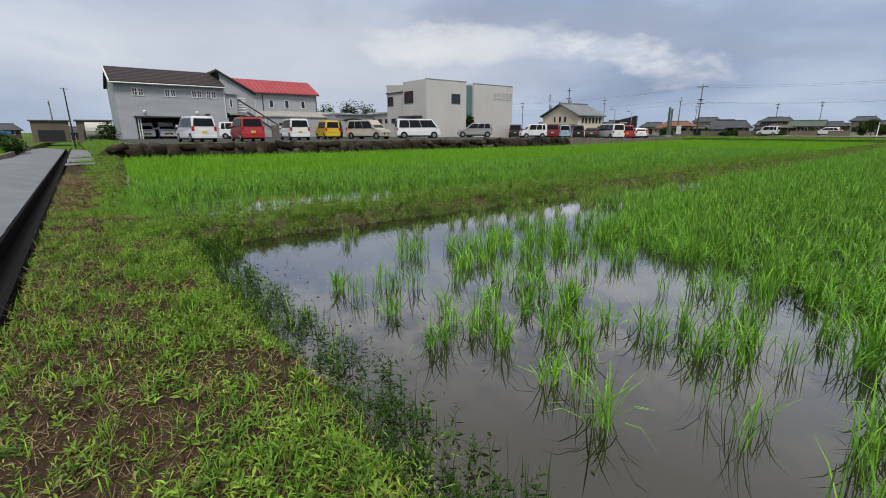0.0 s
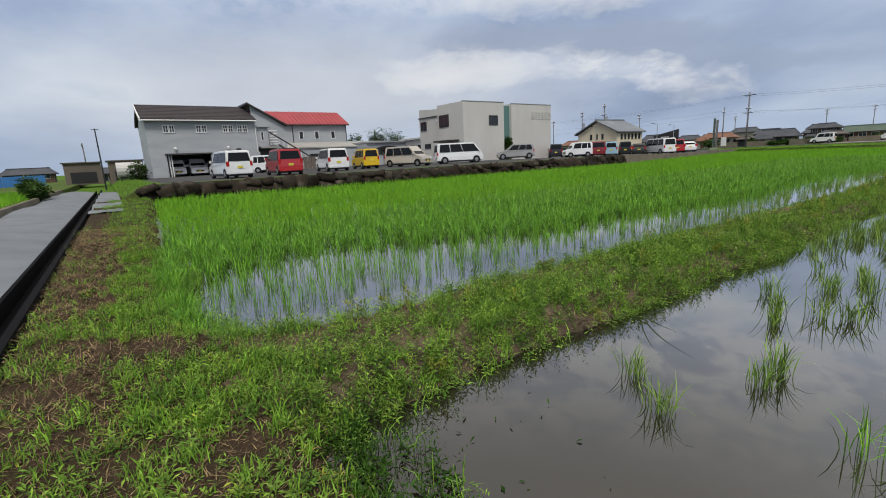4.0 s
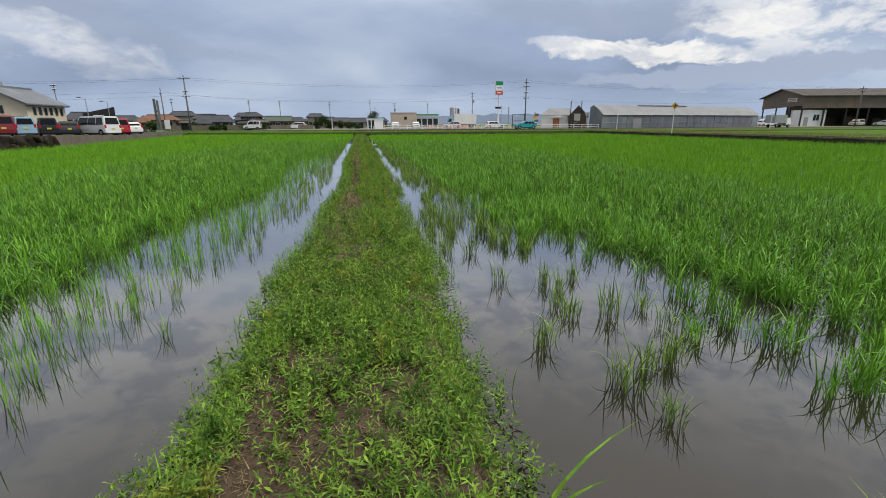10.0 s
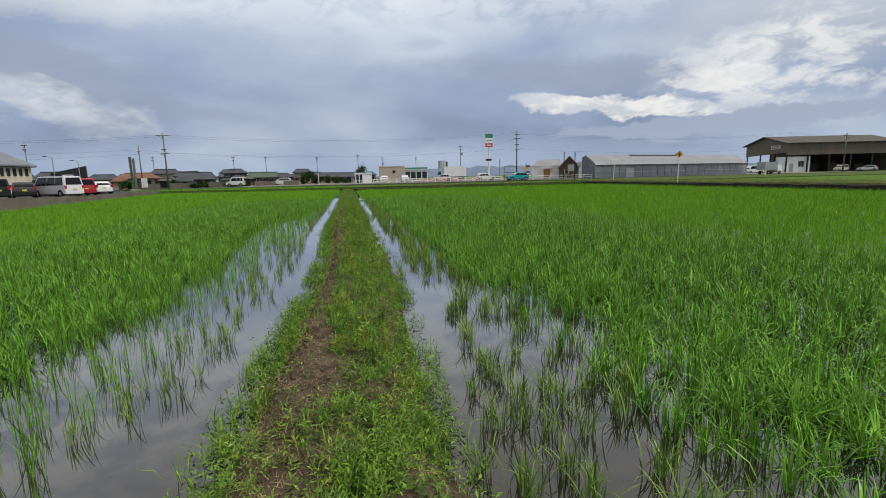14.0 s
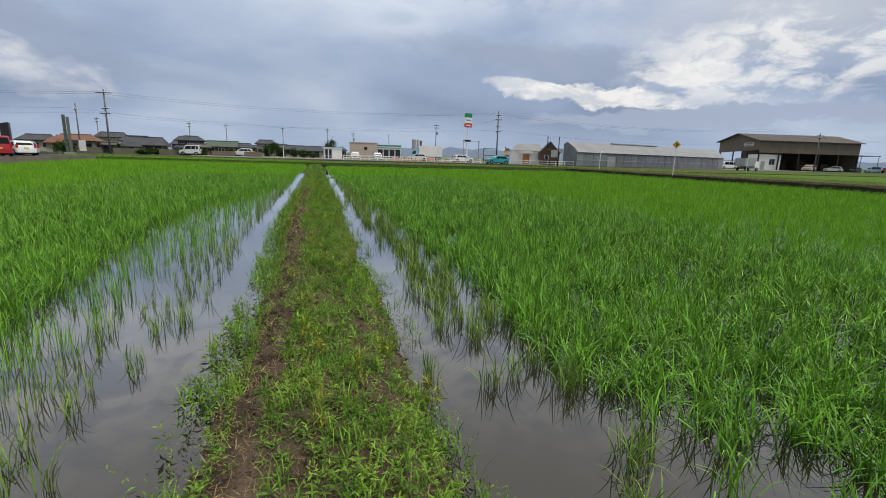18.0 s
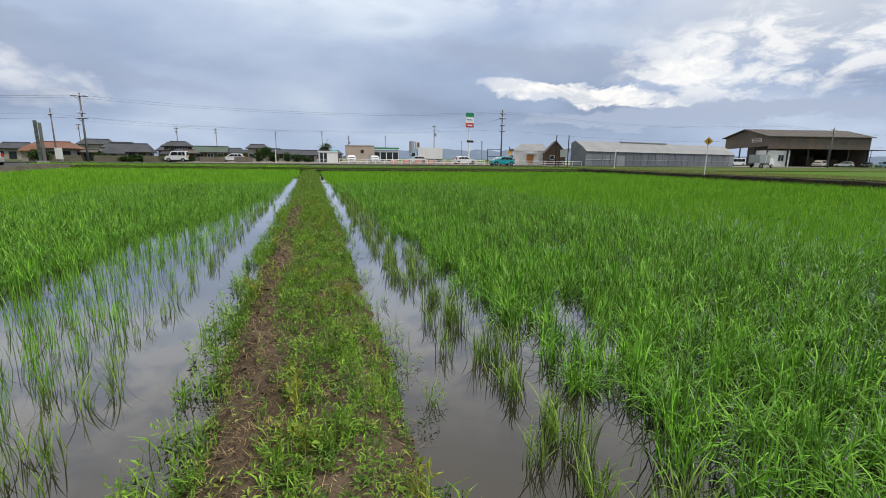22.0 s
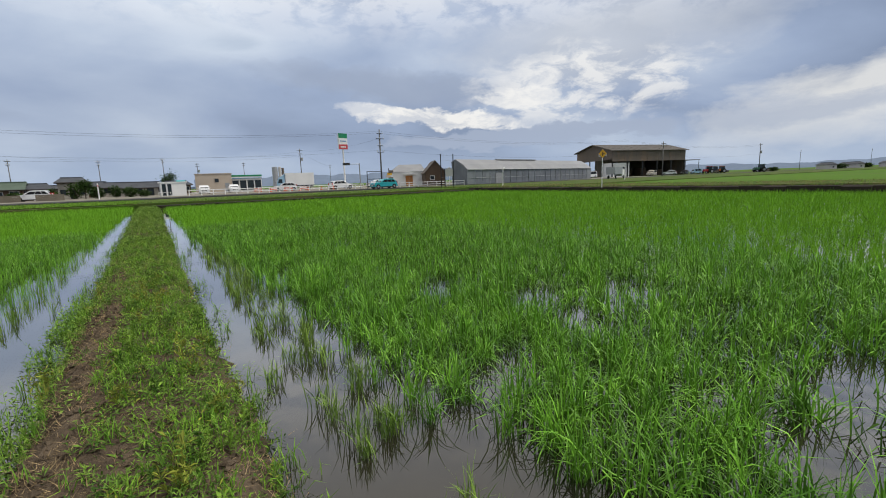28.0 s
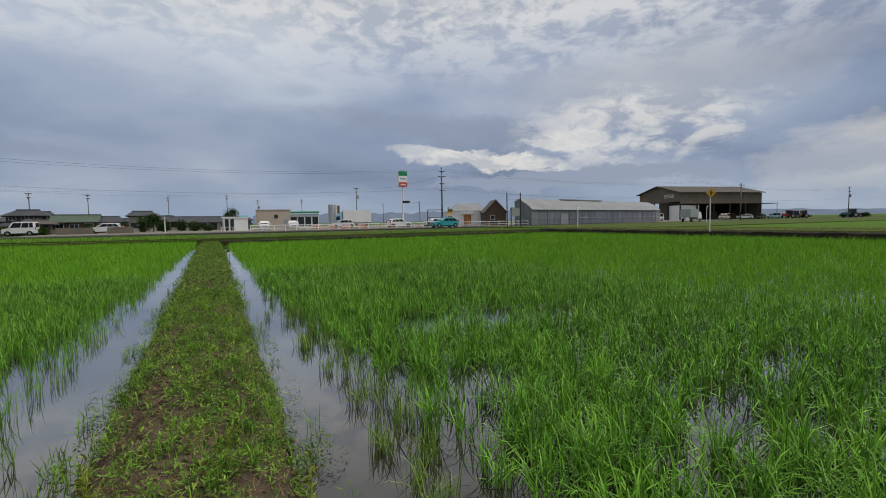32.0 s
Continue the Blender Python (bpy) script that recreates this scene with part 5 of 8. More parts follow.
def make_car(kind, paint, label, plate="plate", extras=()):
    c = CARS[kind]
    L2, W2, H, B, r = c["l"] / 2, c["w"] / 2, c["h"], c["belt"], c["r"]
    (hx, hz), (sx_, sz_), (bx, bz), (tx, tz) = c["hood"], c["screen"], c["back"], c["tail"]
    car = thing("car", label, "car", "parked cars")
    tum = 0.13

    def half(z):
        return W2 - tum * max(0.0, (z - B) / (H - B))

    wb = L2 - 0.62 if kind != "van" else L2 - 0.75
    low = [(-L2 + 0.02, 0.30), (-L2, 0.62), (tx, tz), (bx, bz), (bx + 0.14, H - 0.02), ((bx + sx_) / 2, H), (sx_ - 0.15, H - 0.015), (sx_, sz_), (hx, hz), (L2 - 0.10, min(hz - 0.06, 0.86)), (L2, 0.60), (L2 - 0.04, 0.27)]
    ring = [(x, -half(z), z) for x, z in low]
    n = len(ring)
    s = Shape().add(ring + [(x, -y, z) for x, y, z in ring], [tuple(range(n)), tuple(range(n, 2 * n))[::-1]] + [(i, i + n, (i + 1) % n + n, (i + 1) % n) for i in range(n)])
    part("body", s, paint, car, smooth=False, bevel=0.045)
    part("underside", Shape().box(-L2 + 0.25, -W2 + 0.12, 0.17, L2 - 0.25, W2 - 0.12, 0.34), M["black"], car)
    g = 0.07
    # glass on both sides, in panes
    for sd in (-1, 1):
        def P(x, z):
            return Vector((x, sd * half(z), z))
        zt, zb = H - 0.14, B + 0.05
        f0 = hx + (sx_ - hx) * (zb - hz) / (sz_ - hz) - 0.16
        f1 = hx + (sx_ - hx) * (zt - hz) / (sz_ - hz) - 0.12
        r0, r1 = tx + 0.20, bx + 0.22
        cuts = [0.0, 0.40, 0.72, 1.0] if c["l"] > 3.6 else [0.0, 0.46, 0.80, 1.0]
        for k in range(3):
            a, b = cuts[k], cuts[k + 1]
            q = [P(f0 + (r0 - f0) * a - 0.03, zb), P(f0 + (r0 - f0) * b + 0.03, zb), P(f1 + (r1 - f1) * b + 0.03, zt), P(f1 + (r1 - f1) * a - 0.03, zt)]
            part("side_window", Shape().panel(q, (0, sd, 0.15), 0.012), M["car_glass"], car)
        part("door_handle", Shape().box(-0.05, sd * (W2 + 0.012) - 0.012, B - 0.10, 0.12, sd * (W2 + 0.012) + 0.012, B - 0.06), paint, car, bevel=0.004)
        part("sill", Shape().box(-wb + r, sd * (W2 - 0.02) - 0.02, 0.20, wb - r, sd * (W2 - 0.02) + 0.025, 0.30), M["black"], car)
        m = part("mirror", Shape().box(f0 - 0.10, sd * (W2 + 0.11) - 0.09, B + 0.06, f0 + 0.04, sd * (W2 + 0.11) + 0.07, B + 0.24), paint, car, bevel=0.02)
        part("headlight", Shape().box(L2 - 0.13, sd * (W2 - 0.20) - 0.17, 0.62, L2 - 0.01, sd * (W2 - 0.20) + 0.15, 0.80), M["headlight"], car, bevel=0.02)
        part("tail_lamp", Shape().box(-L2 - 0.005, sd * (W2 - 0.10) - 0.09, 0.78, -L2 + 0.12, sd * (W2 - 0.10) + 0.085, 1.12), M["redlight"], car, bevel=0.015)
        for x in (-wb, wb):
            part("wheel_arch", Shape().rod((x, sd * (W2 - 0.05), r), (x, sd * (W2 + 0.004), r), r + 0.055, n=20), M["black"], car)
            wheel(car, x, sd * (W2 - 0.075), r, sd)
    k = 0.10
    ws = [(hx + (sx_ - hx) * k, -half(hz) + 0.12, hz + (sz_ - hz) * k), (hx + (sx_ - hx) * k, half(hz) - 0.12, hz + (sz_ - hz) * k), (sx_, half(sz_) - 0.10, sz_ - 0.05), (sx_, -half(sz_) + 0.10, sz_ - 0.05)]
    nrm = Vector((sz_ - hz, 0, hx - sx_))
    part("windscreen", Shape().panel([Vector(p) + nrm.normalized() * 0.004 for p in ws], nrm, 0.014), M["car_glass"], car)
    bw = [(tx, -half(tz) + 0.14, tz + 0.10), (tx, half(tz) - 0.14, tz + 0.10), (bx, half(bz) - 0.12, bz - 0.08), (bx, -half(bz) + 0.12, bz - 0.08)]
    bw = [(tx + (bx - tx) * (p[2] - tz) / (bz - tz), p[1], p[2]) for p in bw]
    nb = Vector((-(bz - tz), 0, bx - tx))
    part("rear_window", Shape().panel(bw, nb, 0.016), M["car_glass"], car)
    part("front_grille", Shape().box(L2 - 0.06, -W2 * 0.45, 0.44, L2 + 0.012, W2 * 0.45, 0.62), M["black"], car, bevel=0.01)
    part("front_bumper", Shape().box(L2 - 0.16, -W2 + 0.06, 0.26, L2 + 0.03, W2 - 0.06, 0.42), paint, car, bevel=0.03)
    part("rear_bumper", Shape().box(-L2 - 0.04, -W2 + 0.05, 0.28, -L2 + 0.14, W2 - 0.05, 0.50), paint, car, bevel=0.03)
    part("number_plate", Shape().box(-L2 - 0.03, -0.17, 0.66, -L2 + 0.02, 0.17, 0.82), M[plate], car)
    part("number_plate", Shape().box(L2 - 0.01, -0.17, 0.40, L2 + 0.035, 0.17, 0.55), M[plate], car)
    part("wiper", Shape().rod((-L2 * 0 + tx - 0.02, -0.05, tz + 0.12), (tx - 0.02, 0.35, tz + 0.14), 0.01, n=5), M["black"], car)
    if "black_roof" in extras:
        part("roof_panel", Shape().box(bx + 0.12, -half(H) + 0.04, H - 0.02, sx_ - 0.12, half(H) - 0.04, H + 0.012), M["car_black"], car, "black painted roof", bevel=0.01)
    return car


def park(car, x, y, heading, z=None):
    car.matrix_basis = pose(x, y, lot_z(y) if z is None else z, 0, 0, heading)
    return car


def gable_roof(ring_w, ring_d, z0, rise, over, thick=0.18, hip=0.0):
    """Roof over a w x d plan centred on the origin, ridge along x; hip draws the ridge ends in."""
    a, b = ring_w / 2 + over, ring_d / 2 + over
    if hip < 0.06:
        return Shape().prism([(-a, -b, z0 - thick), (-a, -b, z0), (-a, 0, z0 + rise), (-a, b, z0), (-a, b, z0 - thick), (-a, 0, z0 + rise - thick)], (2 * a, 0, 0))
    rx = a - hip
    v = [(-a, -b, z0), (a, -b, z0), (a, b, z0), (-a, b, z0), (-rx, 0, z0 + rise), (rx, 0, z0 + rise)]
    f = [(0, 1, 5, 4), (2, 3, 4, 5), (1, 2, 5), (3, 0, 4)]
    s = Shape().add(v, f)
    s.add([(x, y, z - thick) for x, y, z in v], [tuple(reversed(q)) for q in f])
    n = len(v)
    s.f += [(0, 1, 1 + n, n), (1, 2, 2 + n, 1 + n), (2, 3, 3 + n, 2 + n), (3, 0, n, 3 + n)]
    return s


def house(name, label, x, y, turn, w, d, h, rise, roof, wall, hip=1.5, over=0.6, storeys=1, wins=3, base=ROAD - 0.1, annex=None, lower=None, size=0.8):
    """A dwelling whose front faces -y before it is turned."""
    ob = thing(name, label, "house", at=pose(x, y, base, 0, 0, turn) @ Matrix.Scale(size, 4))
    part("wall", Shape().box(-w / 2, -d / 2, -0.2, w / 2, d / 2, h), wall, ob)
    if hip <= 0.05:
        for sx2 in (-1, 1):
            part("gable_wall", Shape().prism([(sx2 * (w / 2 - 0.1), -d / 2, h), (sx2 * (w / 2 - 0.1), d / 2, h), (sx2 * (w / 2 - 0.1), 0, h + rise * d / (d + 2 * over))], (sx2 * 0.1, 0, 0)), wall, ob)
    rf = part("roof", gable_roof(w, d, h + 0.1, rise, over, hip=hip), roof, ob)
    part("ridge", Shape().box(-w / 2 - over + hip, -0.16, h + rise - 0.02, w / 2 + over - hip, 0.16, h + rise + 0.26), roof, rf, bevel=0.04)
    part("gutter", Shape().rod((-w / 2 - over, -d / 2 - over - 0.05, h + 0.02), (w / 2 + over, -d / 2 - over - 0.05, h + 0.02), 0.07, n=6), M["frame_dark"], ob)
    for sd in (-1, 1):
        part("eave_soffit", Shape().box(-w / 2 - over + 0.1, sd * d / 2 - (over - 0.1 if sd < 0 else 0), h - 0.14, w / 2 + over - 0.1, sd * d / 2 + (over - 0.1 if sd > 0 else 0), h - 0.09), M["wood"], ob)
    sh = h / storeys
    for st in range(storeys):
        for k in range(wins):
            px_ = -w / 2 + w * (k + 0.5) / wins
            ww = min(1.7, w / wins * 0.62)
            tall = 1.8 if st == 0 and k == wins // 2 else 1.1
            window(ob, (px_, -d / 2, st * sh + (1.05 if tall > 1.5 else 1.5)), (1, 0, 0), (0, -1, 0), ww, tall, M["frame_dark"] if wall != M["wood"] else M["frame"], 2)
        window(ob, (w / 2, 0, st * sh + 1.5), (0, 1, 0), (1, 0, 0), 1.4, 1.0, M["frame_dark"], 2)
        window(ob, (-w / 2, 0, st * sh + 1.5), (0, 1, 0), (-1, 0, 0), 1.4, 1.0, M["frame_dark"], 2)
    if storeys > 1 or lower:
        lw = w * 1.25
        part("lower_roof", gable_roof(lw, 1.8, h / 2 + 0.0 if storeys > 1 else lower, 0.55, 0.25, hip=0.4), roof, ob).location = (0, -d / 2 - 0.6, 0)
    if annex:
        aw, ad, ah, ax = annex
        an = part("annex", Shape().box(ax - aw / 2, -d / 2 - ad, -0.2, ax + aw / 2, -d / 2 + 0.02, ah), wall, ob)
        ar = part("annex_roof", gable_roof(aw, ad + 0.4, ah + 0.02, 1.0, 0.35, hip=1.0), roof, ob)
        ar.location = (ax, -d / 2 - ad / 2, 0)
        part("annex_door", Shape().box(ax - 0.45, -d / 2 - ad - 0.04, 0, ax + 0.45, -d / 2 - ad - 0.005, 1.95), M["wood"], ob)
    return ob


def utility_pole(x, y, z0, top, arms=((0.25, 1.7), (2.3, 1.1)), transformer=False, lean=0.0, r=0.15, group="utility poles", turn=0.0, label="concrete utility pole with crossarms and insulators"):
    ob = thing("utility_pole", label, "utility pole", group, at=pose(x, y, z0, 0, lean, turn))
    h = top - z0
    part("shaft", Shape().rod((0, 0, -0.3), (0, 0, h), r, r * 0.62, n=10), M["pole"], ob, smooth=True)
    for dz_, wd in arms:
        z = h - dz_
        a = part("crossarm", Shape().box(-wd / 2, -0.16, z - 0.05, wd / 2, -0.06, z + 0.05), M["dark_steel"], ob)
        for k in (-0.46, 0.0, 0.46):
            part("insulator", Shape().rod((k * wd, -0.11, z + 0.05), (k * wd, -0.11, z + 0.24), 0.055, 0.035, n=7), M["white"], a)
        part("brace", Shape().rod((-wd * 0.3, -0.1, z - 0.04), (0, -0.1, z - 0.5), 0.02, n=5), M["dark_steel"], a)
    if transformer:
        t = part("transformer", Shape().rod((0.42, -0.1, h - 3.3), (0.42, -0.1, h - 2.4), 0.30, n=12), M["steel"], ob, "grey steel transformer drum")
        part("transformer_bracket", Shape().box(0.02, -0.2, h - 2.85, 0.40, 0.0, h - 2.75), M["dark_steel"], t)
    for k in range(8):
        part("step_bolt", Shape().rod((0.0, 0.1 * (-1) ** k, 2.0 + k * 0.45), (0.0, 0.28 * (-1) ** k, 2.0 + k * 0.45), 0.012, n=4), M["dark_steel"], ob)
    return ob


def wire(pts, sag, label="black overhead cable between utility poles", r=0.010):
    cu = bpy.data.curves.new("overhead_wire", "CURVE")
    cu.dimensions, cu.bevel_depth, cu.bevel_resolution = "3D", r, 1
    sp = cu.splines.new("POLY")
    q = []
    for a, b in zip(pts, pts[1:]):
        a, b = Vector(a), Vector(b)
        for k in range(14):
            s = k / 14
            p = a.lerp(b, s)
            p.z -= sag * 4 * s * (1 - s)
            q.append(p)
    q.append(Vector(pts[-1]))
    sp.points.add(len(q) - 1)
    for p, v in zip(sp.points, q):
        p.co = (*v, 1)
    cu.materials.append(M["black"])
    return tagged(new("overhead_wire", cu), label, "cable", "overhead wires")


def tree(x, y, z, h, spread, seed, label="small leafy green tree", trunk=0.45):
    ob = thing("tree", label, "tree", at=pose(x, y, z))
    r = np.random.default_rng(seed)
    s = Shape().rod((0, 0, -0.2), (0.05, 0, h * trunk), 0.05 * h * 0.5, 0.03 * h * 0.5, n=7)
    cs = []
    for k in range(9):
        a = k * 2.4
        e = Vector((math.cos(a) * spread * r.uniform(0.3, 0.75), math.sin(a) * spread * r.uniform(0.3, 0.75), h * r.uniform(trunk + 0.1, 0.92)))
        s.rod((0.05, 0, h * trunk * r.uniform(0.6, 1)), e, 0.018 * h * 0.5, 0.006, n=5)
        cs.append(e)
    part("trunk", s, M["bark"], ob)
    c = np.array([tuple(v) for v in cs])
    i = r.integers(0, len(c), 900)
    b = c[i] + r.normal(0, 1, (900, 3)) * np.array([spread * 0.30, spread * 0.30, h * 0.12])
    v, t = leaves(r, b, np.full(900, 0.24 * spread + 0.1) * r.uniform(0.6, 1.4, 900), 0.2)
    part("crown", np_mesh("crown", v, [t], M["leaf"]), None, ob)
    return ob


def bush(x, y, z, h, w, seed, label="dense green shrub"):
    ob = thing("shrub", label, "shrub", at=pose(x, y, z))
    r = np.random.default_rng(seed)
    part("stems", Shape().rod((0, 0, -0.1), (0, 0, h * 0.6), 0.05, n=6).rod((0, 0, 0.1), (w * 0.3, 0, h * 0.7), 0.03, n=5).rod((0, 0, 0.1), (-w * 0.3, 0.1, h * 0.7), 0.03, n=5), M["bark"], ob)
    d = r.normal(0, 1, (700, 3))
    d /= np.linalg.norm(d, axis=1)[:, None]
    b = d * np.array([w / 2, w / 2, h * 0.5]) * r.uniform(0.45, 1.0, (700, 1)) + np.array([0, 0, h * 0.52])
    b[:, 2] = np.maximum(b[:, 2], 0.05)
    v, t = leaves(r, b, np.full(700, 0.17) * r.uniform(0.6, 1.5, 700) * max(w, h) * 0.8, 0.3)
    part("crown", np_mesh("crown", v, [t], M["leaf"]), None, ob)
    return ob

# ---------------------------------------------------------------- grey house with brown roof
FX = -52.0
gh = thing("apartment_house", "pale grey two-storey house with brown roof and open garage", "house")
y0, y1, eave, ridge = 6.95, 17.6, 6.55, 8.35
g0, g1, gz = 8.35, 12.6, 3.15                       # garage opening
wl = Shape()
wl.box(FX - 9, y0, LOT - 0.6, FX - 0.25, y0 + 0.25, eave).box(FX - 9, y1 - 0.25, LOT - 0.6, FX - 0.25, y1, eave).box(FX - 9, y0 + 0.25, LOT - 0.6, FX - 8.75, y1 - 0.25, eave)
part("wall", wl, M["siding"], gh)
fr = Shape().box(FX - 0.25, y0, gz, FX, y1, eave).box(FX - 0.25, y0, LOT - 0.6, FX, g0, gz).box(FX - 0.25, g1, LOT - 0.6, FX, y1, gz)
part("front_wall", fr, M["siding"], gh)
part("upper_floor", Shape().box(FX - 8.75, y0 + 0.25, gz + 0.05, FX - 0.26, y1 - 0.25, gz + 0.3), M["concrete"], gh)
part("garage_back_wall", Shape().box(FX - 7.0, g0 - 0.3, LOT - 0.6, FX - 6.8, g1 + 0.3, gz + 0.04), M["siding"], gh)
for k in range(3):
    part("garage_pillar", Shape().box(FX - 0.9, g0 + 0.02 + k * 0.22, LOT, FX - 0.3, g0 + 0.10 + k * 0.22, gz - 0.05), M["white"], gh)
part("garage_lintel", Shape().box(FX - 0.02, g0 - 0.1, gz - 0.03, FX + 0.06, g1 + 0.1, gz + 0.12), M["frame_dark"], gh)
rx_ = FX - 4.5
rf = Shape().prism([(FX + 0.45, y0 - 0.3, eave), (rx_, y0 - 0.3, ridge), (FX - 9.4, y0 - 0.3, eave), (FX - 9.4, y0 - 0.3, eave + 0.2), (rx_, y0 - 0.3, ridge + 0.22), (FX + 0.45, y0 - 0.3, eave + 0.2)], (0, y1 - y0 + 0.3, 0))
roof = part("roof", rf, M["brown_roof"], gh)
for k in range(9):
    s = (k + 0.5) / 9
    part("slate_course", Shape().prism([(FX + 0.45 + (rx_ - FX - 0.45) * s, y0 - 0.3, eave + 0.2 + (ridge - eave + 0.02) * s), (FX + 0.45 + (rx_ - FX - 0.45) * s, y0 - 0.3, eave + 0.235 + (ridge - eave + 0.02) * s), (FX + 0.45 + (rx_ - FX - 0.45) * (s + 0.10), y0 - 0.3, eave + 0.205 + (ridge - eave + 0.02) * (s + 0.10))], (0, y1 - y0 + 0.3, 0)), M["brown_roof"], roof)
part("gable_wall", Shape().prism([(FX - 0.1, y0, eave), (rx_, y0, ridge), (FX - 8.9, y0, eave)], (0, 0.2, 0)), M["siding"], gh)
part("barge_board", Shape().prism([(FX + 0.45, y0 - 0.42, eave - 0.05), (rx_, y0 - 0.42, ridge - 0.05), (rx_, y0 - 0.42, ridge + 0.25), (FX + 0.45, y0 - 0.42, eave + 0.25)], (0, 0.1, 0)), M["white"], gh)
part("gutter", Shape().rod((FX + 0.5, y0 - 0.3, eave + 0.02), (FX + 0.5, y1, eave + 0.02), 0.07, n=6), M["white"], gh)
for wy in (8.7, 9.25, 11.72, 12.27, 14.35, 14.9, 15.85, 16.4):
    window(gh, (FX, wy, 5.75), (0, 1, 0), (1, 0, 0), 0.52, 0.80, M["frame"], 2, 1, 0.08)
for wy in (9.3, 14.4):
    part("wall_lamp", Shape().rod((FX, wy, 3.75), (FX + 0.22, wy, 3.68), 0.16, 0.13, n=10), M["white"], gh)
part("vent_hood", Shape().box(FX, 15.2, 3.45, FX + 0.18, 15.7, 3.62), M["frame_dark"], gh, bevel=0.02)
part("downpipe", Shape().rod((FX + 0.08, y1 - 0.1, LOT), (FX + 0.08, y1 - 0.1, eave), 0.045, n=7), M["white"], gh)
part("low_wall", Shape().box(FX + 0.3, 13.2, LOT, FX + 0.5, 17.6, LOT + 2.3), M["siding"], gh)
# stair block with its gable end to the field, and the red-roofed wing
sb = thing("stair_block", "grey gabled stair block with an outside staircase", "building")
a0, pk, a1 = 17.6, 17.1, 21.4
part("wall", Shape().box(FX - 9, a0 + 0.01, LOT - 0.6, FX - 1.4, a1, 6.1), M["siding"], sb)
part("gable_wall", Shape().prism([(FX - 1.6, a0 + 0.01, 6.1), (FX - 1.6, a1, 6.1), (FX - 1.6, a0 + 0.01, 8.35)], (0.2, 0, 0)), M["siding"], sb)
part("roof", Shape().prism([(FX - 9, a0 - 0.4, 8.55), (FX - 9, a1 + 0.2, 6.1), (FX - 9, a1 + 0.2, 6.28), (FX - 9, a0 - 0.4, 8.75)], (8.0, 0, 0)), M["frame_dark"], sb)
part("landing", Shape().box(FX - 1.4, a0 + 0.3, 3.55, FX + 0.1, a1 - 1.5, 3.75), M["concrete"], sb)
part("porch_wall", Shape().box(FX - 1.4, a0 + 0.02, 3.75, FX - 0.1, a0 + 1.3, 5.9), M["siding"], sb)
part("porch_roof", Shape().box(FX - 1.4, a0 + 0.02, 5.9, FX + 0.15, a0 + 1.6, 6.05), M["siding"], sb)
# flat dark panel on the wall, standing in for shade below the landing
part("dark_recess", Shape().box(FX - 1.39, a0 + 0.1, LOT, FX - 1.3, a1 - 1.2, 3.5), M["frame_dark"], sb)
for k in range(6):
    part("louvre_rail", Shape().box(FX + 0.02, a0 + 1.35, 3.95 + k * 0.3, FX + 0.08, a0 + 2.3, 4.05 + k * 0.3), M["white"], sb)
for k in range(15):
    s = k / 15
    part("stair_tread", Shape().box(FX - 0.95, a1 - 1.5 + s * 4.2, 3.6 - s * 2.7, FX + 0.1, a1 - 1.5 + s * 4.2 + 0.3, 3.65 - s * 2.7), M["steel"], sb)
part("stair_stringer", Shape().prism([(FX + 0.1, a1 - 1.5, 3.75), (FX + 0.1, a1 + 2.7, 0.98), (FX + 0.1, a1 + 2.7, 1.25), (FX + 0.1, a1 - 1.5, 4.02)], (0.06, 0, 0)), M["frame_dark"], sb)
part("stair_handrail", Shape().rod((FX + 0.13, a1 - 2.4, 5.35), (FX + 0.13, a1 + 2.7, 2.05), 0.09, n=6), M["frame_dark"], sb, "thick dark handrail")
for k in range(9):
    s = k / 8
    part("baluster", Shape().rod((FX + 0.13, a1 - 1.4 + s * 4.0, 3.7 - s * 2.6), (FX + 0.13, a1 - 1.4 + s * 4.0, 4.75 - s * 2.6), 0.03, n=5), M["white"], sb)
window(sb, (FX - 0.1, a0 + 0.62, 4.9), (0, 1, 0), (1, 0, 0), 0.32, 1.0, M["frame"])
rw = thing("red_roofed_wing", "pale grey wing with a bright red metal roof", "building")
b0, b1, re, rr = 21.41, 33.4, 6.95, 9.0
X2 = -62.0
part("wall", Shape().box(X2 - 8, b0 - 3, LOT - 0.6, X2, b1, re), M["siding"], rw)
roof = part("roof", Shape().prism([(X2 + 0.4, b0 - 3, re), (X2 - 3.6, b0 - 3, rr), (X2 - 8.4, b0 - 3, re), (X2 - 8.4, b0 - 3, re + 0.15), (X2 - 3.6, b0 - 3, rr + 0.15), (X2 + 0.4, b0 - 3, re + 0.15)], (0, b1 - b0 + 3.4, 0)), M["red_roof"], rw)
for k in range(24):
    part("standing_seam", Shape().prism([(X2 + 0.4, b0 - 2.8 + k * 0.63, re + 0.15), (X2 - 3.6, b0 - 2.8 + k * 0.63, rr + 0.15), (X2 - 3.6, b0 - 2.8 + k * 0.63, rr + 0.20), (X2 + 0.4, b0 - 2.8 + k * 0.63, re + 0.20)], (0, 0.04, 0)), M["red_roof"], roof)
part("gutter", Shape().rod((X2 + 0.45, b0 - 3, re), (X2 + 0.45, b1 + 0.3, re), 0.08, n=6), M["frame_dark"], rw)
for yy in (b1 - 0.05, 25.2):
    part("downpipe", Shape().rod((X2 + 0.08, yy, LOT), (X2 + 0.08, yy, re), 0.06, n=6), M["frame_dark"], rw)
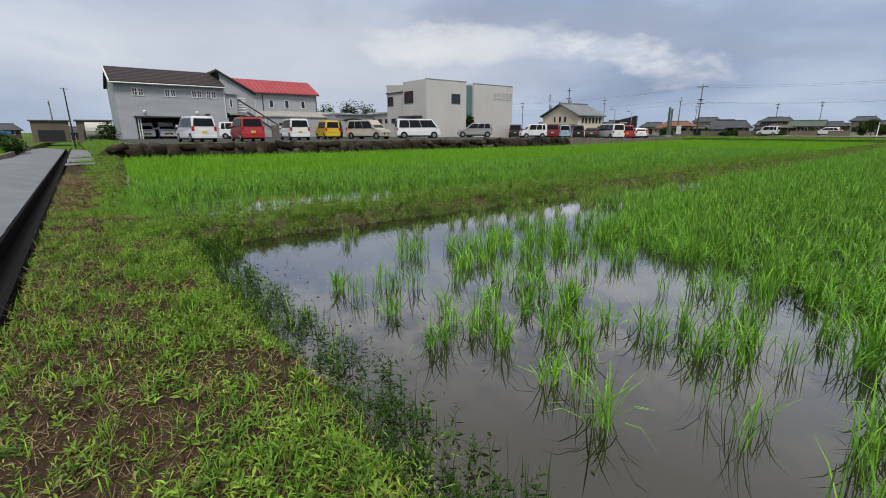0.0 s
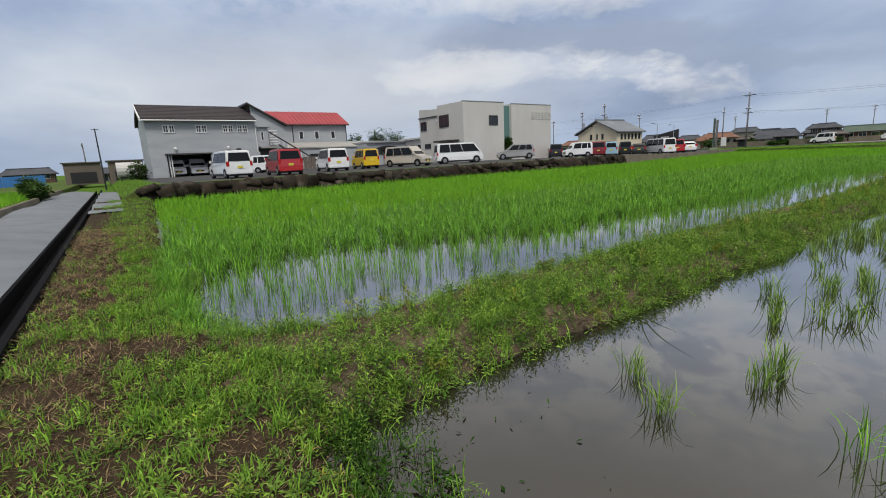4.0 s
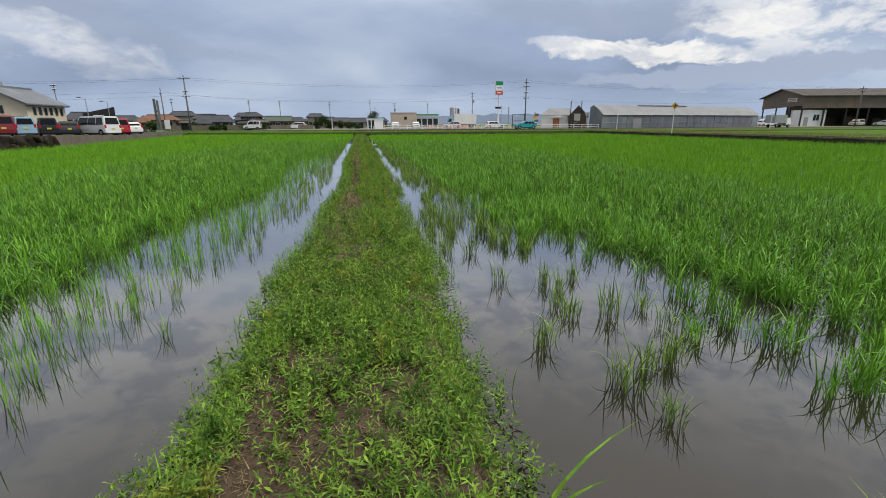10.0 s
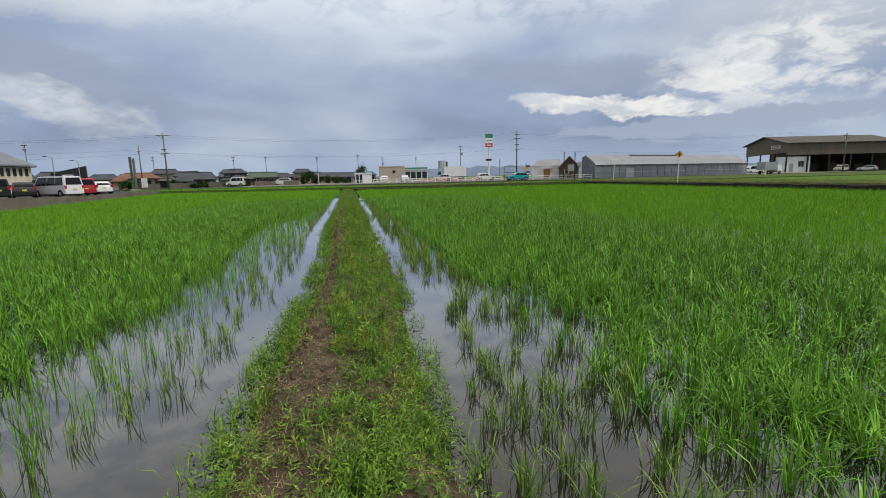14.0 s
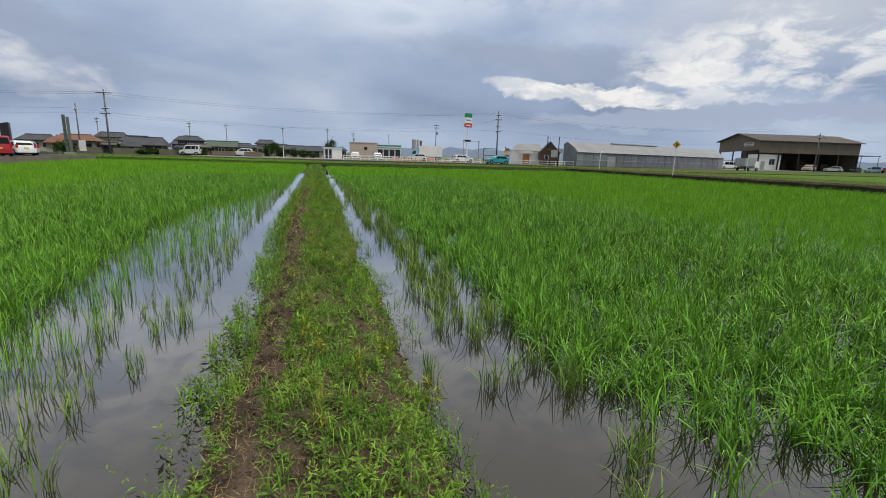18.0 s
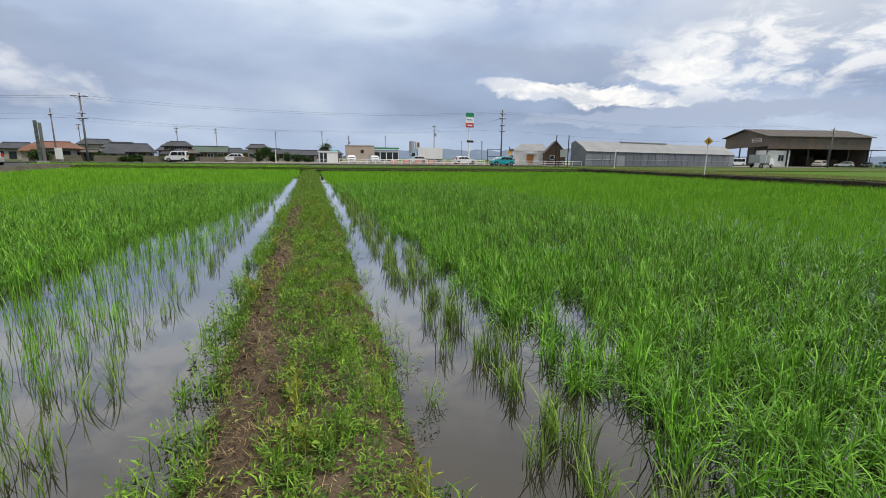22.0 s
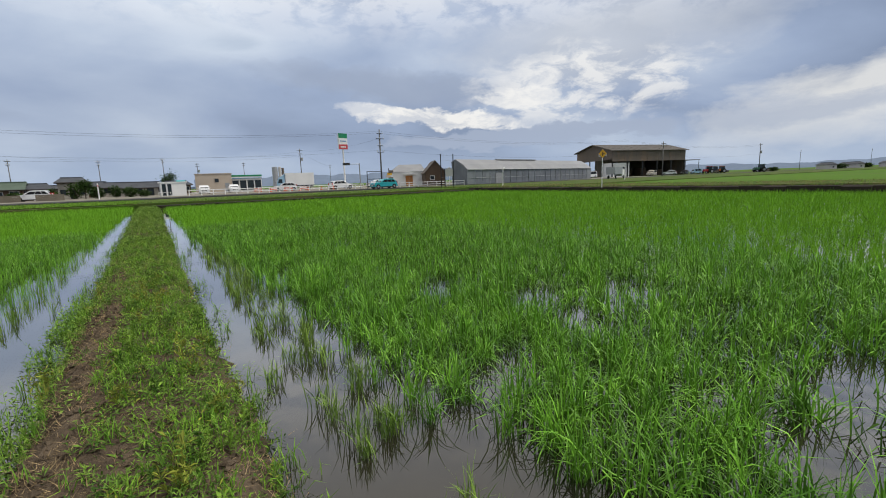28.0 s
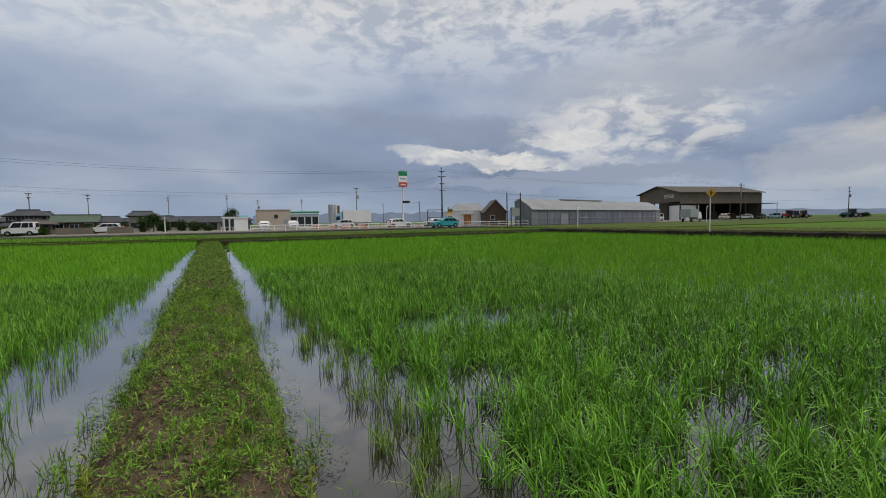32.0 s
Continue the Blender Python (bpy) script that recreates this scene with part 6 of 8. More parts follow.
for wy in (23.8, 26.4, 28.7, 31.2):
    window(rw, (X2, wy, 5.55), (0, 1, 0), (1, 0, 0), 0.66, 1.15 if wy > 24 else 0.8, M["frame"], 1, 0, 0.08)
part("lower_roof", Shape().prism([(X2, b0 + 1, 4.4), (X2 + 3.2, b0 + 1, 3.6), (X2 + 3.2, b0 + 1, 3.75), (X2, b0 + 1, 4.55)], (0, 17, 0)), M["concrete"], rw)
part("lower_front", Shape().box(X2 + 2.9, b0 + 2, LOT - 0.6, X2 + 3.05, b0 + 15, 3.62), M["siding"], rw)
window(rw, (X2 + 3.05, 27.0, 2.0), (0, 1, 0), (1, 0, 0), 1.6, 1.7, M["frame_dark"], 2)
for k in range(9):
    part("fence_panel", Shape().box(FX + 1.4, 22.2 + k * 0.5, LOT + 0.1 + 0.02 * (k % 2), FX + 1.45, 22.65 + k * 0.5, LOT + 1.5), M["iron"], rw)
carport = thing("carport", "dark curved carport roof on thin posts", "carport")
for k in range(8):
    a0_, a1_ = math.pi * (0.16 + 0.085 * k), math.pi * (0.16 + 0.085 * (k + 1))
    part("roof_panel", Shape().prism([(-50, 30.6 - 2.4 * math.cos(a0_), 2.0 + 1.15 * math.sin(a0_)), (-50, 30.6 - 2.4 * math.cos(a1_), 2.0 + 1.15 * math.sin(a1_)), (-50, 30.6 - 2.4 * math.cos(a1_), 2.06 + 1.15 * math.sin(a1_)), (-50, 30.6 - 2.4 * math.cos(a0_), 2.06 + 1.15 * math.sin(a0_))], (5, 0, 0)), M["frame_dark"], carport)
for px_ in (-49.7, -45.3):
    part("post", Shape().rod((px_, 32.6, LOT), (px_, 32.6, 2.75), 0.05, n=6), M["steel"], carport)
    part("post", Shape().rod((px_, 28.6, LOT), (px_, 28.6, 2.75), 0.05, n=6), M["steel"], carport)
back = thing("storage_building", "long low grey building behind the car park", "building")
part("wall", Shape().box(-66, 33.5, LOT - 0.6, -56, 52, 4.0), M["siding"], back)
part("roof", Shape().box(-66.3, 33.45, 4.0, -55.7, 52.3, 4.2), M["steel"], back)
part("red_sign", Shape().box(-55.69, 42.5, 3.5, -55.6, 44.5, 4.35), M["sign_red"], back)
for k in range(4):
    window(back, (-56, 36 + k * 3.6, 2.7), (0, 1, 0), (1, 0, 0), 1.3, 0.8, M["frame_dark"], 2)

# ---------------------------------------------------------------- cream box-like building
wb_ = thing("office_building", "cream stucco two-storey building of plain boxes", "building")
CX = -40.0
part("south_block", Shape().box(CX - 5.2, 38.3, LOT - 0.6, CX, 45.1, 7.95), M["stucco"], wb_, bevel=0.03)
part("north_block", Shape().box(CX - 8.5, 46.5, LOT - 0.6, CX - 0.05, 54.3, 7.85), M["stucco"], wb_, bevel=0.03)
part("glazed_link", Shape().box(CX - 4.0, 45.1, 3.2, CX - 0.45, 46.5, 7.6), M["glass_green"], wb_, "pale green glazed stairwell strip")
part("link_wall", Shape().box(CX - 8.5, 45.11, LOT - 0.6, CX - 2.0, 46.49, 3.2), M["stucco"], wb_)
part("west_block", Shape().box(CX - 10.2, 38.9, LOT - 0.6, CX - 5.21, 46.4, 6.75), M["stucco"], wb_)
part("west_parapet", Shape().prism([(CX - 10.2, 38.9, 6.75), (CX - 10.2, 38.9, 7.95), (CX - 5.2, 38.9, 7.6), (CX - 5.2, 38.9, 6.75)], (0, 0.2, 0)).box(CX - 10.2, 39.1, 6.75, CX - 10.0, 46.4, 7.9), M["stucco"], wb_)
part("roof_edge", Shape().box(CX - 10.3, 38.78, 6.72, CX - 5.15, 38.9, 6.86), M["frame_dark"], wb_)
for bx_, by0, by1, bz in ((CX, 38.28, 45.12, 7.95), (CX - 0.05, 46.48, 54.32, 7.85)):
    part("parapet_cap", Shape().box(bx_ - 0.2, by0, bz, bx_ + 0.04, by1, bz + 0.07), M["steel"], wb_)
window(wb_, (CX, 43.2, 5.75), (0, 1, 0), (1, 0, 0), 1.5, 1.2, M["frame_dark"], 2)
window(wb_, (CX - 9.2, 38.9, 5.7), (1, 0, 0), (0, -1, 0), 1.4, 1.2, M["frame_dark"], 2)
window(wb_, (CX - 8.4, 38.9, 3.05), (1, 0, 0), (0, -1, 0), 1.4, 0.6, M["frame_dark"], 2)
window(wb_, (CX - 3.8, 38.3, 5.95), (1, 0, 0), (0, -1, 0), 2.0, 1.5, M["frame_dark"], 2)
window(wb_, (CX - 1.9, 45.8, 5.3), (0, 1, 0), (1, 0, 0), 1.0, 0.9, M["frame_dark"], 1)
part("canopy", Shape().box(CX - 4.8, 37.2, 3.35, CX - 0.9, 38.3, 3.55), M["frame_dark"], wb_)
part("entrance", Shape().box(CX - 4.4, 38.27, LOT, CX - 3.2, 38.31, 3.0), M["frame_dark"], wb_)
part("wall_lamp", Shape().rod((CX - 6.0, 38.9, 6.2), (CX - 6.0, 38.75, 6.15), 0.12, n=8), M["frame"], wb_)
part("meter_box", Shape().box(CX - 6.2, 38.7, 1.9, CX - 5.7, 38.9, 2.5), M["frame_dark"], wb_)
for rz_ in (6.72, 6.18):
    for k in range(6):
        yy = 50.3 + k * 0.66
        hgt = 0.36
        part("wall_letter", Shape().box(CX - 0.05, yy, rz_ - hgt / 2, CX + 0.02, yy + 0.42, rz_ - hgt / 2 + 0.1).box(CX - 0.05, yy, rz_ - hgt / 2 + 0.1, CX + 0.02, yy + 0.12, rz_ + hgt / 2).box(CX - 0.05, yy + 0.12, rz_ + hgt / 2 - 0.1, CX + 0.02, yy + 0.42, rz_ + hgt / 2), M["stucco"], wb_)
annex = thing("side_building", "low cream annex with three small windows", "building")
part("wall", Shape().box(-57, 40, LOT - 0.6, -50.6, 47, 4.2), M["stucco"], annex)
part("roof", Shape().box(-57.3, 39.7, 4.2, -50.4, 47.2, 4.42), M["stucco"], annex)
for k in range(3):
    window(annex, (-56 + k * 2.0, 40, 3.1), (1, 0, 0), (0, -1, 0), 1.1, 0.6, M["frame_dark"], 2)
bush(CX - 0.2, 45.8, LOT, 2.9, 1.3, 11, "tall slender shrub beside the glazed stairwell")

# ---------------------------------------------------------------- parked cars
WL = "white boxy kei van with dark glass, parked on asphalt"
park(make_car("minivan", M["car_white"], "white minivan with black rear window, parked nose in"), -31.8, 10.1, 184)
park(make_car("minivan", M["car_red"], "bright red compact minivan with black roof", "plate", ("black_roof",)), -31.6, 13.75, 176)
park(make_car("minivan", M["car_white"], "white tall wagon with dark side windows"), -34.0, 18.6, 172)
park(make_car("kei", M["car_yellow"], "bright yellow kei wagon with dark rear glass"), -35.6, 22.6, 173)
park(make_car("minivan", M["car_beige"], "pale champagne minivan facing the field"), -33.6, 26.1, 22, )
park(make_car("van", M["car_white"], "large white delivery van with black side glass", "plate_white"), -33.6, 32.2, 66)
park(make_car("wagon", M["car_grey"], "silver grey tall wagon seen from behind"), -36.5, 43.4, 232)
park(make_car("kei", M["car_white"], WL), -46.2, 17.0, 60)
park(make_car("kei", M["car_black"], "small black car behind the yellow wagon"), -41.5, 26.2, 160)
park(make_car("kei", M["car_white"], "white kei truck-like van inside the garage"), FX - 3.0, 9.45, 0)
park(make_car("minivan", M["car_white"], "white minivan facing out of the garage"), FX - 3.3, 11.45, 0)
park(make_car("kei", M["car_white"], "white kei wagon with a row of dark windows"), -32.6, 50.3, 237)
for x, y, h, kind, paint, lab in ((-32.4, 54.2, 128, "minivan", "darkred", "dark red minivan parked in the far row"), (-31.6, 56.0, 124, "kei", "lightblue", "light blue rounded kei car in the far row"), (-31.0, 58.2, 124, "kei", "black", "black kei van with a pale roof rack in the far row"), (-30.6, 60.8, 122, "hatch", "black", "black hatchback in the far row"), (-31.0, 64.0, 122, "kei", "black", "small black car in the far row"), (-28.2, 61.6, 150, "van", "white", "white van with dark windows in the far row"), (-28.6, 66.4, 128, "minivan", "red", "red minivan at the end of the row"), (-30.2, 72.6, 140, "hatch", "white", "white hatchback beyond the row"), (-31.6, 76, 140, "hatch", "grey", "grey hatchback beyond the row"), (-38.5, 53.5, 130, "minivan", "black", "black minivan behind the row"), (-40.0, 62, 90, "kei", "white", "white kei van at the back of the lot")):
    park(make_car(kind, M["car_" + paint], lab), x, y, h)
park(make_car("hatch", M["car_teal"], "bright teal hatchback standing on the road", "plate_white"), 31.2, 91.2, 184, ROAD)
park(make_car("hatch", M["car_white"], "white hatchback parked at the forecourt", "plate_white"), 21.0, 112.0, 170, ROAD + 0.02)
park(make_car("hatch", M["car_white"], "white hatchback parked nose out before the shop", "plate_white"), 8.2, 118.0, 265, ROAD + 0.02)
park(make_car("hatch", M["car_white"], "white compact car before the tan building", "plate_white"), 13.2, 118.5, 268, ROAD + 0.02)
park(make_car("hatch", M["car_white"], "white hatchback waiting beside the sign", "plate_white"), 29.0, 104.5, 5, ROAD + 0.02)
park(make_car("hatch", M["car_white"], "white hatchback on the road edge", "plate_white"), 39.0, 111.0, 180, ROAD + 0.02)
park(make_car("hatch", M["car_white"], "small white car by the old houses", "plate_white"), -13.5, 108.5, 178, ROAD)
park(make_car("kei", M["car_white"], "white kei van by the old houses"), -22.0, 106.5, 178, ROAD)

# ---------------------------------------------------------------- houses along the far road
ch = house("guest_house", "large cream house with a grey gabled roof", -46.5, 78.5, -92, 7.5, 8.2, 3.7, 2.2, M["film_side"], M["cream"], 0.0, 0.5, 1, 3, 0.55, None, None, 1.0)
for k in range(6):
    window(ch, (-2.8 + k * 1.05, 4.1, 2.9), (1, 0, 0), (0, 1, 0), 0.5, 1.0, M["frame_dark"])
for k in (-1.2, 0.0, 1.2):
    window(ch, (3.75, k, 3.1), (0, 1, 0), (1, 0, 0), 0.42, 1.0, M["frame_dark"])
part("porch_roof", Shape().prism([(3.75, -4.4, 2.1), (5.6, -4.4, 1.7), (5.6, -4.4, 1.85), (3.75, -4.4, 2.25)], (0, 8.0, 0)), M["iron"], ch)
bb = thing("black_building", "small black clad building with a slanted roofline", "building", at=pose(-39.8, 86.0, ROAD, 0, 0, 25))
part("wall", Shape().prism([(-2.0, -2, 0), (2.0, -2, 0), (2.0, -2, 3.7), (-2.0, -2, 2.7)], (0, 4, 0)), M["blackwall"], bb)
part("sign_bar", Shape().box(-0.8, -2.04, 2.35, 0.5, -2.0, 2.47), M["sign_white"], bb)
house("house", "old house with dark tiled roof behind the black building", -46.5, 95.0, 20, 6, 6, 2.4, 1.5, M["tile"], M["wood"], 1.2)
house("house", "low house with an orange tiled roof", -40.5, 109.5, 8, 7.5, 6, 2.5, 1.25, M["orange_roof"], M["plaster"], 1.6, annex=(3.0, 1.5, 2.0, -2.6))
house("house", "wide old house with grey tiled gable roof", -30.9, 113.0, 6, 7.6, 6.5, 2.0, 1.75, M["tile"], M["plaster"], 1.0, 0.7, 1, 4, annex=(3.4, 1.6, 1.7, -2.0))
house("house", "two-storey old house with grey tiled roofs", -24.8, 119.5, 4, 5.2, 5, 3.55, 1.05, M["tile"], M["wood"], 1.5, 0.6, 2, 3, annex=(3.4, 2.4, 2.0, 1.4))
house("house", "barn-like house with a dull green metal roof", -18.6, 117.6, 3, 6.6, 6, 2.2, 1.35, M["green_roof"], M["wood"], 0.05, 0.5, 1, 3)
house("house", "low grey house with flat-pitched roof", -12.6, 127.0, 0, 6.5, 5.5, 2.2, 0.7, M["tile"], M["plaster"], 1.0, 0.5, 1, 3)
house("house", "small house with dark roof in the distance", -8.6, 134.0, 0, 5.0, 5.5, 2.6, 1.0, M["tile"], M["wood"], 1.0, 0.5, 1, 2)
house("bungalow", "pale bungalow with a low grey-green hipped roof", -0.9, 127.0, 0, 9.0, 6.5, 1.9, 1.25, M["tile"], M["plaster"], 2.0, 0.5, 1, 4)
for x, y, w2, h2, rr2, lab in ((-56, 130, 7, 2.6, 1.4, "tile"), (-66, 118, 8, 2.6, 1.5, "tile"), (-78, 110, 7, 2.8, 1.4, "orange_roof"), (-50, 150, 8, 4.4, 1.5, "tile"), (-35, 160, 8, 4.4, 1.3, "tile"), (-92, 104, 8, 2.6, 1.6, "tile"), (-62, 100, 6, 2.4, 1.5, "tile")):
    house("house", "distant house with a tiled roof across the road", x, y, 8, w2, 6, h2, rr2, M[lab], M["plaster"], 1.3, 0.5, 1, 3)
for x, y, w2, h2, rr2, rf, wl_ in ((-35.0, 121.0, 6.0, 3.0, 1.2, "tile", "plaster"), (-27.4, 126.0, 6.0, 2.6, 1.3, "tile", "wood"), (-21.6, 112.5, 3.4, 1.9, 0.7, "iron_roof", "iron"), (-14.8, 119.0, 4.4, 2.2, 1.0, "tile", "wood"), (-10.6, 121.0, 4.6, 3.4, 0.9, "tile", "plaster"), (-44.8, 116.0, 5.0, 2.4, 1.2, "tile", "wood"), (-5.2, 132.0, 6.4, 2.2, 1.1, "tile", "plaster"), (4.6, 136.0, 6.0, 2.4, 1.0, "tile", "wood")):
    house("house", "old low house with a dark roof among the far houses", x, y, 5, w2, 5, h2, rr2, M[rf], M[wl_], 1.0, 0.5, 1, 3)
for x, w2 in ((-38.0, 4.5), (-31.5, 5.0), (-25.4, 3.2), (-16.5, 4.0), (-11.5, 3.0)):
    gw = thing("garden_wall", "low weathered block wall in front of a far house", "wall", "garden walls", at=pose(x, 106.3, ROAD - 0.1))
    for k in range(4):
        part("block_course", Shape().box(-w2 / 2, 0, 0.25 * k, w2 / 2, 0.14 - 0.01 * (k % 2), 0.25 * k + 0.245), M["old_concrete"], gw)
ln = house("lean_to", "grey lean-to shed beside the old houses", -36.0, 110.5, 5, 2.6, 3, 1.8, 0.5, M["iron_roof"], M["iron"], 0.05, 0.3, 1, 1)
for k, (x, y, h, w2) in enumerate(((-27.6, 108.0, 1.1, 3.2), (-22.8, 108.5, 0.9, 1.6), (-9.4, 112.0, 2.6, 2.2), (-6.9, 112.5, 1.9, 2.4), (-4.6, 112.8, 2.0, 2.0), (-2.6, 112.5, 1.7, 2.2), (-0.8, 112.0, 1.2, 2.0), (-35.0, 93.8, 1.6, 2.2), (-17.4, 110.0, 0.8, 1.5), (-38.0, 99.0, 1.8, 2.4), (-33.6, 107.5, 1.5, 2.2), (-29.0, 105.5, 0.9, 2.6), (-24.2, 107.0, 1.3, 1.7), (-20.2, 107.2, 1.1, 2.0), (-15.4, 108.8, 1.4, 2.2), (-12.0, 110.5, 1.7, 2.0))):
    bush(x, y, ROAD - 0.12, h, w2, 40 + k, "rounded dark green garden shrub")
for k, (x, y, h) in enumerate(((-8.4, 113.5, 3.3), (-75.5, 46.0, 6.0), (-75, 50.0, 5.7), (-76, 41.5, 5.4), (3.5, 150, 5.0), (-60, 16.0, 0.0))):
    if h:
        tree(x, y, 0.5, h, h * 0.30, 70 + k, "dark green tree rising behind the buildings")

# convenience store, tan building, kiosk, forecourt
tb = thing("tan_building", "plain tan flat-roofed building", "building", at=pose(12.3, 140.0, ROAD, 0, 0, -8))
part("wall", Shape().box(-3.6, -3, -0.1, 3.6, 3, 4.0), M["tan"], tb)
part("parapet", Shape().box(-3.7, -3.1, 4.0, 3.7, 3.1, 4.15), M["tan"], tb)
window(tb, (0.6, -3, 2.6), (1, 0, 0), (0, -1, 0), 0.8, 0.8, M["frame_dark"])
part("door", Shape().box(2.2, -3.04, 0, 3.1, -3.0, 2.0), M["steel"], tb)
part("side_panel", Shape().box(-3.64, -2.5, 0, -3.6, 2.5, 3.5), M["steel"], tb)
st = thing("convenience_store", "low white shop with a green and white fascia", "shop", at=pose(19.4, 142.0, ROAD, 0, 0, -8))
part("wall", Shape().box(-3.2, -3, -0.1, 3.2, 3, 2.9), M["white"], st)
part("fascia", Shape().box(-3.3, -3.3, 2.9, 3.3, 3, 3.75), M["sign_white"], st)
part("fascia_stripe", Shape().box(-3.3, -3.33, 3.35, 3.3, -3.3, 3.72), M["sign_green"], st)
part("fascia_line", Shape().box(-3.3, -3.33, 2.92, 3.3, -3.3, 3.05), M["sign_blue"], st)
for k in range(4):
    window(st, (-2.4 + k * 1.6, -3, 1.4), (1, 0, 0), (0, -1, 0), 1.45, 2.3, M["frame"])
kb = thing("kiosk", "small white prefabricated hut with a dark glass door", "hut", at=pose(2.9, 104.8, ROAD - 0.1, 0, 0, 0))
part("wall", Shape().box(-1.7, -1.2, 0, 1.7, 1.2, 2.05), M["white"], kb)
part("roof", Shape().box(-1.85, -1.3, 2.05, 1.85, 1.3, 2.2), M["white"], kb)
part("corner_post", Shape().box(-1.72, -1.24, 0, -1.6, -1.2, 2.05), M["steel"], kb)
for k in range(2):
    window(kb, (-1.15 + k * 0.7, -1.2, 1.05), (1, 0, 0), (0, -1, 0), 0.62, 1.8, M["frame"])
for k in range(5):
    part("step_rail", Shape().rod((-1.9 + k * 0.5, -1.9, -0.1), (-1.9 + k * 0.5, -1.9, 0.7), 0.03, n=5), M["white"], kb)
part("step_rail", Shape().rod((-1.9, -1.9, 0.7), (0.1, -1.9, 0.7), 0.03, n=5), M["white"], kb)
part("tank", Shape().rod((0.6, 1.6, 2.0), (1.8, 1.6, 2.0), 0.45, n=12), M["car_teal"], kb, "teal rounded tank behind the hut")
tk = thing("box_truck", "white box truck with a pale blue cab", "truck", at=pose(24.6, 118.5, ROAD + 0.02, 0, 0, 172))
part("cargo_box", Shape().box(-3.6, -1.1, 0.95, 1.9, 1.1, 3.35), M["white"], tk, bevel=0.03)
cab = part("cab", Shape().prism([(2.0, -1.02, 0.5), (3.55, -1.02, 0.5), (3.55, -1.02, 1.35), (3.2, -1.02, 2.45), (2.0, -1.02, 2.5)], (0, 2.04, 0)), M["car_lightblue"], tk, bevel=0.06)
part("wind_deflector", Shape().prism([(2.0, -0.9, 2.5), (3.0, -0.9, 2.5), (2.0, -0.9, 3.15)], (0, 1.8, 0)), M["car_lightblue"], cab)
part("windscreen", Shape().panel([(3.52, -0.9, 1.45), (3.52, 0.9, 1.45), (3.24, 0.9, 2.3), (3.24, -0.9, 2.3)], (1, 0, 0.3), 0.03), M["glass"], cab)
for sd in (-1, 1):
    part("side_window", Shape().panel([(2.5, sd * 1.02, 1.45), (3.35, sd * 1.02, 1.45), (3.12, sd * 1.02, 2.2), (2.5, sd * 1.02, 2.2)], (0, sd, 0), 0.02), M["glass"], cab)
    for x in (-2.4, 2.75):
        wheel(tk, x, sd * 0.92, 0.42, sd)
part("chassis", Shape().box(-3.5, -0.5, 0.5, 2.2, 0.5, 0.92), M["black"], tk)
part("number_plate", Shape().box(3.54, -0.2, 0.6, 3.6, 0.2, 0.78), M["plate_white"], tk)
tw = thing("water_tower", "pale green and white tanks standing far behind the shop", "tower", at=pose(33.7, 172, ROAD + 0.02))
for dx_, wd, hh2, mt in ((-0.9, 1.5, 6.6, "steel"), (0.6, 0.8, 6.6, "stucco"), (1.5, 0.7, 6.2, "iron")):
    part("tank", Shape().rod((dx_, 0, 0), (dx_, 0, hh2), wd * 0.55, n=14), M[mt], tw, smooth=False)
    part("cap", Shape().rod((dx_, 0, hh2), (dx_, 0, hh2 + 0.2), wd * 0.58, wd * 0.2, n=14), M[mt], tw)
# tall shop sign
sg = thing("pylon_sign", "tall roadside shop sign with green, white and red bands", "sign", at=pose(29.7, 104.1, ROAD, 0, 0, 8))
part("post", Shape().rod((0, 0, -0.2), (0, 0, 7.0), 0.16, 0.13, n=10), M["white"], sg)
bx2 = part("sign_box", Shape().box(-0.85, -0.2, 7.0, 0.85, 0.2, 9.75), M["sign_white"], sg, bevel=0.02)
part("green_band", Shape().box(-0.85, -0.22, 8.95, 0.85, -0.2, 9.74), M["sign_green"], bx2)
part("blue_band", Shape().box(-0.6, -0.22, 8.35, 0.6, -0.2, 8.5), M["sign_blue"], bx2)
part("red_band", Shape().box(-0.85, -0.22, 7.02, 0.85, -0.2, 7.85), M["sign_red"], bx2)
part("white_bar", Shape().box(-0.5, -0.235, 7.3, 0.5, -0.22, 7.5), M["sign_white"], bx2)
tl = thing("traffic_signal", "traffic light on a horizontal arm", "traffic light", at=pose(29.9, 97.5, ROAD))
part("post", Shape().rod((0, 0, -0.2), (0, 0, 4.2), 0.10, n=8), M["steel"], tl)
part("arm", Shape().rod((0, 0, 4.1), (-1.8, 0, 4.1), 0.05, n=6), M["steel"], tl)
hb = part("signal_head", Shape().box(-2.9, -0.15, 3.92, -1.7, 0.1, 4.3), M["dark_steel"], tl, bevel=0.04)
for k in range(3):
    part("lens", Shape().rod((-2.68 + k * 0.38, -0.15, 4.11), (-2.68 + k * 0.38, -0.18, 4.11), 0.13, n=10), M["frame_dark"], hb)
fm = thing("notice_frame", "empty dark steel notice board frame", "frame", at=pose(30.4, 92.8, ROAD - 0.1, 0, 0, -14))
for x in (-1.15, 1.15):
    part("post", Shape().rod((x, 0, -0.3), (x, 0, 2.85), 0.06, n=6), M["dark_steel"], fm)
for z in (2.8, 1.6, 0.9):
    part("rail", Shape().rod((-1.15, 0, z), (1.15, 0, z), 0.05, n=6), M["dark_steel"], fm)
hedge = thing("sign_tower", "stack of small coloured notice panels on a post", "sign", at=pose(36.8, 100.5, ROAD))
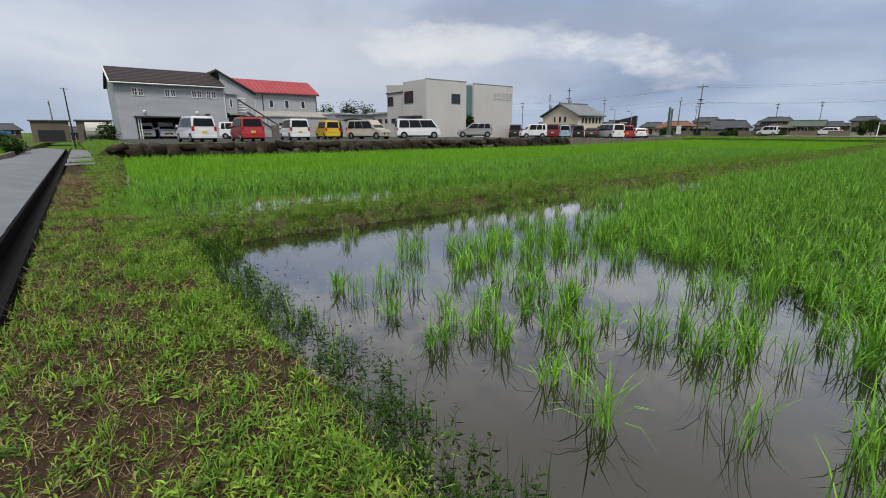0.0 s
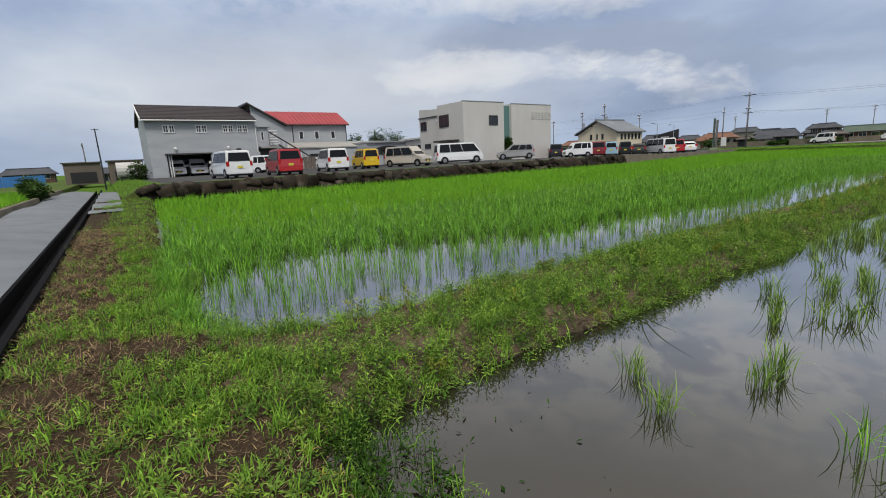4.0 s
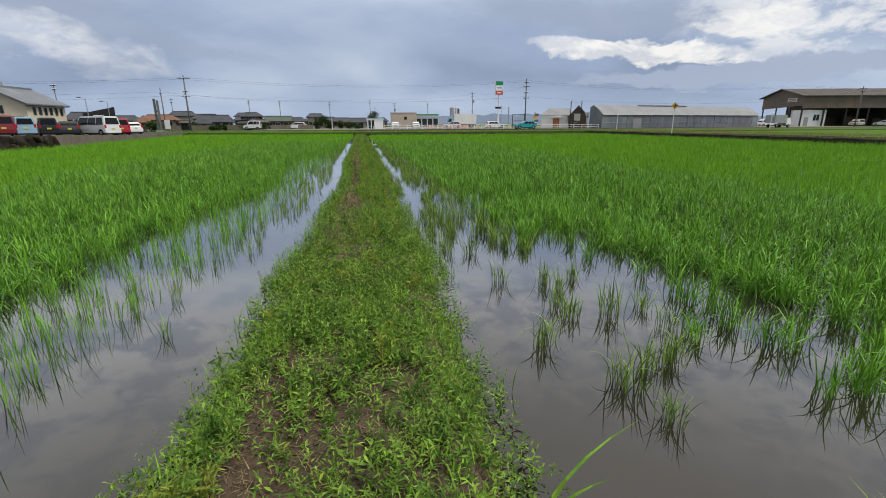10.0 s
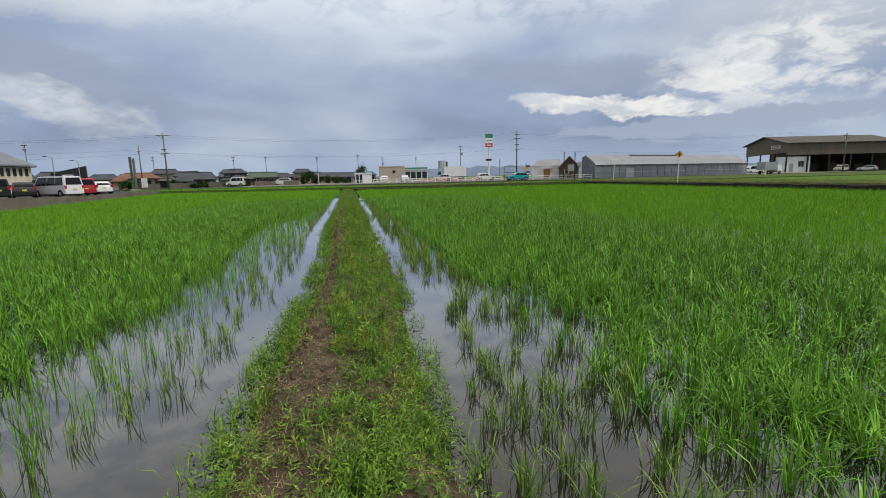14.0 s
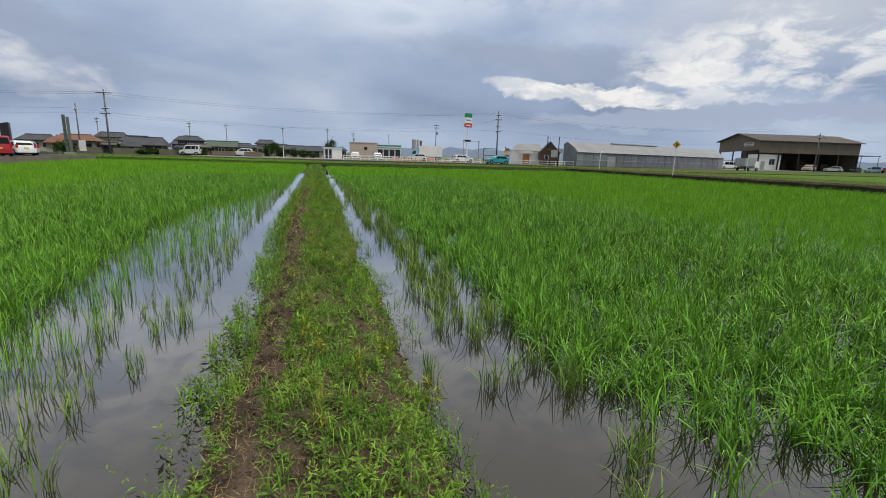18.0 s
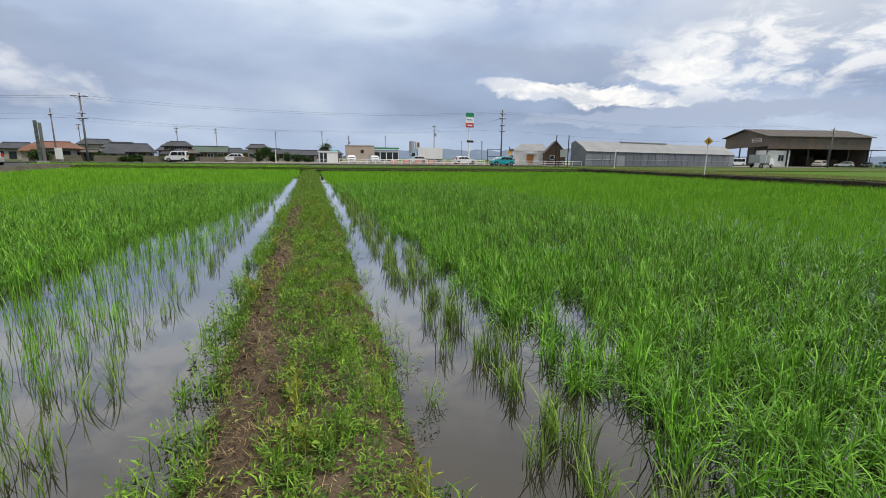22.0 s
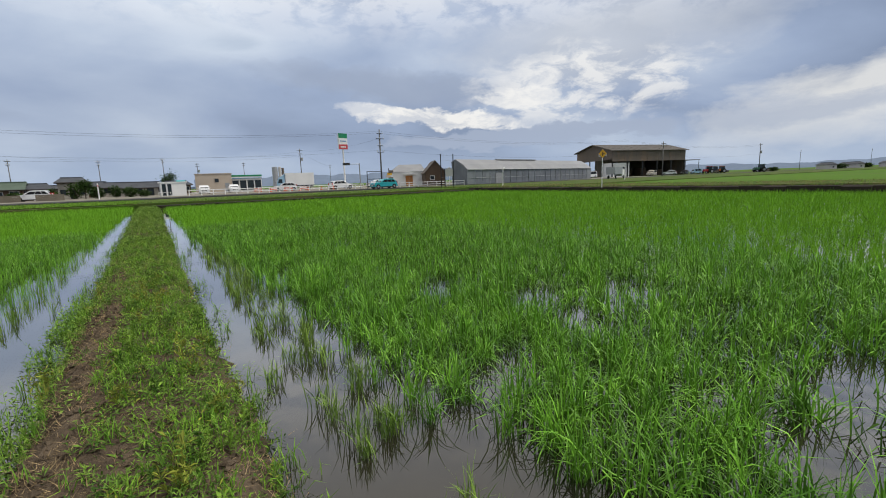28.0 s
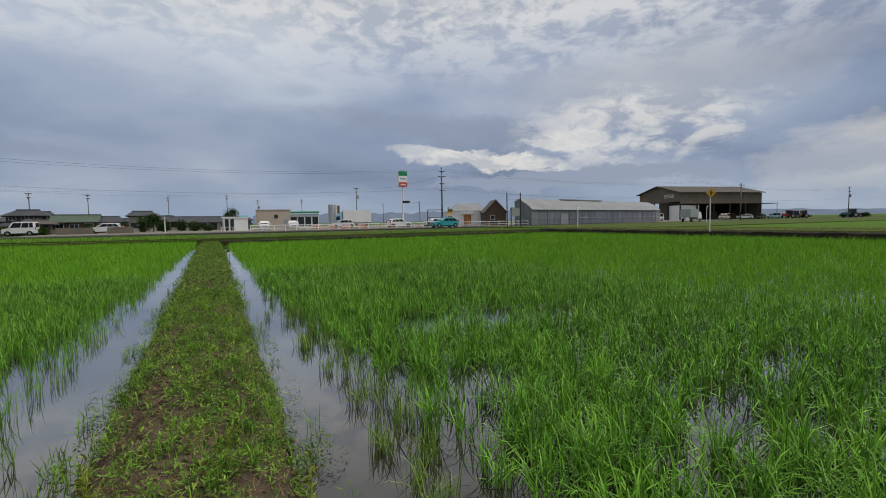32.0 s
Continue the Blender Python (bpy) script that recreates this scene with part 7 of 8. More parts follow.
for k, mt in enumerate(("sign_red", "stucco", "iron", "tan", "sign_yellow", "iron")):
    part("notice_panel", Shape().box(-0.6 + 0.25 * (k % 3), -0.06 * (k % 2), 0.5 + k * 0.42, 0.3 + 0.25 * (k % 3), 0.05, 0.95 + k * 0.42), M[mt], hedge)
part("post", Shape().rod((0, 0.1, -0.2), (0, 0.1, 3.4), 0.08, n=7), M["wood"], hedge)
# white rail fences and cones along the road


def rail_fence(x0_, y0_, x1_, y1_, z, n_, label):
    a, b = Vector((x0_, y0_, z)), Vector((x1_, y1_, z))
    f = thing("guard_fence", label, "fence")
    for k in range(n_ + 1):
        p = a.lerp(b, k / n_)
        part("post", Shape().rod(p - Vector((0, 0, 0.2)), p + Vector((0, 0, 0.85)), 0.06, n=6), M["white"], f)
    for dz_ in (0.35, 0.75):
        part("rail", Shape().rod(a + Vector((0, 0, dz_)), b + Vector((0, 0, dz_)), 0.055, n=6), M["white"], f)


rail_fence(4.5, 97.0, 30.0, 96.4, ROAD, 17, "white pipe guard fence along the road")
rail_fence(33.5, 97.0, 46.0, 90.0, ROAD, 9, "white guard fence turning the road corner")
for k in range(7):
    cn = thing("traffic_cone", "orange traffic cone on the forecourt", "traffic cone", "traffic cones", at=pose(14.8 + k * 2.1 + 0.3 * math.sin(k * 3), 104 + math.sin(k * 1.7), ROAD + 0.02))
    part("cone", Shape().rod((0, 0, 0.03), (0, 0, 0.7), 0.17, 0.03, n=10), M["cone"], cn)
    part("base", Shape().box(-0.2, -0.2, 0, 0.2, 0.2, 0.04), M["cone"], cn)
for k in range(4):
    bar = thing("plastic_barrier", "red and white plastic barrier on the forecourt", "barrier", "barriers", at=pose(15.5 + k * 2.6, 108 + 0.4 * (k % 2), ROAD + 0.02))
    part("panel", Shape().box(-0.6, -0.1, 0.2, 0.6, 0.1, 0.75), M["cone"], bar)
    part("white_band", Shape().box(-0.6, -0.11, 0.42, 0.6, -0.1, 0.55), M["sign_white"], bar)
    for sx2 in (-0.5, 0.5):
        part("foot", Shape().box(sx2 - 0.08, -0.25, 0, sx2 + 0.08, 0.25, 0.2), M["cone"], bar)

# white gabled shop, brick gable shed, netting frame, greenhouse
ws_ = thing("white_shop", "white gabled shop with orange wooden doors", "shop", at=pose(46.0, 111.0, ROAD, 0, 0, -22))
part("wall", Shape().box(-3.2, -3.5, -0.1, 3.4, 3.5, 2.9), M["white"], ws_)
part("roof", Shape().prism([(-3.5, -3.7, 2.9), (3.6, -3.7, 2.9), (3.2, 0, 4.4), (-1.6, 0, 4.4)], (0, 0.01, 0)).add([(-3.5, -3.7, 2.9), (3.6, -3.7, 2.9), (3.6, 3.7, 2.9), (-3.5, 3.7, 2.9), (-1.6, 0, 4.45), (3.2, 0, 4.45)], [(0, 1, 5, 4), (1, 2, 5), (2, 3, 4, 5), (3, 0, 4), (3, 2, 1, 0)]), M["film"], ws_)
for k in range(2):
    part("door", Shape().box(-0.6 + k * 0.75, -3.56, 0.0, 0.12 + k * 0.75, -3.5, 2.1), M["door_orange"], ws_)
part("door_canopy", Shape().box(-1.0, -4.2, 2.3, 1.4, -3.5, 2.4), M["white"], ws_)
bs = thing("gabled_shed", "dark brown gabled wooden shed", "shed", at=pose(47.9, 103.2, ROAD, 0, 0, -24))
part("wall", Shape().box(-1.95, -3, -0.1, 1.95, 3, 2.5), M["wood"], bs)
for sy in (-1, 1):
    part("gable_wall", Shape().prism([(-1.95, sy * 2.95, 2.5), (1.95, sy * 2.95, 2.5), (0, sy * 2.95, 4.6)], (0, sy * 0.05, 0)), M["wood"], bs)
part("roof", Shape().prism([(-2.2, -3.2, 2.25), (0, -3.2, 4.62), (2.2, -3.2, 2.25), (2.2, -3.2, 2.4), (0, -3.2, 4.8), (-2.2, -3.2, 2.4)], (0, 6.4, 0)), M["iron"], bs)
for k in range(9):
    part("board", Shape().box(-1.9 + k * 0.42, -3.03, 0.0, -1.53 + k * 0.42, -3.0, 2.5), M["wood"], bs)
window(bs, (-0.6, -3.03, 1.5), (1, 0, 0), (0, -1, 0), 0.9, 0.8, M["frame"])
ml = thing("mirror_post", "roadside convex mirror on a white post", "mirror", at=pose(44.6, 92.5, ROAD))
part("post", Shape().rod((0, 0, -0.2), (0, 0, 3.0), 0.045, n=7), M["white"], ml)
part("mirror", Shape().rod((0, 0, 2.75), (0, -0.12, 2.75), 0.42, 0.38, n=16), M["steel"], ml)
nf = thing("netting_frame", "tall frame of dark poles with netting strung between", "frame", at=pose(36.6, 81.0, ROAD - 0.05, 0, 0, -38))
for x, h in ((-0.9, 4.75), (0.9, 4.7), (-0.35, 2.6)):
    part("post", Shape().rod((x, 0, -0.3), (x, 0, h), 0.07, n=7), M["dark_steel"], nf)
for z in (4.5, 3.8, 2.7, 1.4):
    part("net_cord", Shape().rod((-0.9, 0, z), (0.9, 0, z - 0.05), 0.014, n=4), M["steel"], nf)
part("notice_board", Shape().box(-0.25, -0.05, 1.5, 0.8, 0.0, 2.6), M["stucco"], nf)
gr = thing("greenhouse", "long greenhouse with white film roof and grey film sides", "greenhouse", at=pose(45.9, 91.2, ROAD, 0, 0, 13.5))
GLN, GEV, GRD, GD = 47.0, 2.6, 4.5, 3.6
part("roof", Shape().prism([(0, -GD / 2 - 0.15, GEV), (0, -GD / 2 + 1.0, GEV + 0.95), (0, GD / 2 - 0.9, GRD), (0, GD / 2 + 0.15, GRD - 0.5), (0, GD / 2 + 0.1, GRD - 0.6), (0, GD / 2 - 0.9, GRD - 0.1), (0, -GD / 2 - 0.1, GEV - 0.06)], (GLN, 0, 0)), M["film"], gr)
for k in range(22):
    x = k * GLN / 22
    part("side_film", Shape().box(x + 0.03, -GD / 2 + 0.01 * (k % 3), 0.05, x + GLN / 22 - 0.03, -GD / 2 + 0.06, GEV - 0.06), M["film_side"], gr)
    part("hoop_post", Shape().rod((x, -GD / 2 - 0.04, -0.1), (x, -GD / 2 - 0.04, GEV), 0.03, n=6), M["steel"], gr)
    part("roof_hoop", Shape().rod((x, -GD / 2 - 0.12, GEV + 0.02), (x, -GD / 2 + 1.0, GEV + 0.98), 0.02, n=5), M["steel"], gr)
part("eave_rail", Shape().rod((0, -GD / 2 - 0.18, GEV), (GLN, -GD / 2 - 0.18, GEV), 0.05, n=6), M["steel"], gr)
part("waist_rail", Shape().rod((0, -GD / 2 - 0.06, 1.15), (GLN, -GD / 2 - 0.06, 1.15), 0.03, n=6), M["steel"], gr)
part("ridge_vent", Shape().box(GLN * 0.25, GD / 2 - 1.2, GRD - 0.04, GLN * 0.55, GD / 2 - 0.7, GRD + 0.14), M["film"], gr)
for ex in (0.0, GLN - 0.06):
    part("end_wall", Shape().prism([(ex, -GD / 2, 0), (ex, GD / 2, 0), (ex, GD / 2, GRD - 0.6), (ex, GD / 2 - 0.9, GRD - 0.1), (ex, -GD / 2, GEV - 0.06)], (0.06, 0, 0)), M["film_side"], gr)
part("back_film", Shape().box(0, GD / 2 - 0.06, 0, GLN, GD / 2, GRD - 0.6), M["film_side"], gr)
part("side_door", Shape().box(8.0, -GD / 2 - 0.06, 0, 10.2, -GD / 2 - 0.02, 1.9), M["film"], gr)
# farm shed with an open front
fs = thing("farm_shed", "large open-fronted farm shed with brown iron cladding", "shed", at=pose(118.5, 114.0, ROAD - 0.1, 0, 0, -11.9) @ Matrix.Diagonal((1.14, 1.12, 1.12, 1)))
SL, SD, SE, SR = 26.0, 15.0, 7.1, 9.1            # length, depth, eave, ridge
part("roof", Shape().prism([(-0.8, -0.6, SE), (-0.8, SD / 2, SR), (-0.8, SD + 0.6, SE), (-0.8, SD + 0.6, SE + 0.15), (-0.8, SD / 2, SR + 0.18), (-0.8, -0.6, SE + 0.15)], (SL + 1.6, 0, 0)), M["iron_roof"], fs)
for k in range(13):
    part("fascia_sheet", Shape().box(k * SL / 13 + 0.01, -0.12 + 0.02 * (k % 2), 4.3, (k + 1) * SL / 13 - 0.01, 0.08, SE - 0.02), M["iron"], fs)
part("gable_cladding", Shape().prism([(0, 0.1, 4.9), (0, SD, 4.4), (0, SD, SE), (0, SD / 2, SR), (0, 0.1, SE)], (0.15, 0, 0)), M["iron"], fs)
part("far_gable", Shape().prism([(SL, 0.1, -0.1), (SL, SD, -0.1), (SL, SD, SE), (SL, SD / 2, SR), (SL, 0.1, SE)], (-0.15, 0, 0)), M["iron"], fs)
part("back_wall", Shape().box(6.5, SD - 0.2, -0.1, SL - 0.2, SD, SE), M["iron"], fs)
part("inner_wall", Shape().box(6.6, 5.0, -0.1, 6.8, SD - 0.25, 5.0), M["iron"], fs)
part("office_box", Shape().box(0.5, 0.4, -0.1, 6.2, 4.2, 3.9), M["white"], fs)
window(fs, (4.0, 0.4, 2.1), (1, 0, 0), (0, -1, 0), 1.5, 1.5, M["frame"], 2)
part("office_door", Shape().box(1.2, 0.36, 0, 2.2, 0.398, 2.2), M["steel"], fs)
for k in range(6):
    part("post", Shape().box(k * SL / 5.04, -0.05, -0.2, 0.28 + k * SL / 5.04, 0.2, 4.3), M["dark_steel"], fs)
for k in range(3):
    part("side_post", Shape().box(0.02, 4 + k * 5.2, -0.2, 0.24, 4.25 + k * 5.2, 4.8), M["dark_steel"], fs)
part("wall_sign", Shape().box(-0.06, 2.2, 5.9, -0.002, 5.4, 6.8), M["stucco"], fs)
for k in range(2):
    part("sign_bar", Shape().box(-0.075, 2.5, 6.05 + 0.4 * k, -0.06, 5.1, 6.25 + 0.4 * k), M["iron"], fs)
part("canopy", Shape().box(SL + 0.02, 0, 4.2, SL + 6.0, 5, 4.35), M["iron_roof"], fs)
for px_ in (SL + 5.7,):
    for py_ in (0.2, 4.8):
        part("canopy_post", Shape().rod((px_, py_, -0.2), (px_, py_, 4.2), 0.07, n=6), M["dark_steel"], fs)
for k in range(14):
    x = -0.5 + k * SL / 13.3
    part("roof_sheet_joint", Shape().prism([(x, -0.6, SE + 0.15), (x, SD / 2, SR + 0.18), (x, SD / 2, SR + 0.22), (x, -0.6, SE + 0.19)], (0.06, 0, 0)), M["iron_roof"], fs)
for k in range(5):
    part("stored_crate", Shape().box(8 + k * 3.3, 5 + (k % 2) * 2, 0, 10 + k * 3.3, 7.5 + (k % 2) * 2, 1.4 + 0.5 * (k % 3)), M["wood"], fs)
for x, y, h, kind, paint, lab in ((97.5, 104.5, 175, "van", "white", "white van beside the farm shed"), (117.5, 99.5, 195, "wagon", "beige", "pale wagon parked in front of the open shed"), (136.5, 97.5, 150, "kei", "lightblue", "pale blue van beside the shed"), (122.5, 97.3, 120, "hatch", "white", "white car parked outside the open shed"), (130.5, 97.5, 200, "hatch", "black", "dark car under the shed canopy")):
    park(make_car(kind, M["car_" + paint], lab, "plate_white"), 0.2 + (x - 0.2) * 1.12, 18 + (y - 18) * 1.12, h, ROAD)


def tractor(x, y, turn, paint, label):
    t = thing("tractor", label, "tractor", "farm tractors", at=pose(x, y, ROAD, 0, 0, turn))
    part("bonnet", Shape().box(0.3, -0.4, 0.7, 2.0, 0.4, 1.45), paint, t, bevel=0.06)
    c = part("cab", Shape().prism([(-1.0, -0.65, 0.9), (0.4, -0.65, 0.9), (0.25, -0.65, 2.3), (-0.9, -0.65, 2.3)], (0, 1.3, 0)), M["glass"], t)
    part("cab_roof", Shape().box(-1.1, -0.8, 2.3, 0.45, 0.8, 2.42), paint, c, bevel=0.03)
    for sd in (-1, 1):
        wheel(t, -0.6, sd * 0.85, 0.72, sd)
        wheel(t, 1.55, sd * 0.7, 0.42, sd)
    part("implement", Shape().box(-2.3, -0.9, 0.3, -1.5, 0.9, 0.9), M["iron"], t, bevel=0.03)
    part("exhaust", Shape().rod((1.4, 0.25, 1.4), (1.4, 0.25, 2.1), 0.05, n=6), M["dark_steel"], t)


tractor(156.7, 104.9, 160, M["car_red"], "red farm tractor standing in the field yard")
tractor(162.2, 105.5, 30, M["car_white"], "white-roofed farm tractor in the field yard")
tractor(167.2, 106.0, 150, M["car_orange"], "orange farm tractor with an implement")
tractor(162.5, 92, 150, M["car_green"], "green tractor far out on the field")
bush(176, 98, ROAD, 1.2, 4.0, 91, "long low dark hedge at the field edge")
bush(186, 98, ROAD, 1.2, 4.0, 92, "long low dark hedge at the field edge")
yt = thing("farm_truck", "small white farm truck with a steel box body", "truck", at=pose(85.0, 88.0, ROAD - 0.02, 0, 0, 10))
part("body", Shape().box(-2.6, -1.0, 0.9, 0.9, 1.0, 2.5), M["steel"], yt, bevel=0.02)
part("cab", Shape().prism([(1.0, -0.9, 0.5), (2.5, -0.9, 0.5), (2.5, -0.9, 1.2), (2.1, -0.9, 1.95), (1.0, -0.9, 1.95)], (0, 1.8, 0)), M["white"], yt, bevel=0.05)
part("windscreen", Shape().panel([(2.47, -0.8, 1.25), (2.47, 0.8, 1.25), (2.15, 0.8, 1.85), (2.15, -0.8, 1.85)], (1, 0, 0.4), 0.03), M["glass"], yt)
for sd in (-1, 1):
    for x in (-1.7, 1.75):
        wheel(yt, x, sd * 0.85, 0.36, sd)

# ---------------------------------------------------------------- signs and posts by the paddy
ys_ = thing("warning_sign", "yellow diamond warning sign on a white post", "road sign", at=pose(34.4, 52.4, 0.5, 0, 0, -28))
part("post", Shape().rod((0, 0, -0.3), (0, 0, 3.3), 0.04, n=8), M["white"], ys_)
dm = part("plate", Shape().prism([(0, -0.06, 2.55), (0.38, -0.06, 2.93), (0, -0.06, 3.31), (-0.38, -0.06, 2.93)], (0, 0.02, 0)), M["sign_yellow"], ys_)
part("symbol", Shape().box(-0.04, -0.075, 2.75, 0.04, -0.06, 3.1).box(0.04, -0.075, 2.9, 0.16, -0.06, 2.97), M["black"], dm)
for x, y, h, lab in ((38.6, 71.0, 2.3, "bent white reflector post on the verge"), (71.0, 76.0, 2.6, "white reflector post on the verge")):
    p = thing("reflector_post", lab, "post", "reflector posts", at=pose(x, y, 0.55))
    part("post", Shape().rod((0, 0, -0.2), (0.05, 0, h), 0.05, n=7), M["white"], p)
    part("head", Shape().rod((0.05, 0, h), (0.35, 0, h + 0.12), 0.05, n=7), M["white"], p)
p = thing("marker_post", "slim white marker post by the gravel track", "post", at=pose(-5.6, 99.0, ROAD - 0.2))
part("post", Shape().rod((0, 0, -0.2), (0, 0, 2.3), 0.07, n=8), M["white"], p)
part("band", Shape().rod((0, 0, 1.9), (0, 0, 2.05), 0.075, n=8), M["sign_red"], p)
sp_ = thing("pillar_sign", "tall narrow dark green roadside pillar sign", "sign", at=pose(-32.8, 89.1, 0.58, 0, 0, 22))
part("panel", Shape().box(-0.38, -0.22, 0.2, -0.02, 0.22, 5.15), M["green_roof"], sp_, bevel=0.02)
part("panel", Shape().box(0.04, -0.18, 0.2, 0.38, 0.18, 4.9), M["pole"], sp_, bevel=0.02)
for k in range(6):
    part("text_bar", Shape().box(-0.30, -0.235, 1.0 + k * 0.65, -0.10, -0.22, 1.3 + k * 0.65), M["tile"], sp_)
part("base", Shape().box(-0.6, -0.25, -0.1, 0.6, 0.25, 0.2), M["concrete"], sp_)
pn = thing("white_board", "white notice board on two legs beside the road", "sign", at=pose(-34.6, 97.2, ROAD))
part("panel", Shape().box(-0.45, -0.03, 0.3, 0.45, 0.03, 1.9), M["white"], pn)
for sx2 in (-0.35, 0.35):
    part("leg", Shape().rod((sx2, 0.05, -0.1), (sx2, 0.05, 1.6), 0.03, n=5), M["steel"], pn)

# ---------------------------------------------------------------- poles and wires
T1, T2 = (-29.0, 91.9), (32.0, 93.5)
utility_pole(*T1, 0.3, 9.6, ((0.45, 2.0), (2.6, 0.9), (3.3, 1.4)), False, 0.0)
utility_pole(*T2, 0.5, 10.0, ((0.7, 1.0), (1.5, 1.3), (2.6, 0.9), (3.6, 1.2)), False)
utility_pole(-48.5, 79.7, 0.5, 9.7, ((0.5, 0.9), (2.0, 1.2), (3.0, 0.9)), True)
utility_pole(36.3, 155.4, ROAD, 11.6, ((0.4, 1.6), (1.4, 1.2)), True)
utility_pole(14.4, 205.9, 0.3, 10.4, ((0.4, 1.6), (1.2, 1.2)), True)
utility_pole(-35.0, 97.5, 0.4, 8.0, ((0.9, 0.5),), False, 0, 0.12)
utility_pole(169.8, 95.4, 0.5, 9.9, ((0.5, 2.0), (1.6, 1.4)), True)
utility_pole(110.5, 93.0, 0.5, 9.3, ((0.5, 2.0), (1.1, 1.0)), False)
for x, y, h in ((-58, 86, 9.4), (-64, 84, 8.0), (-52, 98, 8.6), (-46, 132, 8.0), (-22, 142, 8.2), (-9, 150, 8.4), (3.0, 150, 8.8), (23, 166, 8.6), (-66, 108, 8.4), (-27, 128, 7.6), (60, 200, 9.0), (230, 105, 9.0), (280, 95, 9.0), (240, 80, 8.5)):
    utility_pole(x, y, 0.3, h, ((0.35, 0.9), (1.0, 0.6)), h > 9.1, 0, 0.10)
for oz, ox, sag in ((9.5, 0.0, 1.2), (9.2, -0.5, 1.15), (6.5, 0.0, 1.1)):
    wire([(-95, 88, oz - 0.2), (T1[0] + ox, T1[1], oz - 0.2 if oz > 9 else oz), (T2[0] + ox, T2[1], oz + 0.2), (96, 94, oz), (169.8, 95.4, oz)], sag)
wire([(-95, 102, 7.6), (-35, 97.5, 7.3), (-9, 150, 8.3), (36.3, 155.4, 9.6)], 0.7)
for dzw in (0.0,):
    wire([(-46, 132, 8.6 + dzw), (-22, 142, 8.8 + dzw), (3, 150, 8.9 + dzw), (36.3, 155.4, 10.8 + dzw), (60, 200, 8.5 + dzw)], 0.6)
wire([(36.3, 155.4, 11.1), (T2[0], T2[1], 8.6)], 0.8)
for x, y, h, ang in ((-36.5, 76.5, 4.6, 200), (-37.0, 83.0, 4.4, 190), (-38.0, 62.0, 4.2, 220)):
    sl = thing("street_lamp", "slim grey street lamp with a short arm", "street lamp", "street lamps", at=pose(x, y, lot_z(y), 0, 0, ang))
    part("post", Shape().rod((0, 0, -0.1), (0, 0, h), 0.06, 0.045, n=8), M["steel"], sl)
    part("arm", Shape().rod((0, 0, h), (0.55, 0, h + 0.12), 0.03, n=6), M["steel"], sl)
    part("lamp_head", Shape().box(0.45, -0.09, h + 0.08, 0.95, 0.09, h + 0.17), M["dark_steel"], sl, bevel=0.02)

# rank grass on the far edges of the paddies
gx_ = rng.uniform(-32, -0.9, 5200)
gy_ = np.interp(gx_, [-32, -0.9], [84.0, 77.0]) + rng.uniform(-1.6, 7.5, 5200)
sward("far_edge_grass", np.stack([gx_, gy_, np.full(5200, 0.42)], 1), 4, 1, 0.30, 0.06, 0.2, M["grass"], "rank green grass on the far edge of the paddy", 0.7)
gx_ = rng.uniform(-0.9, 36, 3000)
sward("far_edge_grass", np.stack([gx_, 72.6 + rng.exponential(4.0, 3000), np.full(3000, 0.45)], 1), 4, 1, 0.24, 0.05, 0.2, M["weed"], "low weeds on the far edge of the paddy", 0.7)

# ---------------------------------------------------------------- beyond the ditch
lp = thing("utility_pole", "leaning slim dark pole at the end of the ditch", "utility pole", "utility poles", at=pose(-51.5, 2.9, 0.2, 0, -3, 0))
part("shaft", Shape().rod((0, 0, -0.2), (0, 0, 5.6), 0.075, 0.05, n=9), M["dark_steel"], lp)
part("top_arm", Shape().rod((0, -0.3, 5.5), (0, 0.3, 5.5), 0.03, n=5), M["dark_steel"], lp)
for x, y, w2, d2, h2, mt, lab in ((-74, 0.9, 6, 3.8, 2.5, "iron", "grey-brown storage shed with shutters"), (-64.5, 5.2, 4, 3.4, 2.4, "iron", "small dark open storage shed")):
    o = thing("storage_shed", lab, "shed", at=pose(x, y, 0.5, 0, 0, 90))
    part("wall", Shape().box(-d2 / 2, -w2 / 2, -0.2, d2 / 2, w2 / 2, h2), M[mt], o)
    part("roof", Shape().box(-d2 / 2 - 0.2, -w2 / 2 - 0.2, h2, d2 / 2 + 0.2, w2 / 2 + 0.3, h2 + 0.14), M["iron_roof"], o)
    part("shutter", Shape().box(-d2 * 0.35, -w2 / 2 - 0.04, 0, d2 * 0.35, -w2 / 2, h2 * 0.55), M["white"] if d2 > 4 else M["dark_steel"], o)
bf = thing("blue_sheet_fence", "fence hung with bright blue plastic sheeting", "fence", at=pose(-73, -13, 0.4))
for k in range(9):
    part("sheet_panel", Shape().box(0.02 * (k % 2), -8 + k * 2, 0.1, 0.06 + 0.02 * (k % 2), -6.03 + k * 2, 1.35), M["blue_sheet"], bf)
    part("post", Shape().rod((0, -8 + k * 2, -0.2), (0, -8 + k * 2, 1.5), 0.05, n=5), M["steel"], bf)
for k, (x, y, w2) in enumerate(((-82, -14, 7), (-84, -24, 8), (-80, -34, 8), (-110, -8, 9), (-112, 3, 8), (-118, 11, 9), (-108, 8, 7))):
    house("house", "dark tiled farmhouse beyond the blue fence", x, y, 90, w2, 6, 2.0, 1.3, M["tile"], M["wood"], 1.2, 0.5, 1, 3, 0.4 if y < -5 else -0.1)
utility_pole(-66, -9.0, 0.3, 7.4, ((0.3, 0.9),), False, 0, 0.12)
utility_pole(-88, 1.0, 0.3, 6.4, ((0.3, 0.9),), False, 0, 0.12)
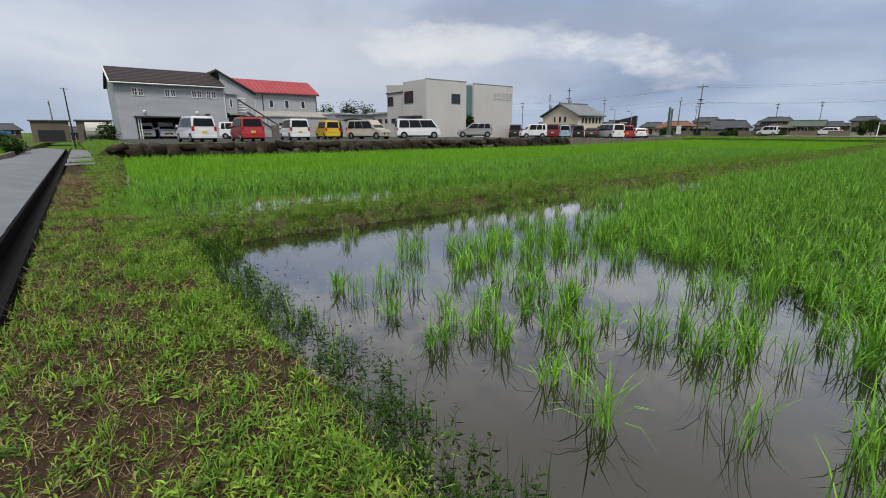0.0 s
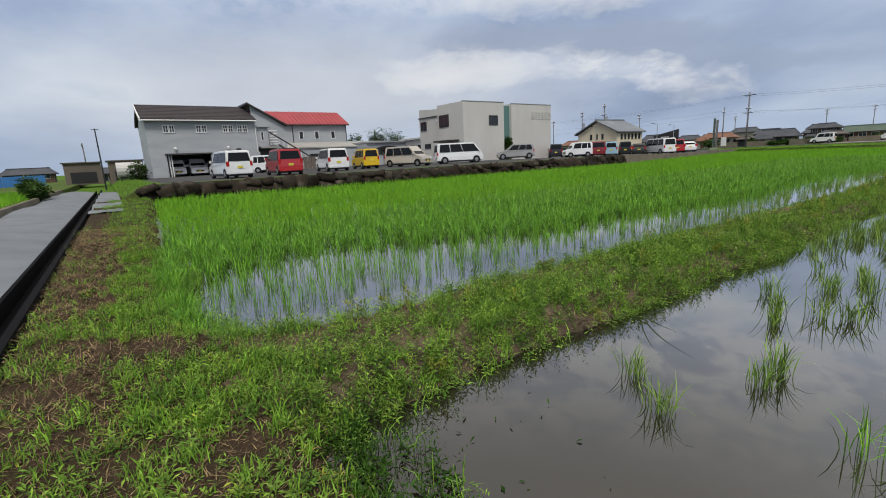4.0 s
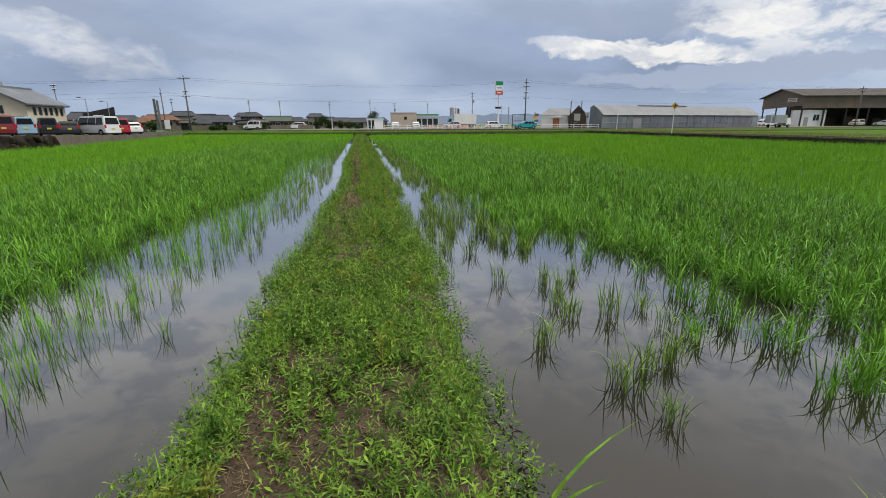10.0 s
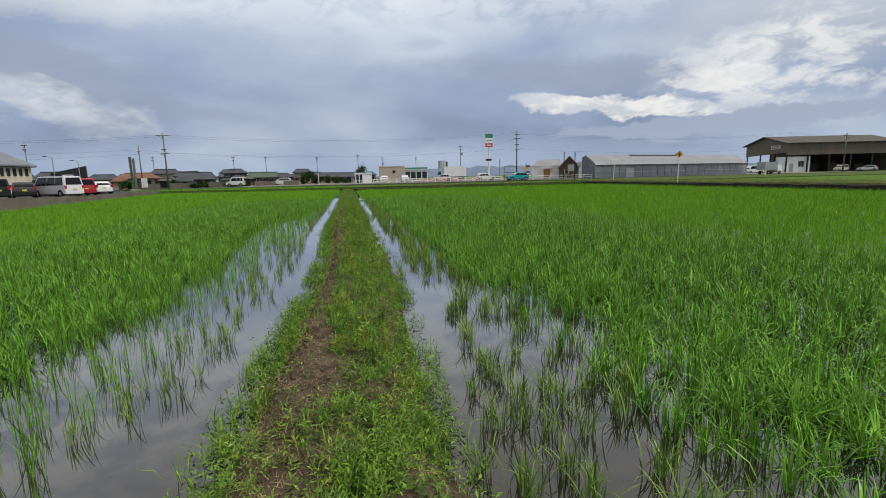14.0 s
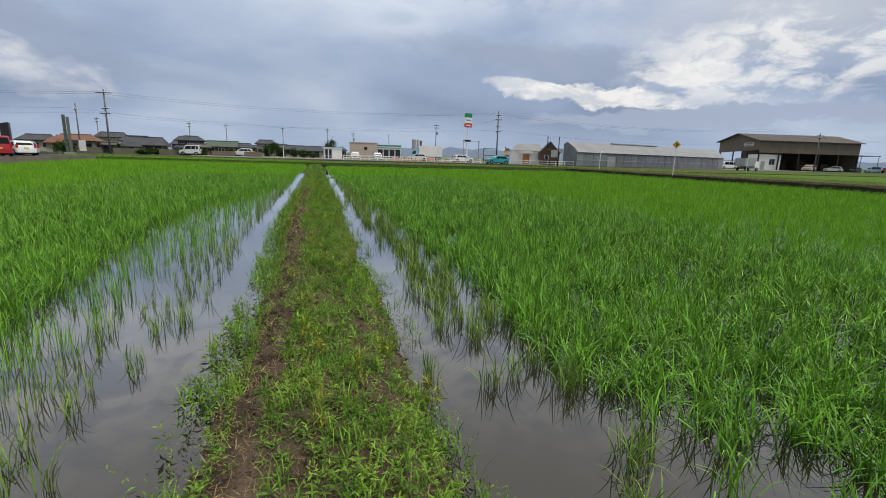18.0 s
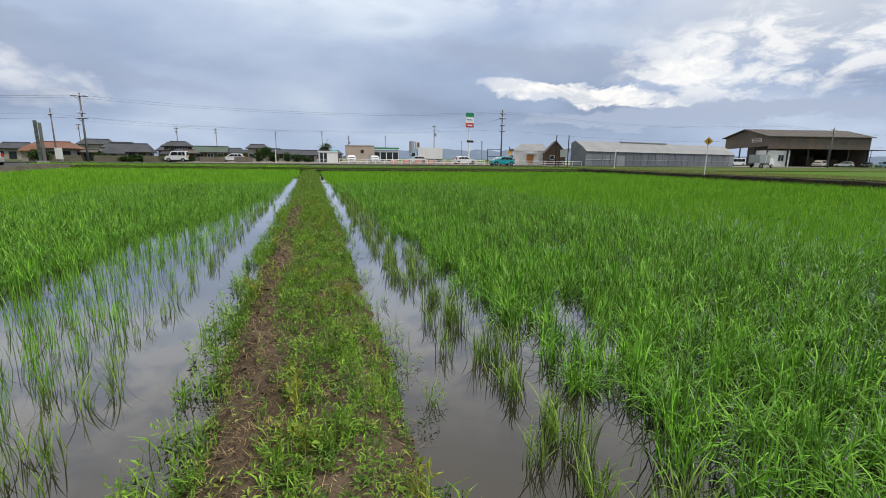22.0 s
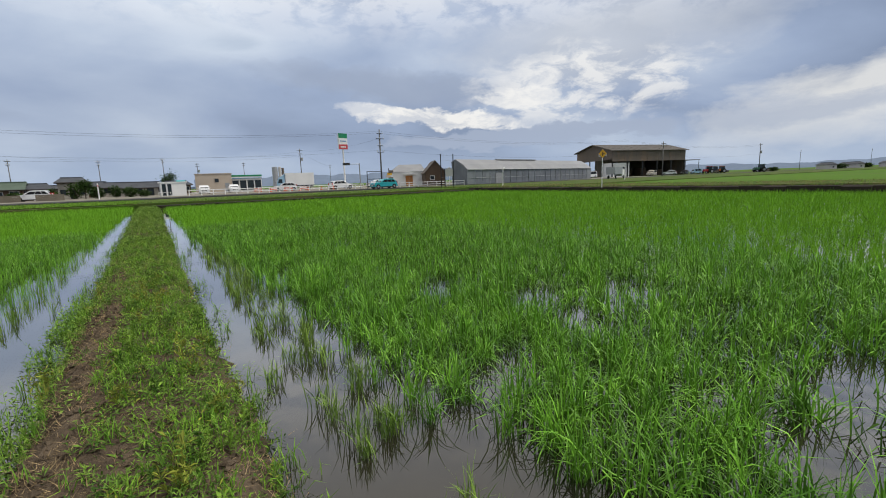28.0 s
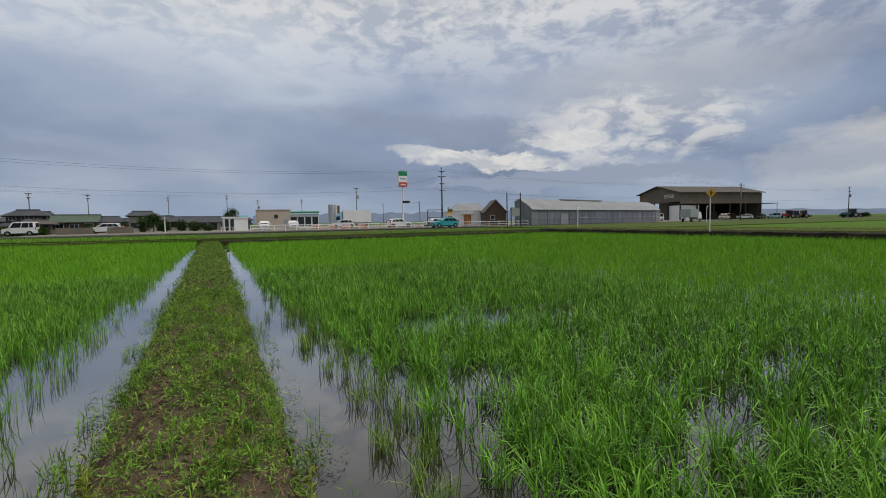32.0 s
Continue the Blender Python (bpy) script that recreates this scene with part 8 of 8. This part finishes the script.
bush(-45.8, 5.4, 0.4, 2.1, 1.7, 21, "rounded dark evergreen shrub beside the ditch")
for k in range(4):
    bush(-30.5 - k * 1.6, -0.2 - 0.25 * k, 0.2, 1.0 + 0.15 * k, 1.3, 24 + k, "rank green weeds growing on the ditch side")
tkc = thing("tank_truck", "cream tank standing behind the shrub", "tank", at=pose(-53, 5.0, 0.6))
part("tank", Shape().rod((0, -1.0, 1.2), (0, 1.2, 1.2), 0.8, n=14), M["stucco"], tkc)
part("cradle", Shape().box(-0.5, -0.8, -0.2, 0.5, 1.0, 0.6), M["dark_steel"], tkc)

for x, y, w2 in ((230, 96, 9), (248, 92, 8), (262, 98, 10), (285, 90, 9), (300, 84, 8), (318, 88, 10), (255, 70, 8), (310, 66, 9)):
    house("house", "small pale house far across the fields", x, y, 70, w2, 6, 3.0, 1.4, M["tile"], M["stucco"], 1.0, 0.5, 1, 3, 0.45, None, None, 0.6)
for k, (x, y, w2) in enumerate(((238, 94, 5), (272, 95, 6), (292, 88, 5), (325, 80, 6))):
    bush(x, y, 0.4, 2.0, w2, 300 + k, "dark trees between far houses")

# ---------------------------------------------------------------- hills on the horizon
# no air is modelled; haze is part of the hill colour
for nm, dist, a0h, a1h, hh3, sd in (("hills", 2300, -85, -42, 36, 3.0), ("hills", 2350, -44, -4, 70, 5.0), ("hills", 2450, -6, 75, 20, 8.0)):
    az = np.radians(np.linspace(a0h, a1h, 120))
    top = hh3 * (0.35 + 0.45 * (0.5 + 0.5 * bumps(az * 9, az * 6, sd)) + 0.2 * np.sin((az - az[0]) / (az[-1] - az[0]) * np.pi))
    x, y = -np.sin(az) * dist, np.cos(az) * dist
    v = np.concatenate([np.stack([x, y, np.full(120, -5.0)], 1), np.stack([x * 1.05, y * 1.05, top], 1), np.stack([x * 1.15, y * 1.15, np.full(120, -5.0)], 1)])
    i = np.arange(119)
    f = np.concatenate([np.stack([i, i + 1, i + 121, i + 120], 1), np.stack([i + 120, i + 121, i + 241, i + 240], 1)])
    tagged(new(nm, np_mesh(nm, v, [f], M["hill"], True)), "low wooded hills on the horizon, coloured blue-grey for haze", "hills", kind="structure")
